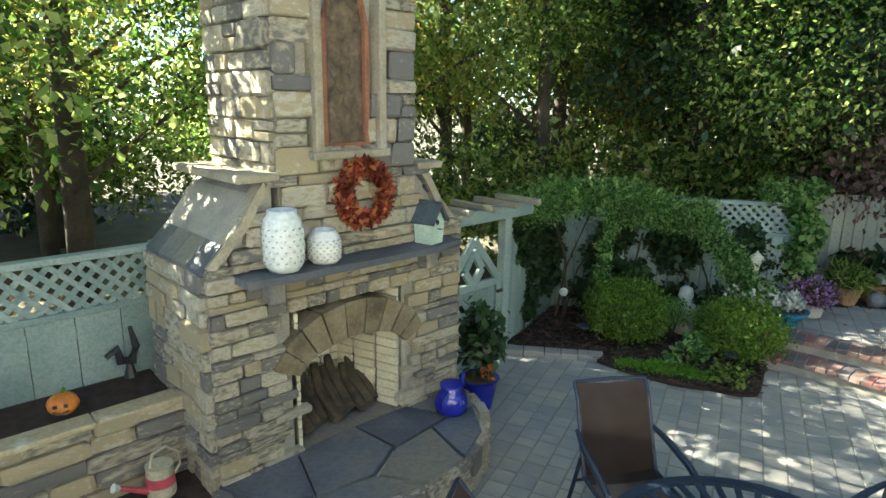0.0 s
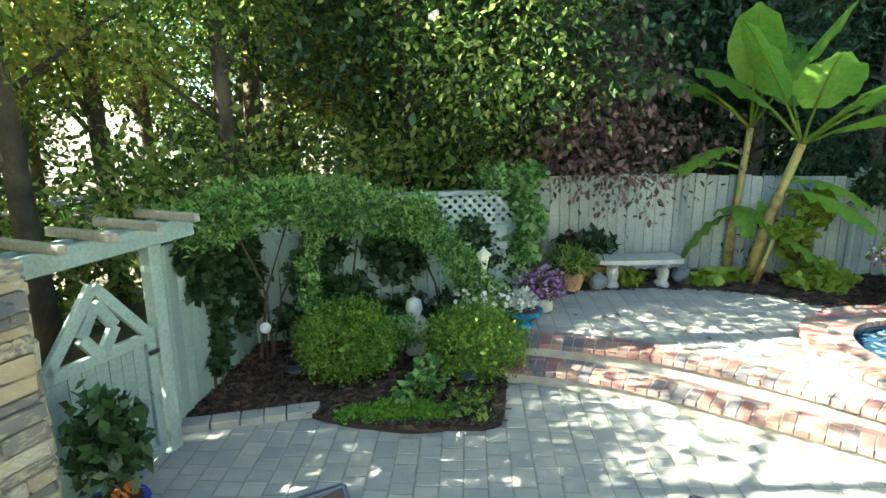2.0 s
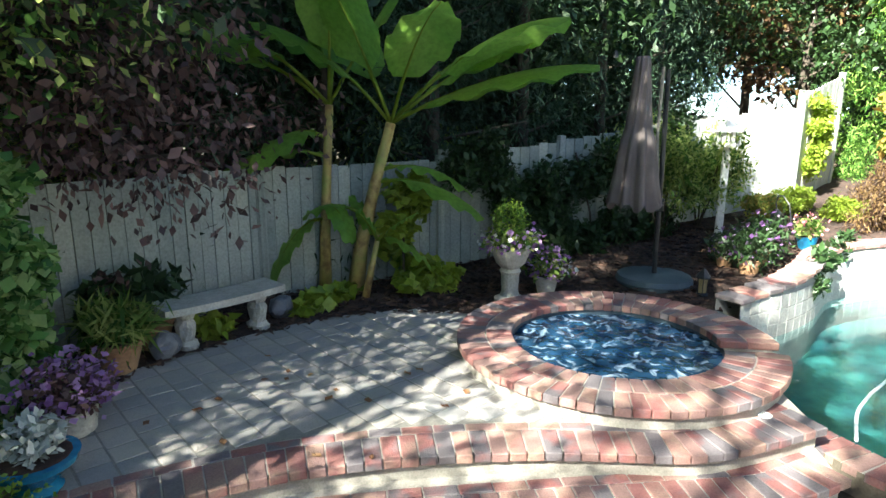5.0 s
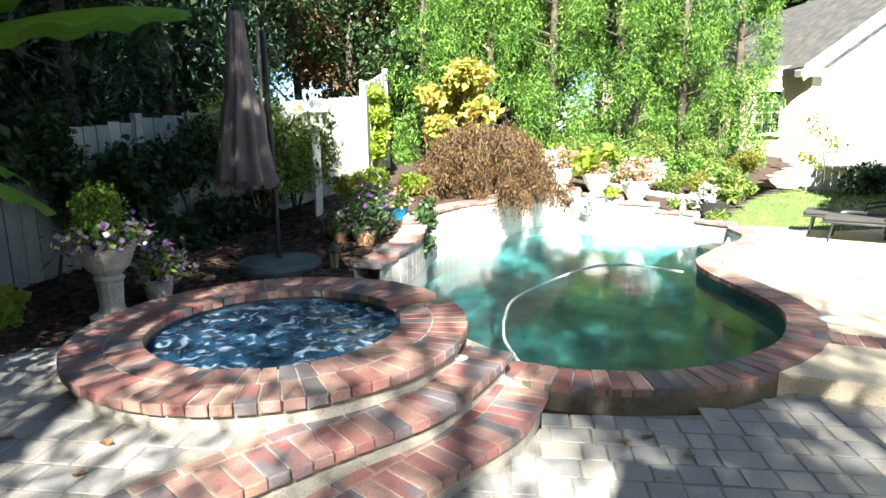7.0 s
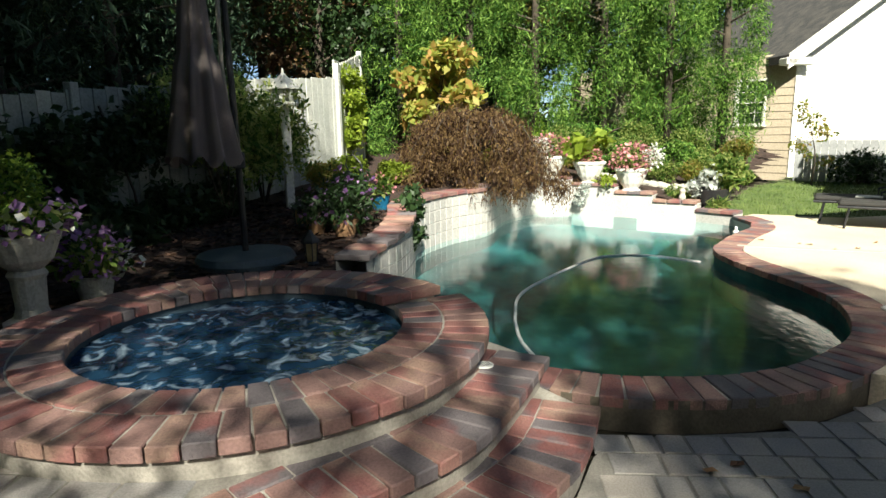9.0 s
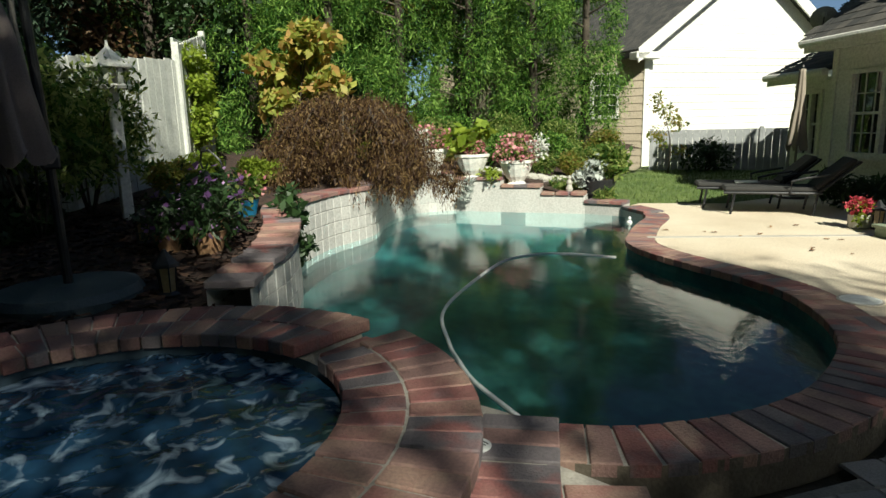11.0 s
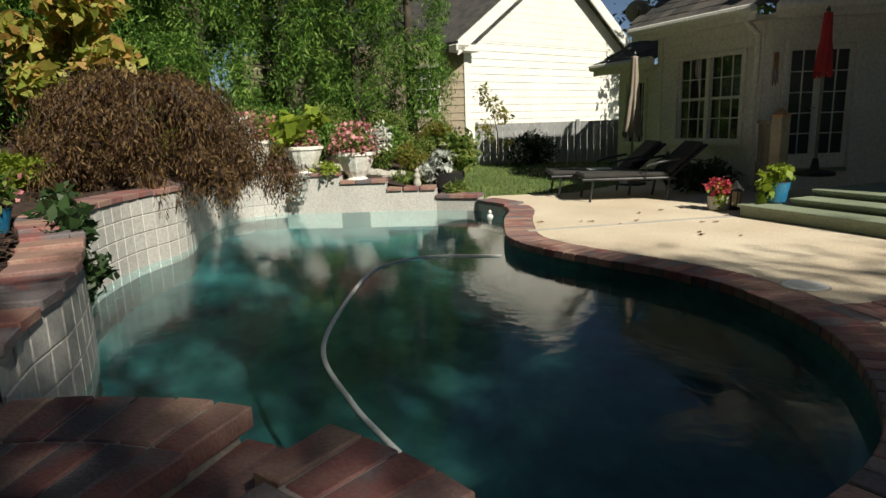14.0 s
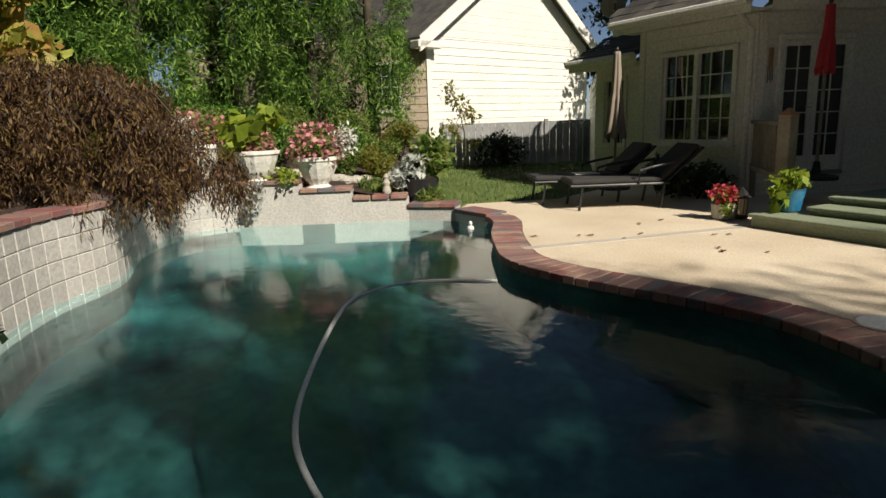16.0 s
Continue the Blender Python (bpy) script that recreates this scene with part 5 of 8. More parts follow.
stone_face(Matrix(), -0.92, 1.30, 1.82, 2.36, 4, shoulder, rows=(0.08, 0.15))
sideL = Matrix.Translation((UL, DEP, 0)) @ Matrix.Rotation(radians(-90), 4, "Z")
stone_face(sideL, 0, DEP, 0.0, 1.78, 5, rows=(0.08, 0.17), lens=(0.12, 0.32))
def niche_mask(u, z):
    return not (-0.12 < u < 0.44 and 2.5 < z < 3.95)
stone_face(Matrix(), -0.40, 0.78, 2.36, 4.6, 6, niche_mask, rows=(0.1, 0.2), lens=(0.16, 0.36))
chL = Matrix.Translation((-0.40, DEP - 0.05, 0)) @ Matrix.Rotation(radians(-90), 4, "Z")
stone_face(chL, 0, DEP - 0.05, 2.3, 4.6, 7, rows=(0.1, 0.2), lens=(0.14, 0.34))
sideR = Matrix.Translation((UR, 0, 0)) @ Matrix.Rotation(radians(90), 4, "Z")
stone_face(sideR, 0, 0.5, 0.0, 1.78, 8, rows=(0.1, 0.2), lens=(0.2, 0.35))
part("chimney_core", boxm(-0.35, 0.73, 0.05, DEP - 0.08, 1.7, 4.7), core, fp)
# shoulders with slate roofs and copings
def shoulder_solid(s):
    bm = bmesh.new()
    x_out, x_in = (UL - 0.02, -0.42) if s < 0 else (UR + 0.02, 0.80)
    prof = [(x_out, 1.76), (x_out + (0.12 if s < 0 else -0.12), 1.90), (x_in - (0.14 if s < 0 else -0.14), 2.25), (x_in, 2.34), (x_in, 1.7), (x_out, 1.7)]
    a = [bm.verts.new((x, 0.03, z)) for x, z in prof]
    b = [bm.verts.new((x, DEP, z)) for x, z in prof]
    bm.faces.new(a); bm.faces.new(b[::-1])
    for i in range(len(prof)):
        bm.faces.new((a[i], a[(i + 1) % len(prof)], b[(i + 1) % len(prof)], b[i]))
    bmesh.ops.recalc_face_normals(bm, faces=bm.faces)
    part("shoulder", bm, core, fp)
    # slates on the slope
    for k in range(4):
        for j in range(4):
            t0, t1 = k / 4, (k + 1) / 4 + 0.04
            pa = Vector((x_out, 0, 1.80)).lerp(Vector((x_in, 0, 2.33)), t0)
            pb = Vector((x_out, 0, 1.80)).lerp(Vector((x_in, 0, 2.33)), min(1, t1))
            bow = -0.05 * math.sin(math.pi * (t0 + t1) / 2)
            bm = bmesh.new()
            y0, y1 = -0.02 + DEP * j / 4 + 0.004, -0.02 + DEP * (j + 1) / 4 - 0.004
            lo = [(pa.x, y0, pa.z + bow), (pa.x, y1, pa.z + bow), (pb.x, y1, pb.z + bow), (pb.x, y0, pb.z + bow)]
            v0 = [bm.verts.new(c) for c in lo]
            v1 = [bm.verts.new((c[0], c[1], c[2] + 0.03)) for c in lo]
            bm.faces.new(v1); bm.faces.new(v0[::-1])
            for i in range(4):
                bm.faces.new((v0[i], v0[(i + 1) % 4], v1[(i + 1) % 4], v1[i]))
            bmesh.ops.recalc_face_normals(bm, faces=bm.faces)
            part("slate", bm, M_SLATE, fp)
    # curved front coping
    path = [Vector((x_out - 0.06 * (-s) * -1, 0.02, 1.80)), Vector((x_out + 0.16 * -s, 0.02, 1.90)), Vector((x_out + 0.30 * -s, 0.02, 2.05)), Vector((x_in - 0.10 * -s, 0.02, 2.24)), Vector((x_in - 0.02 * -s, 0.02, 2.34))]
    bm = bmesh.new()
    rings = []
    for i, p in enumerate(path):
        d = (path[min(i + 1, 4)] - path[max(i - 1, 0)]).normalized()
        up = Vector((-d.z, 0, d.x)) * (1 if d.x > 0 else -1)
        rings.append([bm.verts.new(p + Vector((0, y, 0)) + up * q) for y, q in ((-0.06, -0.015), (-0.06, 0.045), (0.05, 0.045), (0.05, -0.015))])
    for a, b in zip(rings, rings[1:]):
        for i in range(4):
            bm.faces.new((a[i], a[(i + 1) % 4], b[(i + 1) % 4], b[i]))
    bm.faces.new(rings[0]); bm.faces.new(rings[-1][::-1])
    bmesh.ops.recalc_face_normals(bm, faces=bm.faces)
    part("coping", bm, M_BUFF, fp, "buff stone curved coping")
    xa, xb = (x_in - 0.28, x_in + 0.02) if s < 0 else (x_in - 0.02, x_in + 0.24)
    part("cap_stone", boxm(xa, xb, -0.07, DEP, 2.33, 2.385, bevel=0.01), M_BUFF, fp, "buff flat cap stone")
shoulder_solid(-1); shoulder_solid(1)
# arch stones, firebox
M_ARCH = mat("arch_rock", [(0.10, 0.08, 0.055), (0.20, 0.155, 0.095), (0.26, 0.21, 0.15)], 0.9, 5, 40, 0.7, rand=0.4)
for i in range(9):
    a0, a1 = math.pi * (0.10 + 0.80 * i / 9), math.pi * (0.10 + 0.80 * (i + 1) / 9)
    bm = bmesh.new()
    c0 = (ARCX, 0.86)
    q = [(c0[0] - math.cos(a) * rx, c0[1] + math.sin(a) * rz) for a, rx, rz in ((a0 + 0.012, 0.52, 0.26), (a1 - 0.012, 0.52, 0.26), (a1 - 0.012, 0.72, 0.54), (a0 + 0.012, 0.72, 0.54))]
    f = [bm.verts.new((x, -0.055 + RNG.uniform(-0.01, 0.01), z)) for x, z in q]
    g = [bm.verts.new((x, 0.2, z)) for x, z in q]
    bm.faces.new(f); bm.faces.new(g[::-1])
    for k in range(4):
        bm.faces.new((f[k], f[(k + 1) % 4], g[(k + 1) % 4], g[k]))
    bmesh.ops.recalc_face_normals(bm, faces=bm.faces)
    part("arch_stone", bm, M_ARCH, fp, "brown stone of the arch")
FB = brick_mesh(0.21, 0.03, 0.068)
FB.materials.clear(); FB.materials.append(M_FIREBRICK)
for row in range(14):
    z = HE + 0.075 * (row + 1)
    for u in range(5):
        ob = hook("firebrick", FB, None, fp)
        ob.matrix_basis = pose(FBL + 0.08 + 0.22 * u + (0.1 if row % 2 else 0) - 0.05, 0.62, z)
    for v in range(3):
        for uu, rr in ((FBL + 0.02, 72), (FBR - 0.02, 108)):
            ob = hook("firebrick", FB, None, fp)
            k = 0.12 + 0.22 * v
            ob.matrix_basis = pose(uu + (0.32 * k if uu < 0 else -0.32 * k), k, z, 0, 0, rr)
for i in range(9):
    bm = bmesh.new()
    x = -0.16 + 0.085 * i
    y = 0.22 + 0.04 * (i % 3)
    z = HE + 0.06
    L = RNG.uniform(0.3, 0.45)
    tube(bm, [(x, y - 0.12, z), (x + 0.02, y + L * 0.4, z + 0.1 + 0.05 * (i % 3)), (x + 0.07, y + L * 0.75, z + 0.24 + 0.06 * (i % 2))], [RNG.uniform(0.035, 0.05), 0.045, 0.035], 8)
    lg = link("log", bm, M_LOG, smooth=False)
    lg.matrix_world = FM
    tagged(lg, "rough dark firewood log leaning in the firebox", "log", group="logs in the firebox")
# mantel shelf, brackets, niche
bm = boxm(-0.74, 1.12, -0.27, 0.06, 1.705, 1.755)
bmesh.ops.subdivide_edges(bm, edges=bm.edges, cuts=5, use_grid_fill=True)
for v in bm.verts:
    if v.co.y < -0.2:
        v.co.y += 0.02 * noise.noise(v.co * 6) + 0.05 * abs((v.co.x - 0.19) / 0.93) ** 4
    v.co.z += 0.006 * noise.noise(v.co * 9)
part("mantel_shelf", bm, M_SLATE, fp, "dark slate mantel shelf")
for u in (-0.5, 0.86):
    part("bracket", boxm(u - 0.06, u + 0.06, -0.16, 0.0, 1.54, 1.70, bevel=0.015), M_STONE, fp)
for x0, x1 in ((-0.13, -0.07), (0.40, 0.46)):
    part("niche_surround", boxm(x0, x1, -0.09, 0.08, 2.50, 3.95, bevel=0.008), M_BUFF, fp, "smooth buff stone surround")
part("niche_sill", boxm(-0.16, 0.49, -0.10, 0.08, 2.45, 2.51, bevel=0.01), M_BUFF, fp)
part("niche_back", boxm(-0.07, 0.40, 0.06, 0.08, 2.5, 3.95), M_BUFF, fp)
relief = empty("carved_panel", FM)
bm = bmesh.new()
nx, nz = 26, 70
g = {}
for i in range(nx + 1):
    for j in range(nz + 1):
        u, w = i / nx, j / nz
        x = -0.0 + 0.33 * u
        z = 2.54 + 1.08 * w
        top = 3.62 - 0.30 * abs(u - 0.5) ** 1.5 * 2
        z = min(z, top)
        h = 0.035 * noise.turbulence(Vector((x * 13, z * 11, 2)), 3, False) + 0.012 * math.sin(z * 26)
        g[i, j] = bm.verts.new((x, 0.025 - abs(h), z))
for i in range(nx):
    for j in range(nz):
        bm.faces.new((g[i, j], g[i + 1, j], g[i + 1, j + 1], g[i, j + 1]))
part("relief", bm, M_RELIEF, relief, "carved foliage relief", smooth=True)
for pts in ([(-0.01, 0.0, 2.53), (-0.01, 0.0, 3.35), (0.05, 0.0, 3.55), (0.165, 0.0, 3.68)], [(0.34, 0.0, 2.53), (0.34, 0.0, 3.35), (0.28, 0.0, 3.55), (0.165, 0.0, 3.68)], [(-0.01, 0.0, 2.53), (0.34, 0.0, 2.53)]):
    part("moulding", tube(bmesh.new(), pts, 0.028, 6), M_REDWOOD, relief, "rust-red arched moulding")
tagged(relief, "arched carved panel with rust-red frame in chimney niche", "wall panel")
# hearth
bm = bmesh.new()
HL = [(0.18 + 1.12 * math.cos(a), -0.90 * math.sin(a) ** 0.85 if math.sin(a) > 0 else 0) for a in [math.pi * i / 28 for i in range(29)]]
part("hearth_base", slab([(x * 1 if False else x, y) for x, y in HL[::-1]], -0.05, HE - 0.05), core, fp)
for k, (rows_z) in enumerate((0.06, 0.17, 0.265)):
    pl = [Vector((x, y, 0)) for x, y in HL]
    for p, t in along(pl, 0.17 + 0.03 * (k % 2)):
        ob = hook("stone", RNG.choice(STONES), None, fp)
        ob.matrix_basis = pose(p.x, p.y, rows_z - 0.005, 0, 0, math.degrees(math.atan2(t.y, t.x))) @ Matrix.Diagonal((0.165, 0.10, 0.095, 1))
def flag(poly):
    bm = slab(poly, HE - 0.05, HE + RNG.uniform(-0.003, 0.004))
    part("flagstone", bm, M_SLATE, fp)
flag([(-0.93, -0.02), (-0.35, -0.02), (-0.52, -0.52), (-0.80, -0.35)])
flag([(-0.33, -0.02), (0.18, 0.0), (0.22, -0.42), (-0.1, -0.60), (-0.50, -0.53)])
flag([(0.2, 0.0), (0.70, -0.02), (0.86, -0.36), (0.25, -0.43)])
flag([(0.72, -0.02), (1.28, -0.02), (1.16, -0.36), (0.89, -0.36)])
flag([(-0.49, -0.56), (-0.09, -0.63), (0.10, -0.92), (-0.22, -0.84)])
flag([(-0.06, -0.63), (0.23, -0.46), (0.62, -0.42), (0.5, -0.88), (0.14, -0.93)])
flag([(0.65, -0.41), (0.86, -0.39), (1.12, -0.39), (0.9, -0.70), (0.54, -0.87)])
part("firebox_floor", boxm(FBL, FBR, -0.0, 0.66, HE - 0.03, HE + 0.004), M_SLATE, fp)
tagged(fp, "tall outdoor fireplace of tan and grey fieldstone", "fireplace")
# low stone wall beside the fireplace
lw = empty("garden_wall", FM)
part("core", boxm(-3.2, UL - 0.03, 0.48, 1.08, -0.05, 0.76), core, lw)
r = random.Random(17)
z = 0.0
while z < 0.76:
    h = r.uniform(0.07, 0.14)
    u = -3.2
    while u < UL - 0.05:
        w = r.uniform(0.18, 0.5)
        ob = hook("stone", r.choice(STONES), None, lw)
        ob.matrix_basis = pose(min(u + w / 2, UL - 0.1), 0.47 + r.uniform(-0.015, 0.01), z + h / 2) @ Matrix.Diagonal((w - 0.01, 0.09, h - 0.01, 1))
        u += w
    z += h
for i in range(4):
    part("cap_slab", boxm(-3.2 + 0.57 * i, -3.2 + 0.57 * (i + 1) - 0.008, 0.42, 0.60, 0.79, 0.83, bevel=0.008), M_STONE, lw, "flat stone capping slab")
part("soil", boxm(-3.2, UL - 0.03, 0.59, 1.10, 0.7, 0.80), M_MULCH, lw, "dark leaf-strewn soil")
tagged(lw, "low fieldstone wall holding dark soil", "stone wall")

# ---- garden plants ----
def shrub(name, x, y, z, blobs, n, size, material, label, category="shrub", stems=True, **kw):
    """A bush of leaves on a few short stems."""
    root = empty(name, pose(x, y, z))
    if stems:
        bm = bmesh.new()
        for c, q in blobs[:6]:
            tube(bm, [(0, 0, -0.03), (c[0] * 0.6, c[1] * 0.6, c[2] * 0.6), c], [0.014, 0.01, 0.004], 5)
        part("stem", bm, M_BARK, root)
    leaves("foliage", blobs, n, size, material, root, **kw)
    return tagged(root, label, category)

def lumps(r, w, h, k, seed):
    q = random.Random(seed)
    return [((q.uniform(-1, 1) * w * 0.55, q.uniform(-1, 1) * w * 0.55, h * q.uniform(0.3, 0.8)), (r * q.uniform(0.7, 1.1), r * q.uniform(0.7, 1.1), r * q.uniform(0.6, 0.9))) for _ in range(k)]

M_BOX = mat("boxwood", [(0.05, 0.135, 0.015), (0.14, 0.26, 0.03), (0.28, 0.39, 0.055)], 0.5, 3, 12, 0, island=0.5, trans=0.4)
shrub("boxwood", 2.62, 7.28, 0.02, [((0, 0, 0.36), (0.47, 0.47, 0.38))] + lumps(0.2, 0.45, 0.8, 4, 1), 15000, 0.033, M_BOX, "rounded green boxwood bush in mulch bed", shell=0.85)
shrub("boxwood", 3.78, 6.75, 0.02, [((0, 0, 0.32), (0.47, 0.47, 0.35))] + lumps(0.2, 0.45, 0.72, 4, 2), 15000, 0.033, M_BOX, "rounded bright green boxwood bush beside steps", shell=0.85)
shrub("variegated_bush", 3.2, 7.3, 0.02, lumps(0.2, 0.3, 0.55, 6, 3), 2200, 0.035, M_VINE, "small pale variegated bush between boxwoods")
shrub("leafy_plant", 2.98, 6.52, 0.02, lumps(0.12, 0.4, 0.36, 7, 4), 260, 0.065, M_VINE, "young green leafy plant with bare stems", aspect=0.75)
shrub("leafy_plant", 3.35, 6.02, 0.02, lumps(0.1, 0.35, 0.12, 6, 5), 300, 0.07, M_LEAF, "low green seedlings at edge of bed", aspect=0.6)
MOSS = [(2.22, 6.5), (2.45, 6.32), (2.7, 6.12), (2.95, 6.0), (3.15, 5.96), (3.25, 6.15), (3.1, 6.35), (2.8, 6.5), (2.5, 6.58)]
moss = empty("moss_patch", pose(0, 0, 0.02))
mb_ = [((p[0], p[1], 0.02), (0.17, 0.14, 0.06)) for p in [(2.4, 6.45), (2.6, 6.32), (2.8, 6.25), (2.98, 6.15), (3.1, 6.1), (2.72, 6.42), (2.95, 6.3)]]
leaves("foliage", mb_, 6500, 0.028, M_MOSS, moss, seed=6, shell=0.3, aspect=0.7)
tagged(moss, "bright green mossy ground cover at front of bed", "ground cover")
# climbers
def climber(name, blobs, n, size, material, label, stems=(), seed=1, **kw):
    root = empty(name)
    if stems:
        for st in stems:
            part("stem", tube(bmesh.new(), st, [0.02] + [0.012] * (len(st) - 1), 5), M_BARK, root)
    leaves("foliage", blobs, n, size, material, root, seed=seed, **kw)
    return tagged(root, label, "climber")
q = random.Random(77)
arch = []
for i in range(30):
    t = i / 29
    if 0.72 < t < 0.97:
        continue
    x = 1.25 + 3.3 * t
    y = 7.15 + 0.75 * min(1, t * 1.6) - 0.15 * t
    arch.append(((x, y - 0.05, 1.62 + 0.16 * math.sin(t * 7) + q.uniform(-0.12, 0.16)), (0.30, 0.26, 0.2)))
for i in range(12):
    arch.append(((3.55 + 0.06 * i + q.uniform(-0.1, 0.1), 7.55 - 0.03 * i, 1.62 - 0.105 * i), (0.24, 0.2, 0.17)))
for i in range(8):
    arch.append(((2.35 + q.uniform(-0.06, 0.06), 7.4, 1.5 - 0.17 * i), (0.12, 0.11, 0.15)))
climber("climbing_vine", arch, 25000, 0.05, M_VINE, "billowing green climber arching over lattice fence", [[(1.9, 8.0, 0), (2.0, 7.9, 0.8), (2.2, 7.7, 1.5)], [(2.05, 8.05, 0), (1.95, 7.8, 0.9), (1.7, 7.5, 1.5)], [(2.0, 7.95, 0), (2.15, 7.95, 0.7), (2.6, 7.8, 1.6)]], seed=5, shell=0.2, aspect=0.5)
climber("ivy", [((4.9 + q.uniform(-0.05, 0.12), 7.72 + q.uniform(-0.1, 0.05), 0.3 + 0.125 * i), (0.2, 0.17, 0.14)) for i in range(13)], 3600, 0.085, M_VINE, "green ivy wrapped round tall fence post", [[(4.9, 7.72, 0.1), (4.93, 7.7, 1.8)]], seed=6, shell=0.5, aspect=0.8)
climber("ivy", [((1.2 + 0.75 * t, 7.2 + 1.2 * t, z), (0.17, 0.14, 0.15)) for t, z in [(0.0, 1.4), (0.15, 1.3), (0.3, 1.35), (0.45, 1.2), (0.6, 1.3), (0.25, 1.0), (0.35, 0.75), (0.3, 0.5), (0.25, 0.3), (0.75, 1.1), (0.9, 1.2), (0.1, 1.1), (0.55, 0.95), (0.8, 0.8), (0.7, 0.5), (0.95, 0.9), (0.9, 0.5)]], 5200, 0.075, M_LEAFDK, "dark ivy trailing over side fence", [[(1.4, 7.5, 0.0), (1.42, 7.55, 0.7), (1.5, 7.6, 1.35)]], seed=7, shell=0.4, aspect=0.8)
climber("wall_creeper", [((2.3 + 2.4 * q.random(), 8.15 - 0.4 * q.random(), q.uniform(0.25, 1.2)), (0.3, 0.16, 0.25)) for _ in range(22)], 8200, 0.08, M_LEAFDK, "dark creeper covering base of lattice fence", [[(2.8, 7.95, 0.0), (2.9, 8.0, 0.6), (3.0, 8.0, 1.2)], [(4.0, 7.95, 0.0), (3.9, 7.95, 0.6), (3.7, 8.0, 1.1)]], seed=8, shell=0.3, aspect=0.8)
climber("wall_creeper", [((9.3 + 2.6 * t + q.uniform(-0.1, 0.1), 6.5 - 2.35 * t - 0.15, q.uniform(0.5, 1.7 + 0.3 * t)), (0.36, 0.26, 0.28)) for t in [i / 26 for i in range(27)]], 13000, 0.08, M_LEAFDK, "dark green creeper hanging over board fence", [[(9.6, 6.1, 0.2), (9.7, 6.0, 0.9), (9.9, 5.85, 1.6)], [(10.9, 4.95, 0.25), (10.8, 5.0, 0.9), (10.6, 5.2, 1.7)]], seed=9, shell=0.3)
shrub("dark_shrub", 10.4, 5.35, 0.35, lumps(0.3, 0.7, 0.6, 8, 12), 1500, 0.13, M_LEAFDK, "dark glossy shrub under the fence", aspect=0.4)
shrub("dark_shrub", 11.6, 4.1, 0.4, lumps(0.42, 0.9, 1.9, 12, 13), 6500, 0.08, M_LEAF, "feathery green shrub beside bird feeder post", aspect=0.35)
shrub("dark_shrub", 12.3, 3.6, 0.5, lumps(0.38, 0.8, 1.7, 12, 14), 6000, 0.08, M_LEAF, "feathery green shrub beside sunny fence", aspect=0.35)
climber("lime_vine", [((8.55 + q.uniform(-0.22, 0.2), 6.72 + q.uniform(-0.2, 0.2), 0.35 + 0.1 * i), (0.2, 0.18, 0.12)) for i in range(12)] + [((8.6 + q.uniform(-.3, .4), 6.45 + q.uniform(-.2, .2), 0.4), (0.2, 0.2, 0.12)) for _ in range(5)], 1500, 0.13, M_LIME, "lime green leafy vine beside banana plants", [[(8.5, 6.7, 0.25), (8.55, 6.72, 0.9), (8.6, 6.75, 1.5)]], seed=15, shell=0.4, aspect=0.8)
shrub("sweet_potato_vine", 7.68, 7.2, 0.3, [((dx, dy, 0.06), (0.18, 0.14, 0.07)) for dx, dy in ((-0.3, 0.05), (-0.1, 0), (0.12, -0.02), (0.32, -0.05), (0.0, 0.14))], 260, 0.13, M_LIME, "bright lime ground cover at foot of banana plants", aspect=0.9, stems=False)
climber("fence_vine", [((14.5 + q.uniform(-0.35, 0.35), 1.78 + q.uniform(-0.1, 0.1), 1.2 + 0.13 * i), (0.28, 0.2, 0.16)) for i in range(10)], 3600, 0.07, M_LIME, "sunlit yellow-green vine on fence paled for sunlight", seed=16, shell=0.4)

# ---- banana plants ----
def banana_leaf(base, way, L, W, rise, sag, seed, pet=0.17):
    """A long arched leaf with a midrib and torn wavy edges; way is the plan direction in degrees."""
    r = random.Random(seed)
    W *= 1.3
    d = Vector((math.cos(radians(way)), math.sin(radians(way)), 0))
    s = Vector((-d.y, d.x, 0))
    bm = bmesh.new()
    n = 18
    rows = []
    for i in range(n + 1):
        t = i / n
        c = Vector(base) + d * (L * t * (1 - 0.1 * t)) + Vector((0, 0, rise * t - sag * t * t))
        w = W / 2 * max(0.02, (math.sin(math.pi * min(1, max(0.0, (t - pet + 0.01) / (1.02 - pet)))) ** 0.55 if t > 0.17 else 0.04)) if t > pet else W * 0.02
        wav = 0.035 * math.sin(t * 31 + seed) + r.uniform(-0.012, 0.012)
        rows.append([bm.verts.new(c + s * (w * k) + Vector((0, 0, -abs(k) * w * 0.35 + (wav if abs(k) == 1 else 0)))) for k in (-1, -0.5, 0, 0.5, 1)])
    for a, b in zip(rows, rows[1:]):
        for k in range(4):
            bm.faces.new((a[k], a[k + 1], b[k + 1], b[k]))
    rib = bmesh.new()
    tube(rib, [tuple(rw[2].co + Vector((0, 0, -0.008))) for rw in rows[::3]], [0.022, 0.02, 0.015, 0.011, 0.008, 0.006, 0.004][:len(rows[::3])], 6)
    return bm, rib

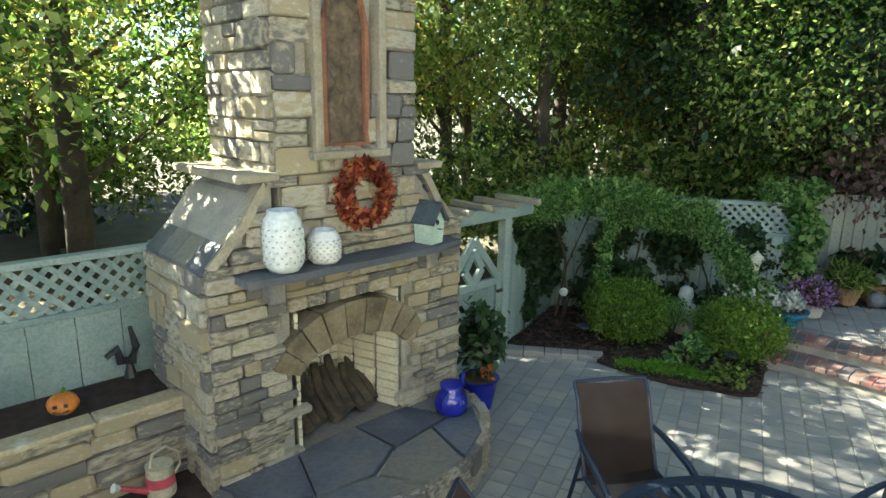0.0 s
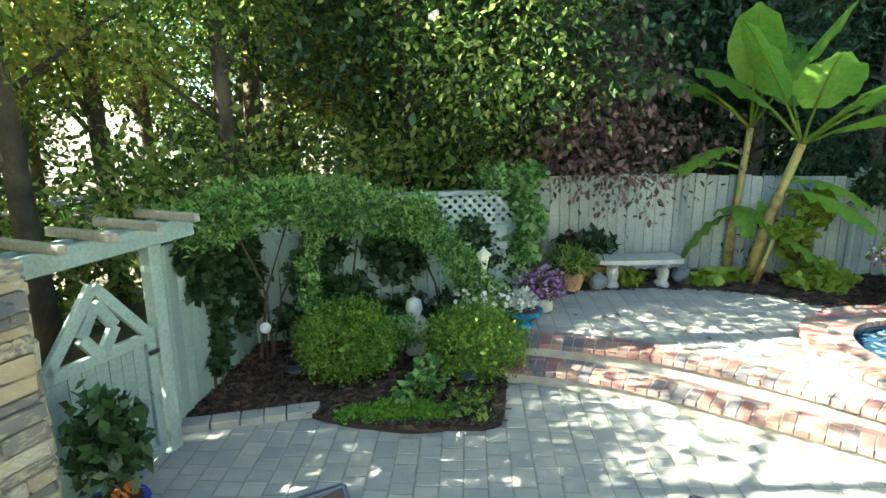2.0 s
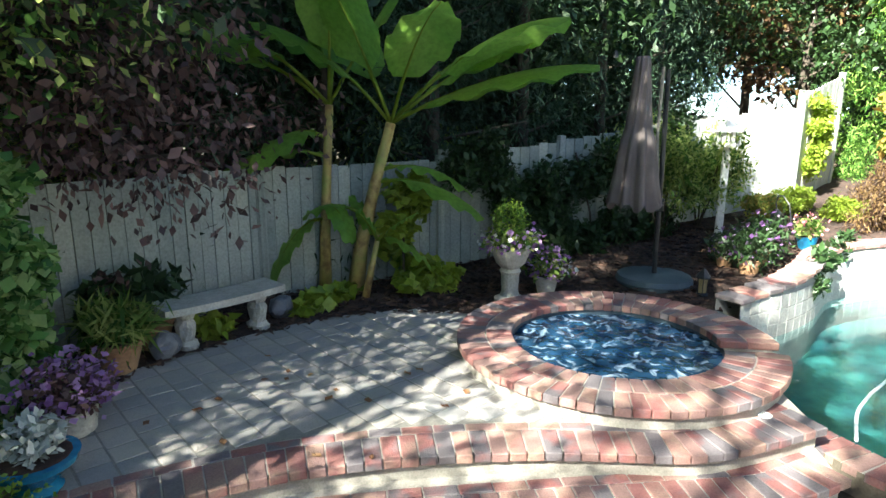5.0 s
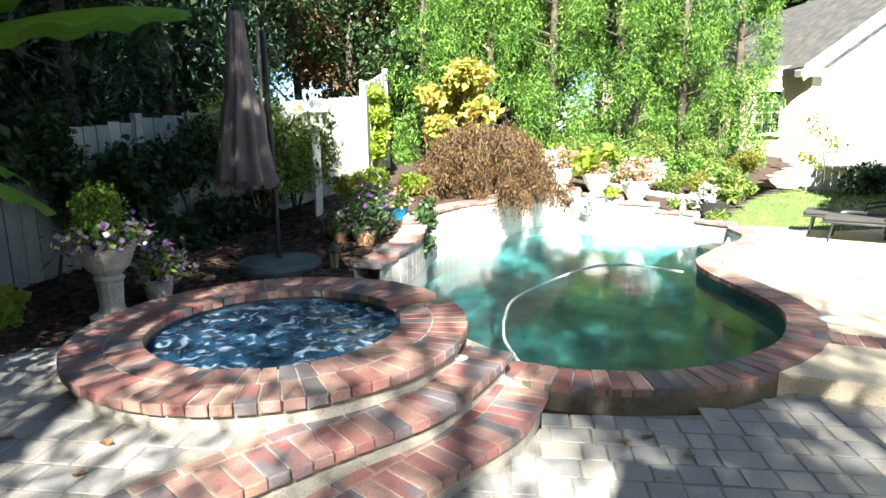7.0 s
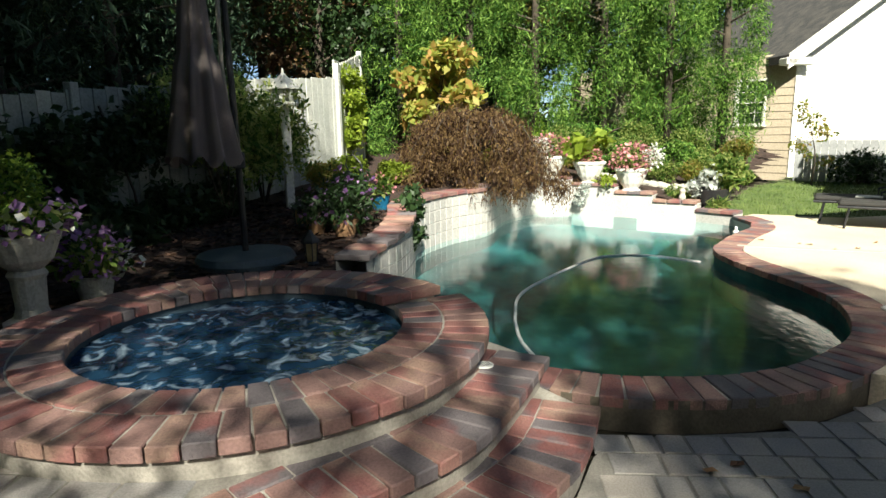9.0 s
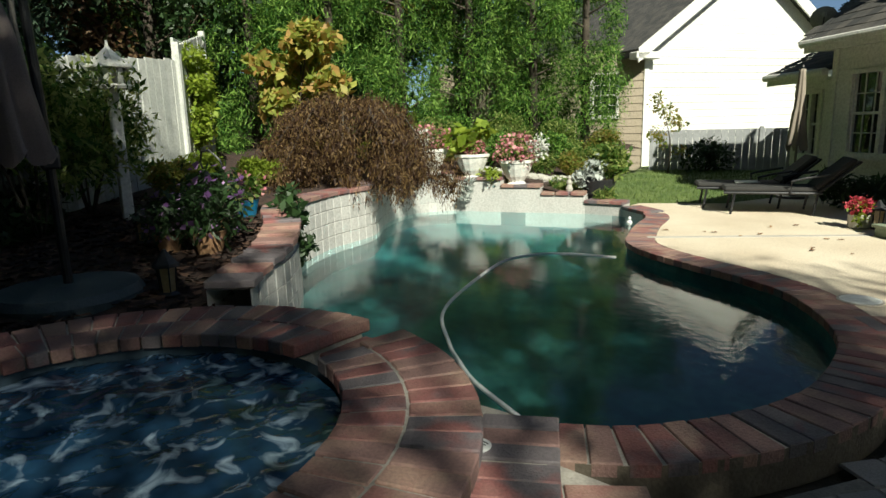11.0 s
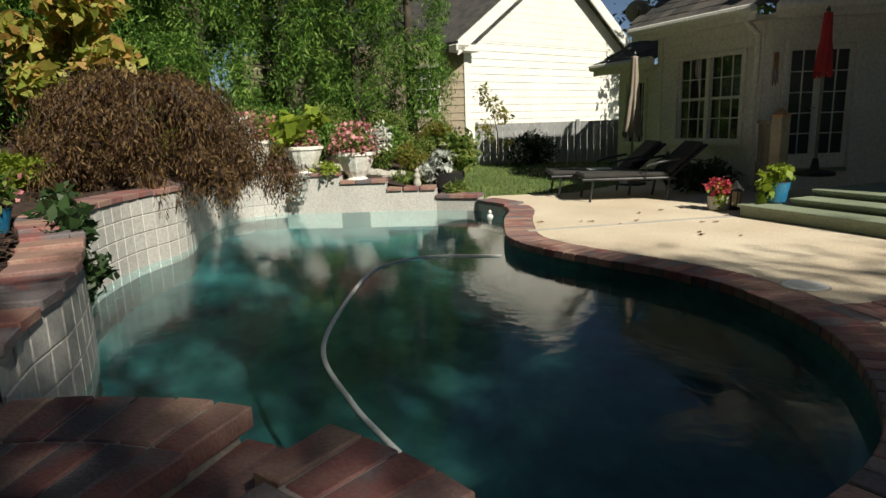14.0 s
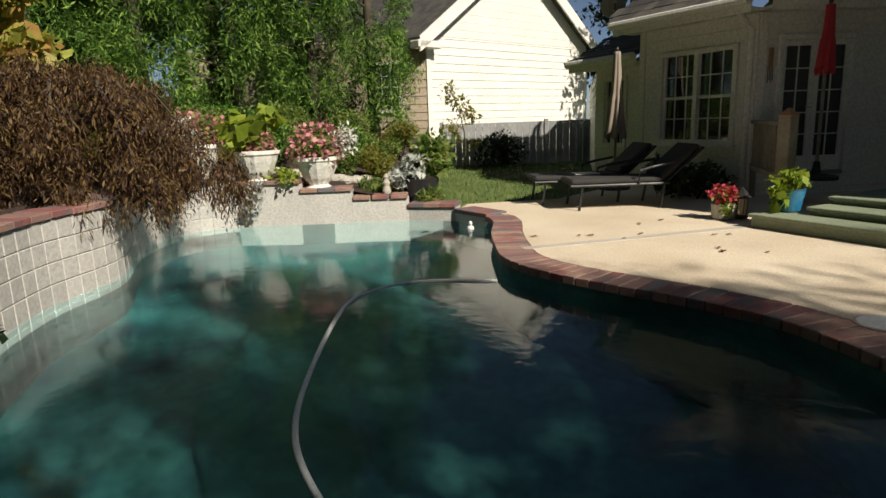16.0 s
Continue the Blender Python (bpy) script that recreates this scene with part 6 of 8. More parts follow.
def banana(name, trunk, radii, leafs, label):
    root = empty(name)
    part("trunk", tube(bmesh.new(), trunk, radii, 10), M_BTRUNK, root, "yellow-brown sheathed trunk", smooth=True)
    for i, a in enumerate(leafs):
        bm, rib = banana_leaf(*a, seed=i * 7 + len(leafs), pet=0.3 if a[2] > 0.9 and a[4] > 1.3 else 0.17)
        lf = part("leaf", bm, M_BANANA, root, smooth=True)
        part("midrib", rib, M_LIME, lf, smooth=True)
    return tagged(root, label, "banana plant")
T1, T2 = (8.23, 7.4, 2.28), (8.40, 6.78, 2.1)
banana("banana_plant", [(8.17, 7.5, 0.25), (8.18, 7.48, 0.9), (8.2, 7.44, 1.6), T1], [0.075, 0.058, 0.048, 0.042],
       [(T1, 105, 1.9, 0.57, 1.6, 1.06), (T1, 150, 1.7, 0.54, 1.75, 1.06), (T1, 300, 1.1, 0.61, 2.0, 0.50), (T1, 20, 1.2, 0.57, 1.9, 0.62), (T1, 215, 1.0, 0.49, 2.0, 0.56), ((8.2, 7.43, 1.75), 130, 1.2, 0.3, 0.45, 0.6), ((8.18, 7.47, 1.1), 150, 0.75, 0.22, 0.1, 0.75), ((8.18, 7.47, 1.2), 240, 0.6, 0.2, 0.3, 0.6), ((8.2, 7.43, 1.95), 165, 1.1, 0.34, 0.5, 0.8)],
       "tall banana plant with slim yellowish trunk by fence")
banana("banana_plant", [(8.2, 7.15, 0.25), (8.24, 7.08, 0.8), (8.31, 6.95, 1.4), T2], [0.095, 0.075, 0.062, 0.052],
       [(T2, 283, 2.3, 0.62, 1.25, 0.69), (T2, 268, 2.0, 0.68, 2.0, 1.06), (T2, 228, 1.25, 0.54, 1.8, 0.78), (T2, 120, 1.5, 0.65, 1.9, 0.95), (T2, 60, 1.3, 0.62, 1.9, 0.62), (T2, 310, 1.8, 0.68, 1.9, 0.90), (T2, 165, 1.1, 0.57, 2.0, 0.56), ((8.33, 6.9, 1.62), 290, 1.1, 0.26, 0.35, 0.62), ((8.25, 7.05, 0.95), 285, 0.8, 0.2, 0.1, 0.45), ((8.25, 7.05, 1.15), 130, 0.7, 0.2, 0.5, 0.5), ((8.33, 6.9, 1.5), 278, 1.25, 0.34, 0.25, 0.6), (T2, 295, 1.9, 0.6, 1.6, 0.6)],
       "leaning banana plant with large bright green leaves")
banana("banana_sucker", [(8.05, 6.95, 0.25), (8.12, 6.9, 0.6), (8.2, 6.85, 0.95)], [0.045, 0.035, 0.025], [((8.2, 6.85, 0.95), 60, 0.6, 0.14, 0.5, 0.15), ((8.18, 6.86, 0.9), 280, 0.5, 0.12, 0.5, 0.2), ((8.19, 6.86, 0.92), 180, 0.45, 0.12, 0.45, 0.1)], "young green banana shoot at foot of trunks")

# ---- weeping maple ----
M_MAPLE = mat("maple_thread", [(0.035, 0.015, 0.009), (0.09, 0.046, 0.020), (0.20, 0.125, 0.045)], 0.65, 2, 8, 0, island=0.6, trans=0.3)
wm = empty("weeping_maple", pose(12.75, 0.35, 0.6))
q = random.Random(5)
strands = []
part("trunk", tube(bmesh.new(), [(0, 0, -0.05), (0.06, 0.03, 0.3), (0.02, -0.03, 0.6)], [0.07, 0.06, 0.045], 8), M_BARK, wm, smooth=True)
for i in range(22):
    a = i * 2.4 + q.uniform(-0.3, 0.3)
    rr = 0.45 + 0.95 * ((i + 0.5) / 22) ** 0.6
    mid = Vector((rr * 0.55 * math.cos(a), rr * 0.55 * math.sin(a), 1.12 - 0.28 * rr * rr * 0.4 + q.uniform(-0.06, 0.06)))
    end = Vector((rr * math.cos(a), rr * math.sin(a), 0.95 - 0.62 * rr * rr * 0.72 + q.uniform(-0.1, 0.1)))
    part("branch", tube(bmesh.new(), [(0.02, 0, 0.45), mid, end], [0.03, 0.015, 0.004], 5), M_BARK, wm)
    for k in range(6):
        c = mid.lerp(end, k / 5)
        strands.append((tuple(c + Vector((q.uniform(-.12, .12), q.uniform(-.12, .12), -0.04))), (0.22, 0.22, 0.2)))
        if k > 1:
            strands.append((tuple(c + Vector((q.uniform(-.1, .1), q.uniform(-.1, .1), -0.12 - c.z * 0.45))), (0.2, 0.2, 0.28)))
leaves("crown", strands, 95000, 0.05, M_MAPLE, wm, seed=3, shell=0.15, aspect=0.2, droop=0.75)
q = random.Random(9)
tr = [((-1.0 + q.uniform(-0.25, 0.2), -0.9 + 1.5 * i / 19 + q.uniform(-0.08, 0.08), q.uniform(-0.12, 0.25)), (0.1, 0.1, 0.15)) for i in range(20)]
leaves("trailing_branch", tr, 1500, 0.065, M_MAPLE, wm, seed=4, shell=0.2, aspect=0.16, droop=1.5)
tagged(wm, "weeping russet-brown maple mounded above pool wall", "maple")
M_HYD = mat("yellowing_leaf", [(0.24, 0.30, 0.05), (0.48, 0.48, 0.11), (0.55, 0.34, 0.11)], 0.55, 2, 10, 0, island=0.6, trans=0.5)
big_tree("hydrangea", 15.0, 0.0, 0.85, 2.1, 0.8, M_HYD, 51, 2800, 0.17, "large-leaved shrub turning yellow on hillside", 0.05, 0.2, blobs=9, category="shrub")
# hillside shrubs
SHRUBS = [(14.6, -1.6, 0.5, 0.6, M_LEAFYL, "low yellow-green shrub on hillside"), (15.0, -3.0, 0.5, 0.8, M_LEAF, "rounded green shrub on hillside"), (14.8, -4.2, 0.55, 0.7, M_LEAF, "soft green shrub on hillside"),
          (14.2, -5.4, 0.6, 0.9, M_LEAF, "leafy green shrub at foot of hill"), (13.6, -6.3, 0.55, 0.8, M_LEAFYL, "bright green shrub at edge of lawn"), (13.2, -5.0, 0.4, 0.5, M_LEAF, "small green shrub at edge of lawn"),
          (14.0, -2.4, 0.4, 0.45, M_LEAFYL, "low golden plant on hillside"), (15.4, -0.3, 0.6, 0.6, M_LEAFYL, "sunlit golden shrub below evergreens"), (13.3, 2.2, 0.4, 0.4, M_LIME, "bright yellow-green perennials in sun"),
          (13.0, 1.6, 0.35, 0.35, M_LIME, "bright yellow-green perennials in sun"), (13.9, -3.3, 0.5, 0.6, M_CONIF, "soft green shrub behind flower pots"), (14.4, -3.6, 0.5, 0.8, M_LEAF, "upright green shrub on hillside"),
          (13.1, -3.7, 0.42, 0.5, M_LEAF, "leafy green shrub behind flower pots"), (12.7, -4.2, 0.4, 0.55, M_LEAFYL, "yellow-green shrub behind flower pots"), (13.7, -4.6, 0.55, 0.8, M_CONIF, "feathery green shrub on hillside"),
          (15.6, -4.0, 0.6, 0.9, M_CONIF, "feathery green shrub below evergreens"), (15.8, -1.8, 0.6, 0.8, M_CONIF, "feathery green shrub below evergreens"), (15.2, -5.1, 0.6, 0.9, M_LEAF, "leafy shrub below evergreens"),
          (14.2, -0.6, 0.45, 0.5, M_LEAFYL, "sunlit yellow-green perennials on hillside"), (12.6, 2.7, 0.4, 0.45, M_LEAFYL, "sunlit yellow-green perennials by fence"), (12.2, -4.7, 0.35, 0.5, M_LEAF, "bushy green plant beside wall steps")]
for i, (x, y, w, h, mtl, lab) in enumerate(SHRUBS):
    shrub("shrub", x, y, hill(x, y), lumps(w * 0.42, w, h, 9, 30 + i), 2600, 0.055, mtl, lab)
# pale stones edging the hillside bed
q = random.Random(12)
for i in range(18):
    t = i / 17
    x, y = 13.35 - 0.9 * t + q.uniform(-0.06, 0.06), -2.3 - 2.6 * t
    bm = bmesh.new()
    bmesh.ops.create_icosphere(bm, subdivisions=2, radius=1)
    for v in bm.verts:
        v.co *= 1 + q.uniform(-0.12, 0.12)
        v.co.x *= 0.12 + 0.03 * (i % 3)
        v.co.y *= 0.09 + 0.02 * (i % 2)
        v.co.z *= 0.07
    st = link("edging_stone", bm, M_CAST)
    st.matrix_world = pose(x, y, hill(x, y) + 0.03, 0, 0, q.uniform(0, 180))
    tagged(st, "pale rough edging stone on mulched hillside", "stone", group="stones edging the hillside bed")
cone = empty("dwarf_conifer", pose(14.9, -2.2, hill(14.9, -2.2)))
part("stem", tube(bmesh.new(), [(0, 0, 0), (0, 0, 0.9)], [0.02, 0.008], 6), M_BARK, cone)
leaves("foliage", [((0, 0, 0.12 + 0.1 * k), (0.3 - 0.032 * k, 0.3 - 0.032 * k, 0.09)) for k in range(9)], 2200, 0.05, M_BOX, cone, seed=31, shell=0.6)
tagged(cone, "small cone-shaped dwarf conifer on hillside", "conifer")
big_tree("sapling", 13.4, -8.3, 0.1, 1.8, 0.5, M_LEAFYL, 53, 520, 0.09, "thin pale-leaved sapling by the lawn", 0.02, 0.25, blobs=9, category="shrub")
shrub("shrub", 13.0, -9.3, 0.1, lumps(0.35, 0.6, 0.8, 8, 44), 1400, 0.09, M_LEAFDK, "dark shrub against grey fence")

# ---- potted plants ----
def pot_on(name, x, y, z, prof, material, label, fol=(), scale=1.0, fluted=0, category="planter"):
    """A turned pot with soil and clumps of plants: fol is (part name, blobs, count, size, material)."""
    root = empty(name, pose(x, y, z) @ Matrix.Scale(scale, 4))
    bm = lathe(bmesh.new(), prof, 28)
    if fluted:
        for v in bm.verts:
            a = math.atan2(v.co.y, v.co.x)
            k = 1 + 0.02 * math.cos(a * fluted)
            v.co.x *= k; v.co.y *= k
    part("pot", bm, material, root, smooth=False)
    rim = max(prof, key=lambda p: p[1])
    part("soil", lathe(bmesh.new(), [(rim[0] * 0.85, rim[1] - 0.005), (rim[0] * 0.8, rim[1] + 0.004)], 16), M_MULCH, root)
    for i, (nm, blobs, n, size, mtl, kw) in enumerate(fol):
        leaves(nm, blobs, n, size, mtl, root, seed=i + 3, **kw)
    return tagged(root, label, category)
URN = [(0.14, 0), (0.15, 0.03), (0.11, 0.06), (0.17, 0.14), (0.225, 0.26), (0.25, 0.33), (0.27, 0.35), (0.27, 0.385), (0.245, 0.39)]
def flowers(dz, r, mtl, n=700):
    return [("foliage", [((0, 0, dz), (r, r, r * 0.7))], int(n * 0.7), 0.06, M_LEAF, dict(shell=0.4)), ("blossom", [((0, 0, dz + 0.02), (r * 1.05, r * 1.05, r * 0.78)), ((r * 0.5, -r * 0.2, dz - 0.06), (r * 0.6, r * 0.6, r * 0.5))], n, 0.045, mtl, dict(shell=0.7, aspect=0.9))]
pot_on("flower_urn", 13.02, -1.22, 0.60, URN, M_WHITE, "white fluted urn of pink and white flowers on wall", flowers(0.52, 0.30, M_PINK) + [("white_blossom", [((-0.12, 0.26, 0.55), (0.2, 0.2, 0.17))], 420, 0.045, M_WHITEP, dict(shell=0.5))], fluted=14)
pot_on("flower_urn", 12.68, -1.78, 0.50, URN, M_WHITE, "white fluted urn with lime leaves and pink flowers", flowers(0.46, 0.22, M_PINK, 500) + [("lime_foliage", [((0.05, 0.25, 0.62), (0.3, 0.26, 0.22)), ((-0.05, -0.2, 0.75), (0.2, 0.2, 0.12))], 90, 0.17, M_LIME, dict(shell=0.5, aspect=0.9))], fluted=14)
pot_on("flower_urn", 12.12, -2.2, 0.40, URN, M_WHITE, "white urn spilling with russet-pink flowers", flowers(0.50, 0.34, M_PINK, 900) + [("white_blossom", [((-0.28, -0.18, 0.56), (0.17, 0.17, 0.2))], 380, 0.045, M_WHITEP, dict(shell=0.5))], fluted=14)
pot_on("planter", 11.25, -3.1, 0.12, [(0.16, 0), (0.2, 0.02), (0.25, 0.3), (0.26, 0.34), (0.23, 0.35)], M_METAL, "dark pot with silvery foliage beside pool", [("silver_foliage", [((0, 0.1, 0.5), (0.2, 0.2, 0.2)), ((0.1, 0.25, 0.38), (0.14, 0.14, 0.16))], 500, 0.08, M_SILVER, dict(shell=0.4)), ("foliage", [((-0.1, -0.15, 0.62), (0.3, 0.3, 0.3))], 700, 0.1, M_LEAF, dict(shell=0.4))])
shrub("grass_clump", 10.95, -2.95, 0.13, lumps(0.12, 0.25, 0.2, 5, 61), 420, 0.12, M_LEAF, "tuft of green grassy leaves at pool edge", aspect=0.15, stems=False)
shrub("grass_clump", 11.7, -2.75, 0.2, lumps(0.16, 0.45, 0.22, 7, 62), 700, 0.14, M_LEAF, "tuft of green grassy leaves behind wall", aspect=0.15, stems=False)
shrub("trailing_plant", 12.62, -1.62, 0.42, [((-0.03, 0.02 * k, 0.05 - 0.05 * k), (0.13, 0.1, 0.06)) for k in range(6)], 420, 0.05, M_SILVER, "pale trailing plant hanging over pool wall", stems=False)
shrub("trailing_plant", 12.4, -1.98, 0.5, lumps(0.15, 0.4, 0.12, 6, 64), 420, 0.05, M_LIME, "golden ground cover on top of wall", stems=False)
fig = empty("garden_figure", pose(11.42, -2.62, 0.32))
part("figure", lathe(bmesh.new(), [(0.05, 0), (0.055, 0.03), (0.035, 0.09), (0.045, 0.13), (0.025, 0.17), (0.034, 0.2), (0.005, 0.24)], 14), M_CAST, fig)
tagged(fig, "small pale stone garden figure on wall", "garden ornament")
lowb = empty("garden_wall", pose(12.7, -3.35, 0.1, 0, 0, -62))
for row in range(3):
    for k in range(6):
        ob = hook("stone", ST[(row + k) % 3], None, lowb)
        ob.matrix_basis = pose(-0.7 + 0.26 * k + 0.08 * (row % 2), 0, 0.08 + 0.078 * row)
tagged(lowb, "low tan block wall edging the lawn", "retaining wall")

FERN = [(0.11, 0), (0.17, 0.2), (0.185, 0.22), (0.185, 0.25), (0.165, 0.25)]
pot_on("fern_pot", 5.75, 7.82, 0.29, FERN, M_TERRA, "terracotta pot with arching green grass plant", [("foliage", [((0, 0, 0.38), (0.3, 0.3, 0.2))], 520, 0.26, M_LEAF, dict(shell=0.3, aspect=0.1, droop=0.2))])
pot_on("flower_pot", 4.95, 7.32, 0.30, [(0.1, 0), (0.13, 0.02), (0.15, 0.16), (0.14, 0.17)], M_CAST, "grey pot of small purple flowers", [("foliage", [((0, 0, 0.28), (0.28, 0.25, 0.2))], 520, 0.06, M_LEAFPUR, dict(shell=0.4)), ("blossom", [((0, 0, 0.3), (0.3, 0.27, 0.22))], 420, 0.045, M_PURPLE, dict(shell=0.6, aspect=0.9))])
pot_on("glazed_bowl", 4.45, 6.95, 0.30, [(0.10, 0), (0.12, 0.03), (0.08, 0.06), (0.2, 0.17), (0.215, 0.21), (0.19, 0.21)], M_TEAL, "blue glazed bowl planter at corner of steps", [("foliage", [((0, 0, 0.3), (0.16, 0.16, 0.13))], 260, 0.07, M_SILVER, dict(shell=0.4))])
shrub("white_roses", 4.25, 7.25, 0.05, lumps(0.2, 0.5, 0.75, 8, 71), 900, 0.07, M_LEAF, "leafy shrub dotted with pale blooms")
shrub("white_blossom", 4.22, 7.12, 0.3, lumps(0.2, 0.5, 0.5, 8, 72), 120, 0.06, M_WHITEP, "pale blooms beside the torch", "flowers", stems=False, aspect=0.9)
pot_on("rubber_plant_pot", 6.25, 8.0, 0.28, FERN, M_TERRA, "pot with broad dark green leaves behind bench", [("foliage", [((0, 0, 0.5), (0.28, 0.25, 0.22))], 130, 0.17, M_LEAFDK, dict(shell=0.3, aspect=0.45))])
pot_on("coleus_pot", 5.95, 8.1, 0.28, FERN, M_TERRA, "pot of dark red-green foliage by fence", [("foliage", [((0, 0, 0.46), (0.28, 0.25, 0.24))], 200, 0.12, M_LEAFDK, dict(shell=0.3, aspect=0.6)), ("red_foliage", [((0, 0, 0.62), (0.16, 0.16, 0.1))], 50, 0.09, M_LEAFPUR, dict(shell=0.3, aspect=0.6))])
shrub("hosta", 6.6, 7.78, 0.29, lumps(0.12, 0.4, 0.16, 6, 75), 120, 0.13, M_LIME, "low green leaves under stone bench", aspect=0.6, stems=False)
PED = [(0.16, 0), (0.16, 0.04), (0.10, 0.07), (0.085, 0.12), (0.095, 0.3), (0.11, 0.33), (0.09, 0.36), (0.15, 0.42), (0.2, 0.55), (0.21, 0.575), (0.18, 0.58)]
pot_on("urn_planter", 8.5, 5.5, 0.29, PED, M_CAST, "tall cast stone urn with clipped ball and flowers", [("topiary_ball", [((0, 0.02, 0.84), (0.17, 0.17, 0.2))], 1800, 0.03, M_BOX, dict(shell=0.7)), ("foliage", [((0, 0, 0.66), (0.3, 0.3, 0.13))], 420, 0.07, M_LEAF, dict(shell=0.4)), ("blossom", [((0.02, -0.02, 0.66), (0.33, 0.33, 0.14))], 170, 0.05, M_PURPLE, dict(shell=0.7, aspect=0.9)), ("white_blossom", [((0.0, 0.0, 0.64), (0.33, 0.33, 0.12))], 90, 0.05, M_WHITEP, dict(shell=0.7, aspect=0.9))], fluted=12)
pot_on("flower_pot", 8.9, 5.2, 0.30, [(0.09, 0), (0.13, 0.18), (0.14, 0.2), (0.12, 0.2)], M_CAST, "pot of purple and white petunias beside urn", [("foliage", [((0, 0, 0.3), (0.24, 0.24, 0.17))], 380, 0.07, M_LEAF, dict(shell=0.4)), ("blossom", [((0, 0, 0.34), (0.26, 0.26, 0.2))], 150, 0.05, M_PURPLE, dict(shell=0.7, aspect=0.9)), ("white_blossom", [((0.1, -0.1, 0.26), (0.2, 0.2, 0.12))], 60, 0.06, M_WHITEP, dict(shell=0.7, aspect=0.9))])
for x, y, s in ((10.15, 3.1, 1.0), (10.6, 2.95, 1.1), (10.35, 3.35, 0.8)):
    pot_on("flower_pot", x, y, terrain(x, y), [(0.09, 0), (0.13, 0.16), (0.14, 0.18), (0.12, 0.18)], M_TERRA, "terracotta pot with wispy green and magenta flowers", [("foliage", [((0, 0, 0.32), (0.3, 0.3, 0.26))], 620, 0.09, M_LEAFDK, dict(shell=0.3, aspect=0.25)), ("blossom", [((0, 0, 0.34), (0.3, 0.3, 0.26))], 50, 0.06, M_PURPLE, dict(shell=0.7, aspect=0.9))], scale=s)
pot_on("flower_pot", 11.5, 2.3, terrain(11.5, 2.3), [(0.09, 0), (0.13, 0.16), (0.14, 0.18), (0.12, 0.18)], M_TEAL, "teal pot with pink flowers on wall bed", [("foliage", [((0, 0, 0.28), (0.2, 0.2, 0.16))], 320, 0.07, M_LEAF, dict(shell=0.3)), ("blossom", [((0, 0, 0.3), (0.2, 0.2, 0.16))], 60, 0.05, M_PINK, dict(shell=0.7, aspect=0.9))])
climber("trailing_shrub", [((9.9 + 0.25 * k, 2.55 - 0.1 * k + q.uniform(-.08, .08), 0.5 + q.uniform(-0.15, 0.25)), (0.16, 0.14, 0.16)) for k in range(7)], 1300, 0.08, M_LEAFDK, "dark leafy plants spilling over pool wall", seed=18, shell=0.3)

# ---- bench, stones, ornaments ----
bench = empty("garden_bench", pose(6.62, 7.58, 0.29, 0, 0, -23))
bm = boxm(-0.54, 0.54, -0.18, 0.18, 0.33, 0.39)
bmesh.ops.subdivide_edges(bm, edges=bm.edges, cuts=6, use_grid_fill=True)
for v in bm.verts:
    v.co.y += 0.05 * (v.co.x / 0.54) ** 2 - 0.02
    v.co.z += 0.002 * noise.noise(v.co * 20)
part("seat", bm, M_CAST, bench, "smooth curved seat slab")
for s in (-1, 1):
    bm = lathe(bmesh.new(), [(0.095, 0), (0.095, 0.04), (0.06, 0.07), (0.075, 0.14), (0.085, 0.2), (0.06, 0.25), (0.08, 0.28), (0.095, 0.33)], 16, pose(0.33 * s, 0, 0) @ Matrix.Diagonal((0.9, 1.35, 1, 1)))
    for v in bm.verts:
        a = math.atan2(v.co.y, v.co.x - 0.33 * s)
        v.co += Vector((math.cos(a), math.sin(a), 0)) * 0.008 * math.sin(a * 6 + v.co.z * 30)
    part("leg", bm, M_CAST, bench, "carved baluster leg")
tagged(bench, "pale cast stone garden bench by the fence", "bench")
def rock(x, y, z, s, seed, label):
    bm = bmesh.new()
    bmesh.ops.create_icosphere(bm, subdivisions=3, radius=1)
    for v in bm.verts:
        v.co *= 1 + 0.22 * noise.noise(v.co * 1.6 + Vector((seed, 0, 0))) + 0.06 * noise.noise(v.co * 5 + Vector((seed, 3, 0)))
        v.co.x *= s; v.co.y *= s * 0.8; v.co.z *= s * 0.9
    ob = link("boulder", bm, M_SLATE)
    ob.matrix_world = pose(x, y, z)
    return tagged(ob, label, "boulder")
rock(6.1, 7.72, 0.38, 0.13, 1, "grey rounded boulder beside stone bench")
rock(7.22, 7.4, 0.40, 0.13, 2, "dark rounded boulder beside stone bench")
def statue(x, y, z, h, label):
    ob = link("garden_statue", lathe(bmesh.new(), [(0.10, 0), (0.11, 0.05), (0.09, 0.12), (0.12, 0.24), (0.10, 0.30), (0.05, 0.33), (0.075, 0.40), (0.06, 0.47), (0.01, 0.5)], 16), M_CAST, smooth=True)
    ob.matrix_world = pose(x, y, z) @ Matrix.Scale(h / 0.5, 4)
    return tagged(ob, label, "statue")
statue(3.42, 7.45, 0.03, 0.62, "weathered pale stone garden bust between bushes")
torch = empty("garden_torch", pose(4.2, 7.35, 0))
part("pole", tube(bmesh.new(), [(0, 0, 0), (0, 0, 0.85)], 0.014, 8), M_CAST, torch)
part("shade", lathe(bmesh.new(), [(0.02, 0.82), (0.035, 0.86), (0.06, 1.02), (0.08, 1.03), (0.08, 1.05), (0.02, 1.10), (0.008, 1.13)], 16), mat("cream_glass", [(0.60, 0.56, 0.45), (0.70, 0.66, 0.54)], 0.35, 4, 30, 0.05), torch, "cream flared lamp head")
tagged(torch, "cream garden torch lamp on slim pole", "garden torch")
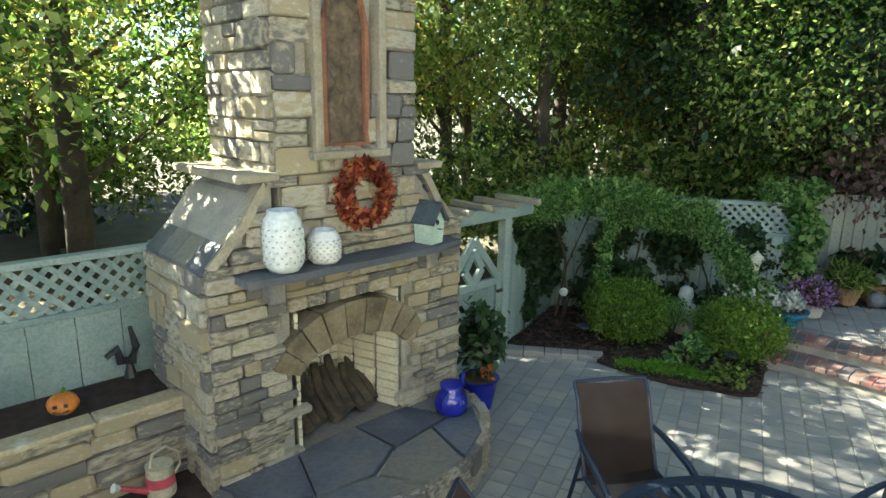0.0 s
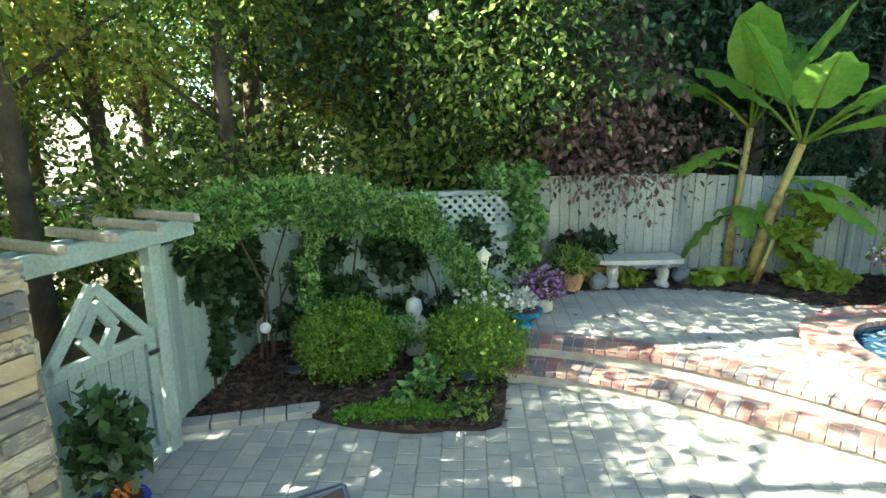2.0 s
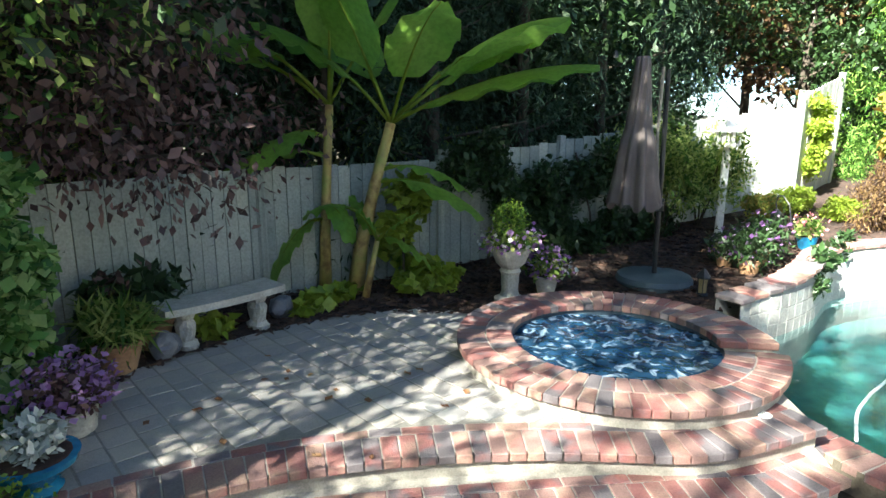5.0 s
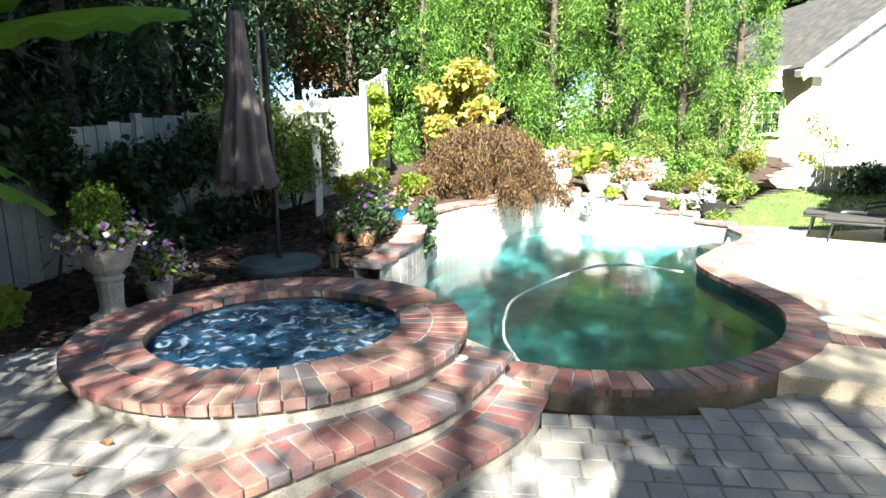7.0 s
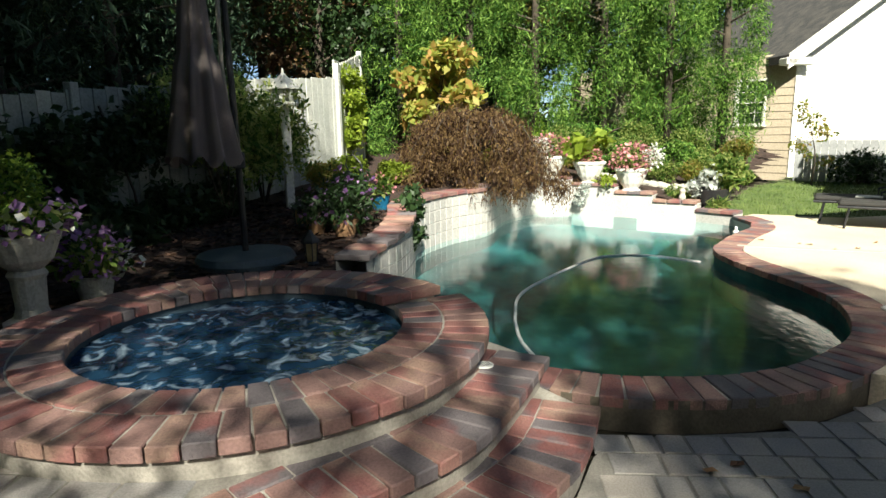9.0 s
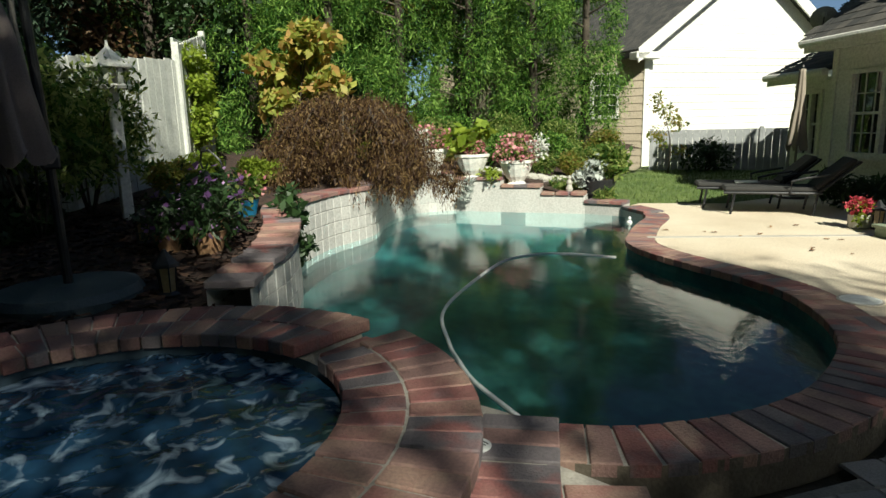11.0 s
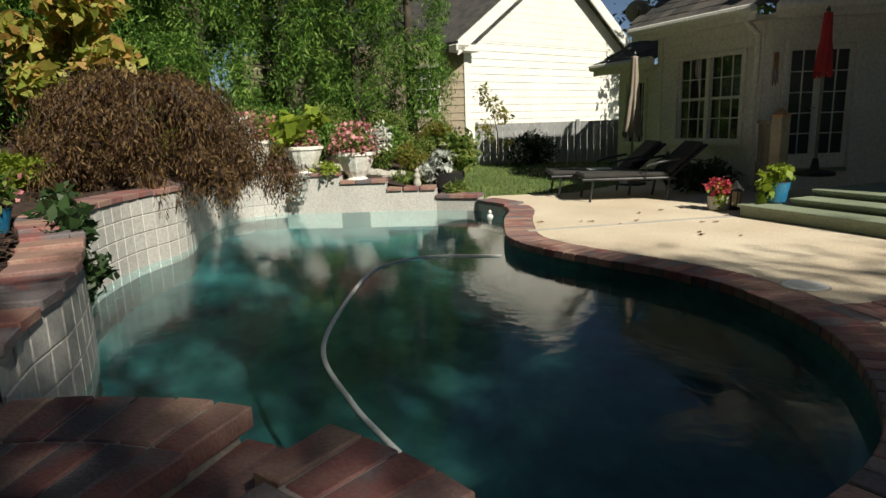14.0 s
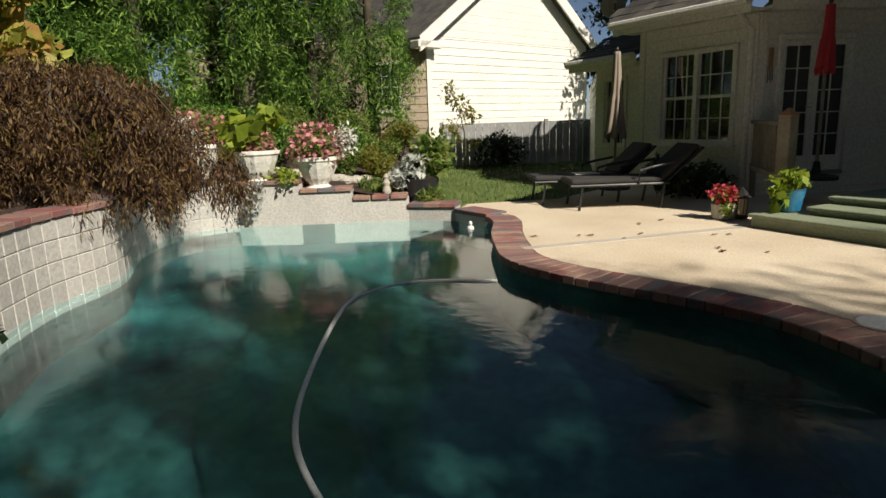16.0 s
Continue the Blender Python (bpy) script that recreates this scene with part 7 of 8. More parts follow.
def path_light(x, y, z, label):
    root = empty("path_light", pose(x, y, z))
    part("stake", tube(bmesh.new(), [(0, 0, -0.03), (0, 0, 0.13)], 0.01, 6), M_METAL, root)
    part("hood", lathe(bmesh.new(), [(0.03, 0.09), (0.035, 0.13), (0.085, 0.135), (0.08, 0.15), (0.02, 0.175)], 18), M_NAVY, root)
    return tagged(root, label, "path light", group="path lights in the bed")
path_light(2.1, 7.28, 0.03, "low dark solar path light in mulch")
path_light(3.52, 6.42, 0.03, "low dark solar path light in mulch")
glb = empty("globe_light", pose(1.92, 7.66, 0.03))
part("stake", tube(bmesh.new(), [(0, 0, -0.02), (0, 0, 0.42)], 0.008, 6), M_METAL, glb)
gb = bmesh.new(); bmesh.ops.create_uvsphere(gb, u_segments=18, v_segments=12, radius=0.055)
bmesh.ops.translate(gb, verts=gb.verts, vec=(0, 0, 0.46))
part("globe", gb, M_CERAMIC, glb, "frosted white globe", smooth=True)
tagged(glb, "white frosted globe light on thin stake", "garden light")

# ---- parasol, bird feeder, lanterns ----
par = empty("cantilever_umbrella", pose(9.69, 4.12, 0.36))
part("base", lathe(bmesh.new(), [(0.42, -0.06), (0.43, 0.0), (0.40, 0.05), (0.1, 0.07), (0.05, 0.07)], 36), M_PLASTIC, par, "round blue-grey weighted base")
part("pole", tube(bmesh.new(), [(0, 0, 0.05), (0, 0.005, 1.2), (0, 0.02, 2.3)], [0.028, 0.028, 0.026], 10), M_METAL, par)
part("arm", tube(bmesh.new(), [(0, 0.02, 0.85), (-0.06, 0.08, 1.6), (-0.05, 0.07, 2.32)], 0.018, 8), M_WOODRAW, par)
part("crank_box", boxm(-0.05, 0.05, -0.05, 0.05, 0.78, 0.92, bevel=0.012), M_METAL, par)
def folded_canopy(z0, z1, r0, r1, folds=9, seed=1):
    bm = bmesh.new()
    n, k = 54, 26
    rings = []
    for j in range(k + 1):
        t = j / k
        r = r0 + (r1 - r0) * t ** 0.8
        if t > 0.52:
            r *= 0.86
        r *= 1 - 0.10 * math.exp(-((t - 0.5) / 0.03) ** 2)
        ring = []
        for i in range(n):
            a = 2 * math.pi * i / n
            f = 1 + 0.22 * math.sin(a * folds + 1.5 * math.sin(t * 3 + seed)) * (1 - 0.6 * t)
            zz = z0 + (z1 - z0) * t + (0.05 * math.sin(a * folds) if j == 0 else 0)
            ring.append(bm.verts.new((r * f * math.cos(a), r * f * math.sin(a) * 0.8, zz)))
        rings.append(ring)
    for a, b in zip(rings, rings[1:]):
        for i in range(n):
            bm.faces.new((a[i], a[(i + 1) % n], b[(i + 1) % n], b[i]))
    bm.faces.new(rings[-1])
    return bm
can = part("canopy", folded_canopy(0.86, 2.42, 0.32, 0.10), M_CANVAS, par, "folded taupe canvas canopy", smooth=True)
can.matrix_basis = pose(-0.17, 0.27, 0)
part("finial", lathe(bmesh.new(), [(0.03, 2.40), (0.02, 2.46), (0.005, 2.48)], 10, pose(-0.17, 0.27, 0)), M_METAL, can)
tagged(par, "closed taupe cantilever umbrella on round weighted base", "umbrella")

bf = empty("bird_feeder", pose(11.92, 3.33, 0.4))
part("post", boxm(-0.05, 0.05, -0.05, 0.05, -0.1, 1.32, bevel=0.01), M_WHITE, bf, "square white post")
part("floor", lathe(bmesh.new(), [(0.18, 1.36), (0.19, 1.385), (0.18, 1.40)], 8), M_WHITE, bf)
part("neck", boxm(-0.035, 0.035, -0.035, 0.035, 1.3, 1.37), M_WHITE, bf)
for i in range(8):
    a = radians(45 * i + 22.5)
    part("column", boxm(-0.022, 0.022, -0.012, 0.012, 1.40, 1.55, pose(0.15 * math.cos(a), 0.15 * math.sin(a), 0, 0, 0, math.degrees(a) + 90)), M_WHITE, bf)
part("roof", lathe(bmesh.new(), [(0.215, 1.55), (0.215, 1.565), (0.10, 1.66), (0.02, 1.74), (0.008, 1.80)], 8), M_WHITE, bf, "eight-sided pointed roof")
tagged(bf, "white eight-sided bird feeder house on post", "bird feeder")

def lantern(x, y, z, label, hook_on=False):
    root = empty("lantern", pose(x, y, z))
    part("base", lathe(bmesh.new(), [(0.06, 0), (0.07, 0.02), (0.05, 0.04)], 6), M_METAL, root)
    part("glass", lathe(bmesh.new(), [(0.045, 0.04), (0.055, 0.2)], 6), mat("amber_glass", [(0.35, 0.26, 0.14), (0.45, 0.35, 0.2)], 0.2, 5, 30, 0), root, "amber glass panes")
    for i in range(6):
        a = radians(60 * i)
        part("bar", tube(bmesh.new(), [(0.048 * math.cos(a), 0.048 * math.sin(a), 0.03), (0.06 * math.cos(a), 0.06 * math.sin(a), 0.21)], 0.005, 5), M_METAL, root)
    part("roof", lathe(bmesh.new(), [(0.085, 0.2), (0.08, 0.22), (0.03, 0.28), (0.01, 0.31)], 6), M_METAL, root)
    return tagged(root, label, "lantern")
lantern(10.75, 3.45, terrain(10.75, 3.45), "small dark lantern with amber glass on mulch")
lantern(9.35, 3.62, 0.31, "small dark lantern beside spa")
hk = empty("shepherd_hook", pose(11.3, 2.55, terrain(11.3, 2.55)))
part("rod", tube(bmesh.new(), [(0, 0, 0), (0, 0, 0.45), (0.02, 0.03, 0.62), (0.10, 0.10, 0.72), (0.22, 0.14, 0.70), (0.26, 0.15, 0.60), (0.22, 0.14, 0.54)], 0.010, 6), M_METAL, hk)
part("hanging_lantern", lathe(bmesh.new(), [(0.02, 0.3), (0.07, 0.33), (0.06, 0.45), (0.09, 0.46), (0.02, 0.53)], 8, pose(0.22, 0.14, 0)), M_METAL, hk)
tagged(hk, "black curled shepherd hook with hanging lantern", "shepherd hook")

# ---- pool hose ----
hs = curve([(7.15, 2.68, 0.0), (7.6, 2.57, 0.0), (7.9, 2.44, 0.0), (8.16, 2.3, 0.0), (8.66, 1.96, 0.0), (9.07, 1.42, 0.0), (9.59, 0.5, 0.0), (9.62, 0.05, 0.0), (9.4, -0.25, 0.0), (8.95, -0.45, 0.0)], step=0.06)
hose = link("pool_hose", tube(bmesh.new(), [(p.x, p.y, 0.004) for p in hs], 0.013, 8), M_HOSE, smooth=True)
tagged(hose, "pale ribbed hose floating on the pool", "hose")

# ---- chairs and table ----
chair = empty("sling_chair", pose(1.5, 3.72, 0, 0, 0, 8))
def sling(bm, prof, w, t=0.012):
    a = [[bm.verts.new((x, y, z)) for x in (-w / 2, 0, w / 2)] for y, z in prof]
    for v in [r_[1] for r_ in a]:
        v.co.z -= 0.012
    for p, q_ in zip(a, a[1:]):
        for i in range(2):
            bm.faces.new((p[i], p[i + 1], q_[i + 1], q_[i]))
    bmesh.ops.solidify(bm, geom=list(bm.faces), thickness=t)
    return bm
part("backrest", sling(bmesh.new(), [(0.18, 0.40), (0.24, 0.55), (0.30, 0.72), (0.36, 0.86), (0.44, 0.95)], 0.50), M_SLING, chair, "brown woven sling back")
part("seat", sling(bmesh.new(), [(-0.28, 0.40), (-0.1, 0.385), (0.1, 0.375), (0.18, 0.40)], 0.50), M_SLING, chair, "brown woven sling seat")
for s in (-1, 1):
    part("side_frame", tube(bmesh.new(), [(0.262 * s, -0.3, 0.40), (0.262 * s, 0.17, 0.385), (0.262 * s, 0.25, 0.56), (0.262 * s, 0.37, 0.86), (0.262 * s, 0.45, 0.96)], 0.015, 8), M_NAVY, chair)
    part("armrest", tube(bmesh.new(), [(0.275 * s, 0.31, 0.66), (0.30 * s, 0.15, 0.64), (0.31 * s, -0.1, 0.61), (0.31 * s, -0.28, 0.56), (0.30 * s, -0.32, 0.48)], [0.016, 0.022, 0.024, 0.022, 0.016], 8), M_NAVY, chair, "flat curved armrest")
    part("leg", tube(bmesh.new(), [(0.30 * s, -0.31, 0.50), (0.29 * s, -0.33, 0.25), (0.29 * s, -0.36, 0.0)], 0.015, 8), M_NAVY, chair)
    part("leg", tube(bmesh.new(), [(0.265 * s, 0.24, 0.5), (0.28 * s, 0.3, 0.25), (0.29 * s, 0.38, 0.0)], 0.015, 8), M_NAVY, chair)
part("top_bar", tube(bmesh.new(), [(-0.262, 0.45, 0.955), (0, 0.455, 0.965), (0.262, 0.45, 0.955)], 0.014, 8), M_NAVY, chair)
part("stretcher", tube(bmesh.new(), [(-0.28, 0.3, 0.28), (0.28, 0.3, 0.28)], 0.011, 8), M_NAVY, chair)
tagged(chair, "brown sling patio chair with dark metal frame", "chair", group="chairs round the patio table")
copy_thing(chair, pose(2.78, 3.0, 0, 0, 0, -62))
copy_thing(chair, pose(0.65, 2.62, 0, 0, 0, 72))
table = empty("patio_table", pose(1.72, 2.62, 0))
bm = bmesh.new()
part("rim", ringwall(0.70, 0.76, 0.695, 0.72), M_NAVY, table)
part("inner_ring", ringwall(0.40, 0.43, 0.70, 0.717), M_NAVY, table)
part("hub", ringwall(0.03, 0.13, 0.70, 0.718, 24), M_NAVY, table)
for i in range(40):
    a = 360 / 40 * i
    part("slat", boxm(0.42, 0.71, -0.018, 0.018, 0.702, 0.714, pose(0, 0, 0, 0, 0, a)), M_NAVY, table)
for i in range(20):
    part("slat", boxm(0.12, 0.41, -0.016, 0.016, 0.702, 0.714, pose(0, 0, 0, 0, 0, 18 * i)), M_NAVY, table)
for i in range(4):
    part("leg", tube(bmesh.new(), [(0.2, 0, 0.70), (0.3, 0, 0.45), (0.42, 0, 0.15), (0.5, 0, 0.0)], 0.018, 8), M_NAVY, table).matrix_basis = pose(0, 0, 0, 0, 0, 45 + 90 * i)
tagged(table, "round dark cast metal patio table with slotted top", "table")

# ---- on and round the fireplace ----
def on_fire(name, u, v, z, rz=0):
    return empty(name, FM @ pose(u, v, z, 0, 0, rz))
def pierced_vase(u, v, h, r, label):
    root = on_fire("ceramic_vase", u, v, 1.758)
    prof = [(r * 0.72, 0), (r * 0.95, h * 0.12), (r, h * 0.35), (r, h * 0.62), (r * 0.88, h * 0.85), (r * 0.72, h * 0.92), (r * 0.70, h), (r * 0.62, h), (r * 0.6, h * 0.5)]
    bm = lathe(bmesh.new(), prof, 30)
    part("body", bm, M_CERAMIC, root, smooth=True)
    for j in range(7):
        for i in range(16):
            a = 2 * math.pi * (i + 0.5 * (j % 2)) / 16
            z = h * (0.18 + 0.09 * j)
            part("cutout", boxm(-0.008, 0.008, -0.004, 0.004, -0.004, 0.004, pose((r * 1.0) * math.cos(a), (r * 1.0) * math.sin(a), z, 0, 25 if j % 2 else -25, math.degrees(a) + 90)), M_CONCRETE, root)
    return tagged(root, label, "vase", group="vases on the mantel")
pierced_vase(-0.43, -0.12, 0.40, 0.135, "tall white pierced ceramic vase on mantel")
pierced_vase(-0.12, -0.12, 0.23, 0.115, "short white pierced ceramic vase on mantel")
bh = on_fire("birdhouse", 0.84, -0.13, 1.757, 12)
bm = bmesh.new()
v = [bm.verts.new(c) for c in ((-0.075, -0.08, 0), (0.075, -0.08, 0), (0.095, -0.08, 0.17), (0, -0.08, 0.30), (-0.095, -0.08, 0.17), (-0.075, 0.08, 0), (0.075, 0.08, 0), (0.095, 0.08, 0.17), (0, 0.08, 0.30), (-0.095, 0.08, 0.17))]
bm.faces.new(v[:5][::-1]); bm.faces.new(v[5:])
for i in range(5):
    bm.faces.new((v[i], v[(i + 1) % 5], v[5 + (i + 1) % 5], v[5 + i]))
bmesh.ops.recalc_face_normals(bm, faces=bm.faces)
part("body", bm, mat("pale_mint", [(0.42, 0.55, 0.48), (0.54, 0.64, 0.56)], 0.7, 8, 50, 0.3), bh, "pale mint painted body")
for s in (-1, 1):
    part("roof", boxm(-0.01, 0.185, -0.115, 0.10, 0.0, 0.018, Matrix.Translation((0, 0, 0.315)) @ Matrix.Rotation(radians(54) if s > 0 else radians(126), 4, "Y")), mat("grey_roof", [(0.05, 0.07, 0.08), (0.10, 0.12, 0.13)], 0.8, 8, 50, 0.4), bh, "dark grey roof board")
part("entrance_hole", lathe(bmesh.new(), [(0.022, 0), (0.022, 0.003)], 16, pose(0, -0.081, 0.17, 90)), M_METAL, bh)
part("perch", tube(bmesh.new(), [(0, -0.08, 0.12), (0, -0.13, 0.12)], 0.006, 6), M_WOODRAW, bh)
tagged(bh, "pale green birdhouse with dark pitched roof on mantel", "birdhouse")
wr = on_fire("autumn_wreath", 0.24, -0.11, 2.2)
ring = [((0.19 * math.cos(a), 0, 0.19 * math.sin(a)), (0.075, 0.06, 0.075)) for a in [i * math.pi / 9 for i in range(18)]]
leaves("dried_foliage", ring, 1500, 0.07, M_AUTUMN, wr, seed=2, shell=0.3, aspect=0.4)
leaves("berry_mass", ring, 140, 0.03, M_ORANGE, wr, seed=3, shell=0.8, aspect=0.9)
part("hoop", tube(bmesh.new(), [(0.19 * math.cos(a), 0.02, 0.19 * math.sin(a)) for a in [i * math.pi / 12 for i in range(25)]], 0.02, 6), M_BARK, wr)
tagged(wr, "red and orange dried autumn wreath on chimney", "wreath")
wc = on_fire("blue_watering_can", 0.92, -0.34, HE + 0.004, 20)
part("body", lathe(bmesh.new(), [(0.10, 0), (0.13, 0.02), (0.145, 0.09), (0.12, 0.17), (0.085, 0.2), (0.10, 0.25), (0.09, 0.25)], 24), M_BLUE, wc, smooth=True)
part("spout", tube(bmesh.new(), [(0.11, 0, 0.06), (0.18, 0, 0.13), (0.23, 0, 0.25)], [0.03, 0.022, 0.018], 10), M_BLUE, wc, smooth=True)
part("handle", tube(bmesh.new(), [(-0.09, 0, 0.22), (-0.17, 0, 0.2), (-0.18, 0, 0.11), (-0.13, 0, 0.06)], 0.013, 8), M_BLUE, wc, smooth=True)
tagged(wc, "glossy cobalt blue watering can on hearth", "watering can")
hol = Vector((0.62, 5.62, 0))
pot_on("holly_pot", 0.66, 5.58, 0.0, [(0.11, 0), (0.15, 0.22), (0.17, 0.26), (0.15, 0.26)], M_BLUE, "cobalt blue pot with dark glossy evergreen", [("foliage", [((0, 0, 0.6), (0.2, 0.2, 0.3))], 700, 0.08, M_LEAFDK, dict(shell=0.3, aspect=0.55)), ("yellow_blossom", [((0.05, -0.1, 0.36), (0.07, 0.07, 0.08))], 30, 0.05, M_ORANGE, dict(shell=0.4, aspect=0.8))], scale=1.15)
bedl = tagged(link("planting_ledge", slab([tuple((FM @ Vector(c))[:2]) for c in ((-2.6, -0.05, 0), (UL - 0.02, -0.05, 0), (UL - 0.02, 0.47, 0), (-2.6, 0.47, 0))], -0.05, 0.25), M_MULCH), kind="structure")
w2 = on_fire("painted_watering_can", -1.2, 0.28, 0.252, 185)
CREAM = mat("cream_tin", [(0.42, 0.38, 0.27), (0.56, 0.52, 0.40)], 0.5, 8, 40, 0.2)
part("body", lathe(bmesh.new(), [(0.09, 0), (0.095, 0.02), (0.085, 0.21), (0.09, 0.22), (0.08, 0.22)], 24), CREAM, w2)
part("spout", tube(bmesh.new(), [(0.08, 0, 0.06), (0.17, 0, 0.11), (0.26, 0, 0.17)], [0.028, 0.018, 0.014], 10), M_REDP, w2, "red and white striped spout")
part("rose", lathe(bmesh.new(), [(0.014, 0), (0.032, 0.04), (0.03, 0.045)], 14, Matrix.Translation((0.255, 0, 0.165)) @ Matrix.Rotation(radians(60), 4, "Y")), M_CERAMIC, w2)
part("handle", tube(bmesh.new(), [(0.06, 0, 0.22), (0.04, 0, 0.31), (-0.05, 0, 0.33), (-0.13, 0, 0.26), (-0.14, 0, 0.16), (-0.085, 0, 0.1)], 0.009, 8), CREAM, w2)
part("red_patch", lathe(bmesh.new(), [(0.0925, 0.08), (0.09, 0.15)], 24), M_REDP, w2, "faded red painted band")
tagged(w2, "old cream and red tin watering can", "watering can")
pk = on_fire("ceramic_pumpkin", -1.62, 0.68, 0.832, -20)
bm = bmesh.new()
bmesh.ops.create_uvsphere(bm, u_segments=32, v_segments=14, radius=0.095)
for v in bm.verts:
    a = math.atan2(v.co.y, v.co.x)
    k = 1 + 0.06 * abs(math.cos(a * 5)) - 0.05
    v.co.x *= k; v.co.y *= k; v.co.z = v.co.z * 0.78 + 0.074
part("body", bm, M_ORANGE, pk, smooth=True)
part("stem", tube(bmesh.new(), [(0, 0, 0.13), (0.005, 0, 0.16), (0.02, 0, 0.18)], [0.016, 0.011, 0.012], 8), M_MOSS, pk)
for x in (-0.03, 0.03):
    part("eye", boxm(x - 0.012, x + 0.012, -0.099, -0.085, 0.085, 0.105), M_METAL, pk)
part("mouth", tube(bmesh.new(), [(-0.045, -0.088, 0.06), (0, -0.102, 0.045), (0.045, -0.088, 0.06)], 0.007, 6), M_METAL, pk)
tagged(pk, "orange ceramic pumpkin with carved face on wall", "pumpkin")
w3 = on_fire("bright_wreath", -2.12, 0.9, 1.02)
ring = [((0.11 * math.cos(a), 0, 0.11 * math.sin(a)), (0.05, 0.04, 0.05)) for a in [i * math.pi / 7 for i in range(14)]]
leaves("orange_blossom", ring, 220, 0.06, M_ORANGE, w3, seed=5, shell=0.4, aspect=0.6)
leaves("purple_blossom", ring, 160, 0.06, M_PURPLE, w3, seed=6, shell=0.5, aspect=0.6)
leaves("white_blossom", ring, 90, 0.05, M_WHITEP, w3, seed=7, shell=0.6, aspect=0.6)
tagged(w3, "small wreath of orange and purple cloth flowers", "wreath")
fb = on_fire("iron_ornament", -1.12, 0.98, 0.833, 10)
part("body", tube(bmesh.new(), [(-0.16, 0, 0.2), (-0.08, 0, 0.24), (-0.06, 0, 0.14), (0.02, 0, 0.12), (0.06, 0, 0.22), (0.03, 0, 0.38)], [0.02, 0.03, 0.035, 0.04, 0.03, 0.015], 8), M_METAL, fb)
part("stand", tube(bmesh.new(), [(0, 0, 0), (0, 0, 0.14)], [0.05, 0.012], 8), M_METAL, fb)
tagged(fb, "dark iron animal ornament against fence", "garden ornament")

# ---- gate ----
ga, gb_ = Vector((0.28, 5.98, 0)), Vector((0.95, 6.6, 0))
gd = gb_ - ga
gm = Matrix.Translation(ga) @ Matrix.Rotation(math.atan2(gd.y, gd.x), 4, "Z")
gl = gd.length
gate = empty("garden_gate")
def bar(a, b, w=0.09, t=0.045, y=0.0):
    a, b = Vector(a), Vector(b)
    d = b - a
    m = gm @ Matrix.Translation((a.x, y, a.y)) @ Matrix.Rotation(-math.atan2(d.y, d.x), 4, "Y")
    return boxm(0, d.length, -t / 2, t / 2, -w / 2, w / 2, m, bevel=0.005)
n = 7
for i in range(n):
    part("board", boxm(0.1 + (gl - 0.2) * i / n + 0.003, 0.1 + (gl - 0.2) * (i + 1) / n - 0.003, -0.012, 0.012, 0.02, 0.98, gm), M_FENCE, gate)
for a, b in (((0.06, 0.05), (0.06, 1.05)), ((gl - 0.06, 0.05), (gl - 0.06, 1.05)), ((0.05, 0.07), (gl - 0.05, 0.07)), ((0.05, 0.98), (gl - 0.05, 0.98)), ((0.06, 1.0), (gl / 2, 1.48)), ((gl - 0.06, 1.0), (gl / 2, 1.48)),
             ((gl / 2, 0.98), (gl / 2 - 0.13, 1.16)), ((gl / 2, 0.98), (gl / 2 + 0.13, 1.16)), ((gl / 2 - 0.13, 1.16), (gl / 2, 1.36)), ((gl / 2 + 0.13, 1.16), (gl / 2, 1.36))):
    part("brace", bar(a, b, 0.08, 0.05, -0.02), M_FENCE, gate)
part("latch", boxm(gl - 0.1, gl - 0.02, -0.07, -0.045, 0.85, 0.88, gm), M_METAL, gate)
tagged(gate, "sage green wooden gate with diamond opening", "gate")
arb = empty("gate_arbour")
for x in (-0.04, gl + 0.06):
    part("post", boxm(x - 0.055, x + 0.055, -0.055, 0.055, -0.1, 1.72, gm, bevel=0.008), M_FENCE, arb)
for y in (-0.09, 0.09):
    part("beam", boxm(-0.35, gl + 0.4, y - 0.025, y + 0.025, 1.66, 1.80, gm, bevel=0.008), M_FENCE, arb)
for i in range(5):
    part("rafter", boxm(-0.25 + (gl + 0.5) * i / 4 - 0.03, -0.25 + (gl + 0.5) * i / 4 + 0.03, -0.3, 0.3, 1.80, 1.86, gm, bevel=0.006), M_WOODRAW, arb)
tagged(arb, "sage green timber arbour over the gate", "arbour")

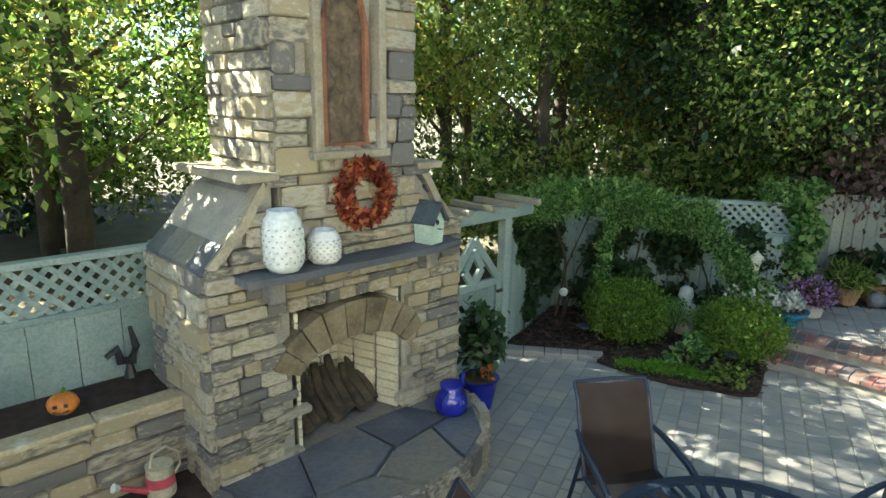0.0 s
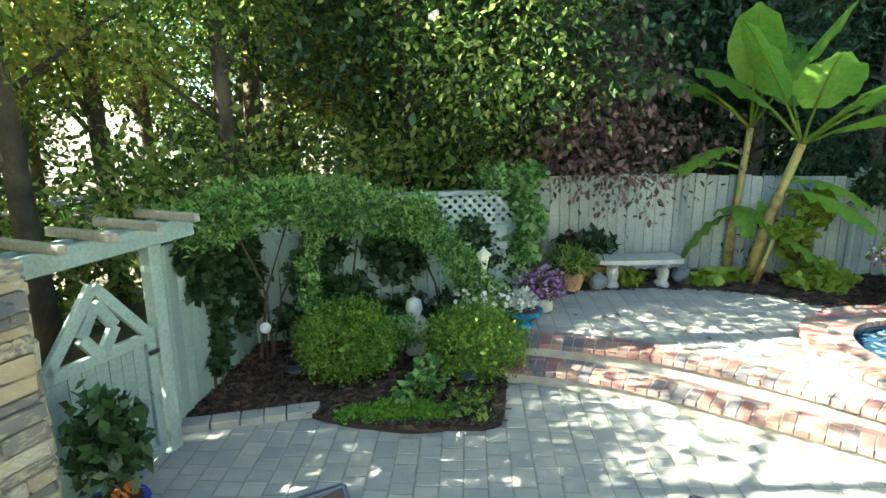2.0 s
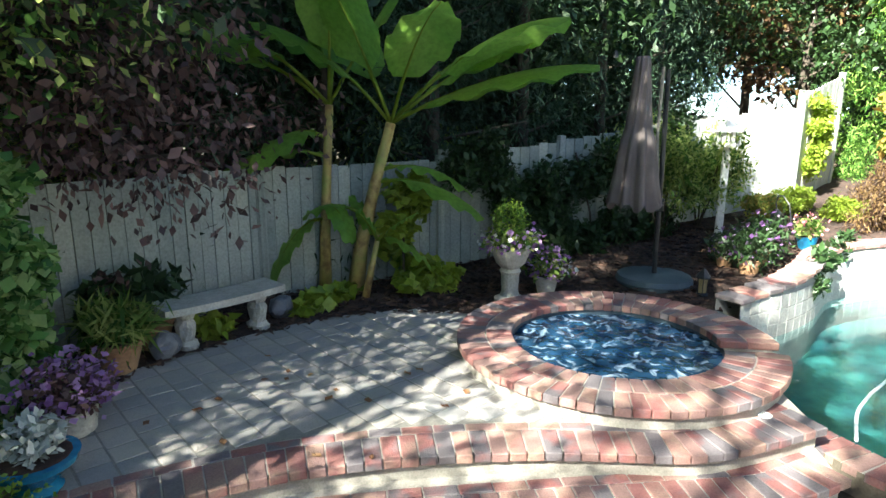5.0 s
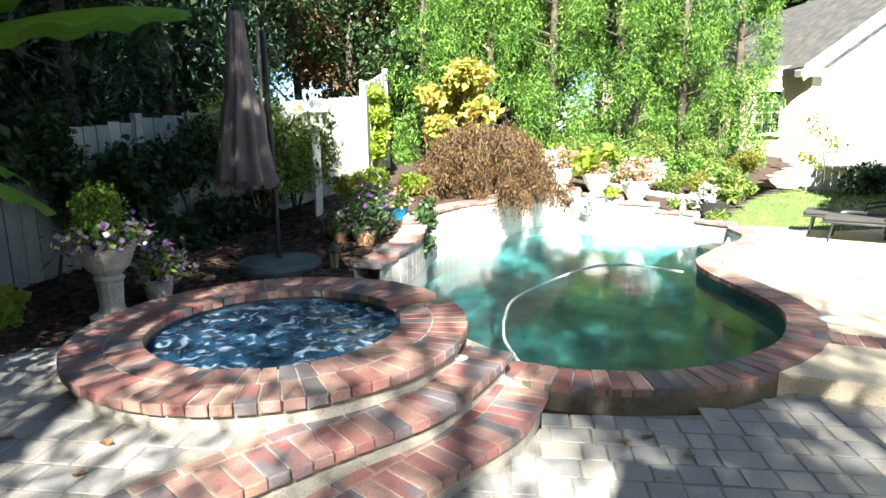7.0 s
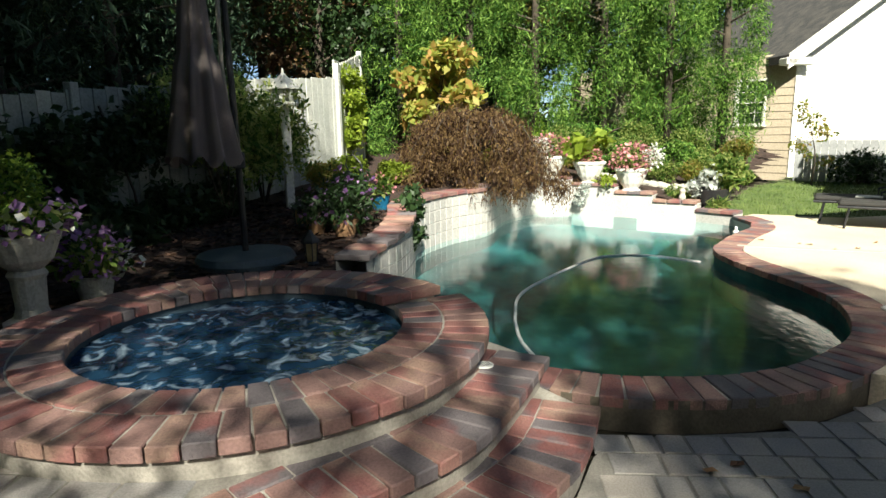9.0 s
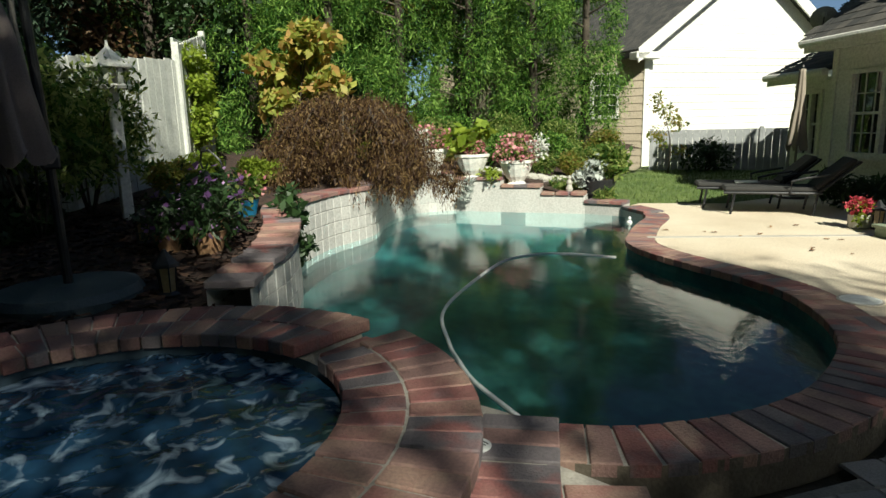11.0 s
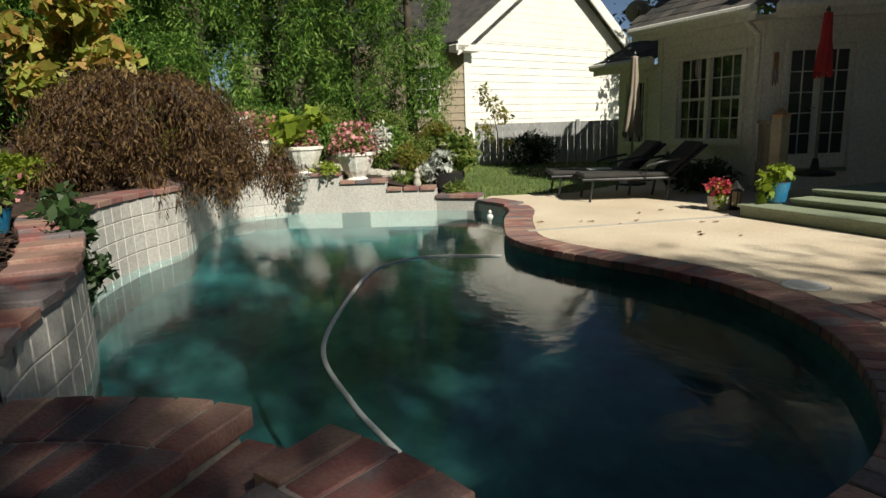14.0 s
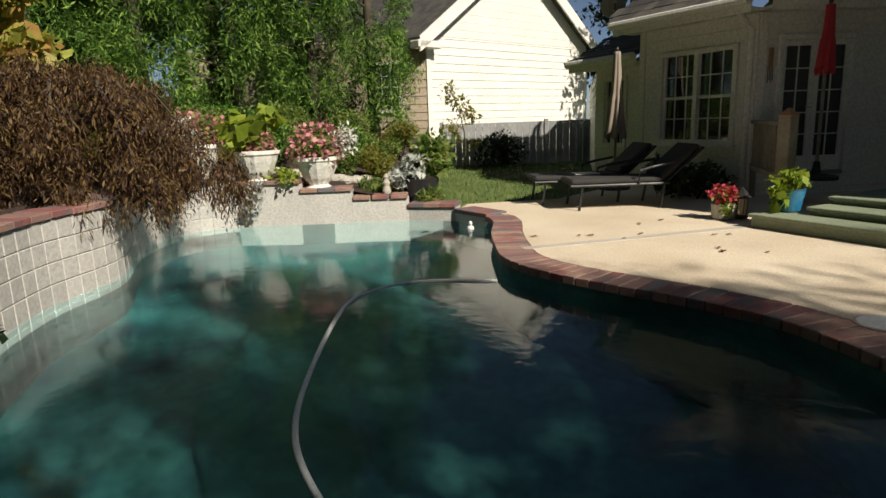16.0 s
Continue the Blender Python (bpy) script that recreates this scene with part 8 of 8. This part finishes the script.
# ---- by the house ----
def lounger(x, y, rz):
    root = empty("sun_lounger", pose(x, y, ZD, 0, 0, rz))
    for s in (-1, 1):
        part("side_rail", tube(bmesh.new(), [(-0.85, 0.27 * s, 0.27), (0.25, 0.27 * s, 0.27)], 0.018, 8), M_METAL, root)
        for xx in (-0.72, 0.2):
            part("leg", tube(bmesh.new(), [(xx, 0.27 * s, 0.27), (xx - 0.04, 0.29 * s, 0)], 0.015, 6), M_METAL, root)
        part("armrest", tube(bmesh.new(), [(0.3, 0.3 * s, 0.5), (0.05, 0.31 * s, 0.46), (-0.1, 0.31 * s, 0.42), (-0.1, 0.29 * s, 0.27)], 0.016, 8), M_METAL, root)
    part("cushion", boxm(-0.85, 0.22, -0.26, 0.26, 0.27, 0.34, bevel=0.025), M_BLACK, root, "thick dark seat cushion")
    m = Matrix.Translation((0.2, 0, 0.29)) @ Matrix.Rotation(radians(-42), 4, "Y")
    part("back_cushion", boxm(0, 0.54, -0.26, 0.26, 0.0, 0.07, m, bevel=0.025), M_BLACK, root)
    part("back_frame", boxm(0, 0.56, -0.28, 0.28, -0.03, -0.002, m, bevel=0.008), M_METAL, root)
    return tagged(root, "dark cushioned sun lounger with raised back", "sun lounger", group="sun loungers by the house")
lounger(9.25, -4.08, 214)
lounger(8.68, -3.75, 212)
tow = link("folded_towel", boxm(-0.25, 0.25, -0.16, 0.16, 0, 0.03, bevel=0.01), M_WHITEP)
tow.matrix_world = pose(9.3, -3.75, ZD + 0.345, 0, 0, 30) @ Matrix.Diagonal((0.6, 0.7, 0.6, 1))
tagged(tow, "small folded white towel on lounger", "towel")
def closed_umbrella(x, y, z, h0, h1, r, material, label):
    root = empty("patio_umbrella", pose(x, y, z))
    part("pole", tube(bmesh.new(), [(0, 0, 0), (0, 0, h1 + 0.05)], 0.018, 8), M_WOODRAW, root)
    part("canopy", folded_canopy(h0, h1, r, 0.05, 7, 2), material, root, smooth=True)
    part("finial", lathe(bmesh.new(), [(0.015, h1), (0.025, h1 + 0.03), (0.005, h1 + 0.07)], 10), M_METAL, root)
    part("stand", lathe(bmesh.new(), [(0.22, 0), (0.22, 0.04), (0.05, 0.07), (0.03, 0.2)], 20), M_METAL, root)
    return tagged(root, label, "umbrella")
closed_umbrella(9.34, -5.27, 0.12, 0.75, 1.88, 0.13, M_TAUPECLOTH, "closed cream patio umbrella beside house wall")
closed_umbrella(6.92, -4.45, 0.385, 1.16, 1.83, 0.085, M_REDCLOTH, "closed red patio umbrella on the porch")
pot_on("flower_planter", 7.7, -3.0, ZD, [(0.13, 0), (0.15, 0.02), (0.16, 0.2), (0.15, 0.21)], M_CAST, "stone planter of bright red flowers on deck", [("foliage", [((0, 0, 0.3), (0.17, 0.17, 0.13)), ((-0.05, 0.12, 0.14), (0.12, 0.12, 0.12))], 380, 0.06, M_LIME, dict(shell=0.3)), ("blossom", [((0, 0, 0.33), (0.19, 0.19, 0.14))], 330, 0.05, M_REDP, dict(shell=0.6, aspect=0.9))], scale=0.72)
pot_on("teal_planter", 7.14, -2.80, 0.252, [(0.09, 0), (0.11, 0.02), (0.15, 0.24), (0.16, 0.26), (0.14, 0.26)], M_TEAL, "teal glazed pot with lime leaves on step", [("foliage", [((0, 0, 0.36), (0.2, 0.2, 0.12)), ((0.1, 0.12, 0.16), (0.12, 0.12, 0.14))], 170, 0.10, M_LIME, dict(shell=0.4, aspect=0.8))], scale=0.8)
lantern(7.55, -3.05, ZD, "black lantern on tan deck beside planter")
shrub("house_shrub", 8.2, -4.75, 0.1, lumps(0.25, 0.7, 0.5, 8, 81), 900, 0.12, M_LEAFDK, "dark ferny shrub below house window", aspect=0.3)
ch = empty("wind_chime", mb @ pose(0.12, -0.07, 1.45))
part("plaque", boxm(-0.03, 0.03, -0.01, 0.01, 0.2, 0.42, bevel=0.01), M_TERRA, ch)
for i in range(4):
    part("rod", tube(bmesh.new(), [(-0.03 + 0.02 * i, 0, 0.2), (-0.03 + 0.02 * i, 0, 0.02 + 0.03 * (i % 2))], 0.005, 6), M_METAL, ch)
tagged(ch, "small rust and metal wind chime on wall", "wind chime")
dish = empty("satellite_dish", pose(9.97, -7.55, 2.40))
part("mast", tube(bmesh.new(), [(0, 0, 0), (0, 0, 0.42), (0.03, 0.05, 0.50)], 0.018, 8), M_METAL, dish)
part("reflector", lathe(bmesh.new(), [(0.02, 0.0), (0.10, 0.012), (0.17, 0.035), (0.21, 0.06), (0.205, 0.066), (0.16, 0.043), (0.02, 0.01)], 24, pose(0.02, 0.06, 0.55, 62, 0, 20)), M_CAST, dish, "pale grey shallow bowl")
part("feed_arm", tube(bmesh.new(), [(0.02, 0.04, 0.42), (-0.04, 0.22, 0.46), (-0.07, 0.28, 0.58)], 0.01, 6), M_METAL, dish)
part("receiver", boxm(-0.03, 0.03, -0.03, 0.03, -0.035, 0.035, pose(-0.07, 0.28, 0.60), bevel=0.008), M_CAST, dish)
tagged(dish, "small grey satellite dish on the shingle roof", "satellite dish")
flo = empty("pool_float", pose(10.14, -2.34, 0.0) @ Matrix.Scale(0.75, 4))
part("ball", lathe(bmesh.new(), [(0.01, -0.05), (0.045, -0.03), (0.055, 0.0), (0.045, 0.035), (0.02, 0.05)], 16), M_CERAMIC, flo, smooth=True)
part("stem", lathe(bmesh.new(), [(0.02, 0.05), (0.03, 0.075), (0.025, 0.10), (0.008, 0.115)], 14), M_CERAMIC, flo, smooth=True)
tagged(flo, "small white float bobbing at pool edge", "pool float")
# fallen leaves
q = random.Random(41)
LF = bpy.data.meshes.new("fallen_leaf")
LF.from_pydata([(-0.035, 0, 0.004), (-0.01, -0.022, 0.012), (0.03, -0.012, 0.004), (0.04, 0.004, 0.014), (0.02, 0.022, 0.006), (-0.015, 0.02, 0.015), (0, 0, 0.004)], [], [(0, 1, 6), (1, 2, 6), (2, 3, 6), (3, 4, 6), (4, 5, 6), (5, 0, 6)])
LF.materials.append(M_DRY)
for i in range(46):
    x, y, z = (q.uniform(4.2, 6.2), q.uniform(2.2, 3.8), 0.003) if i < 16 else ((q.uniform(5.0, 6.6), q.uniform(5.2, 7.0), ZU + 0.003) if i < 34 else (q.uniform(7.2, 9.2), q.uniform(-3.0, -1.2), ZD))
    if i < 16 and x > 5.4 and y > 2.9:
        x -= 0.9
    ob = new("fallen_leaf", LF)
    ob.matrix_world = pose(x, y, z, 0, 0, q.uniform(0, 360)) @ Matrix.Scale(q.uniform(0.6, 1.1), 4)
    tagged(ob, "curled brown fallen leaf on the paving", "leaf", group="fallen leaves")

# ---- paving pieces ----
pavers([tuple(p) for p in PATIO], [], 0.0, 0.175, 4, (3.3, 6.0, 2.6, 5.6), patio)
pavers(UPPER, [SPA_RING], ZU, 0.19, 5, (4.6, 6.4, 4.2, 7.2), upper)
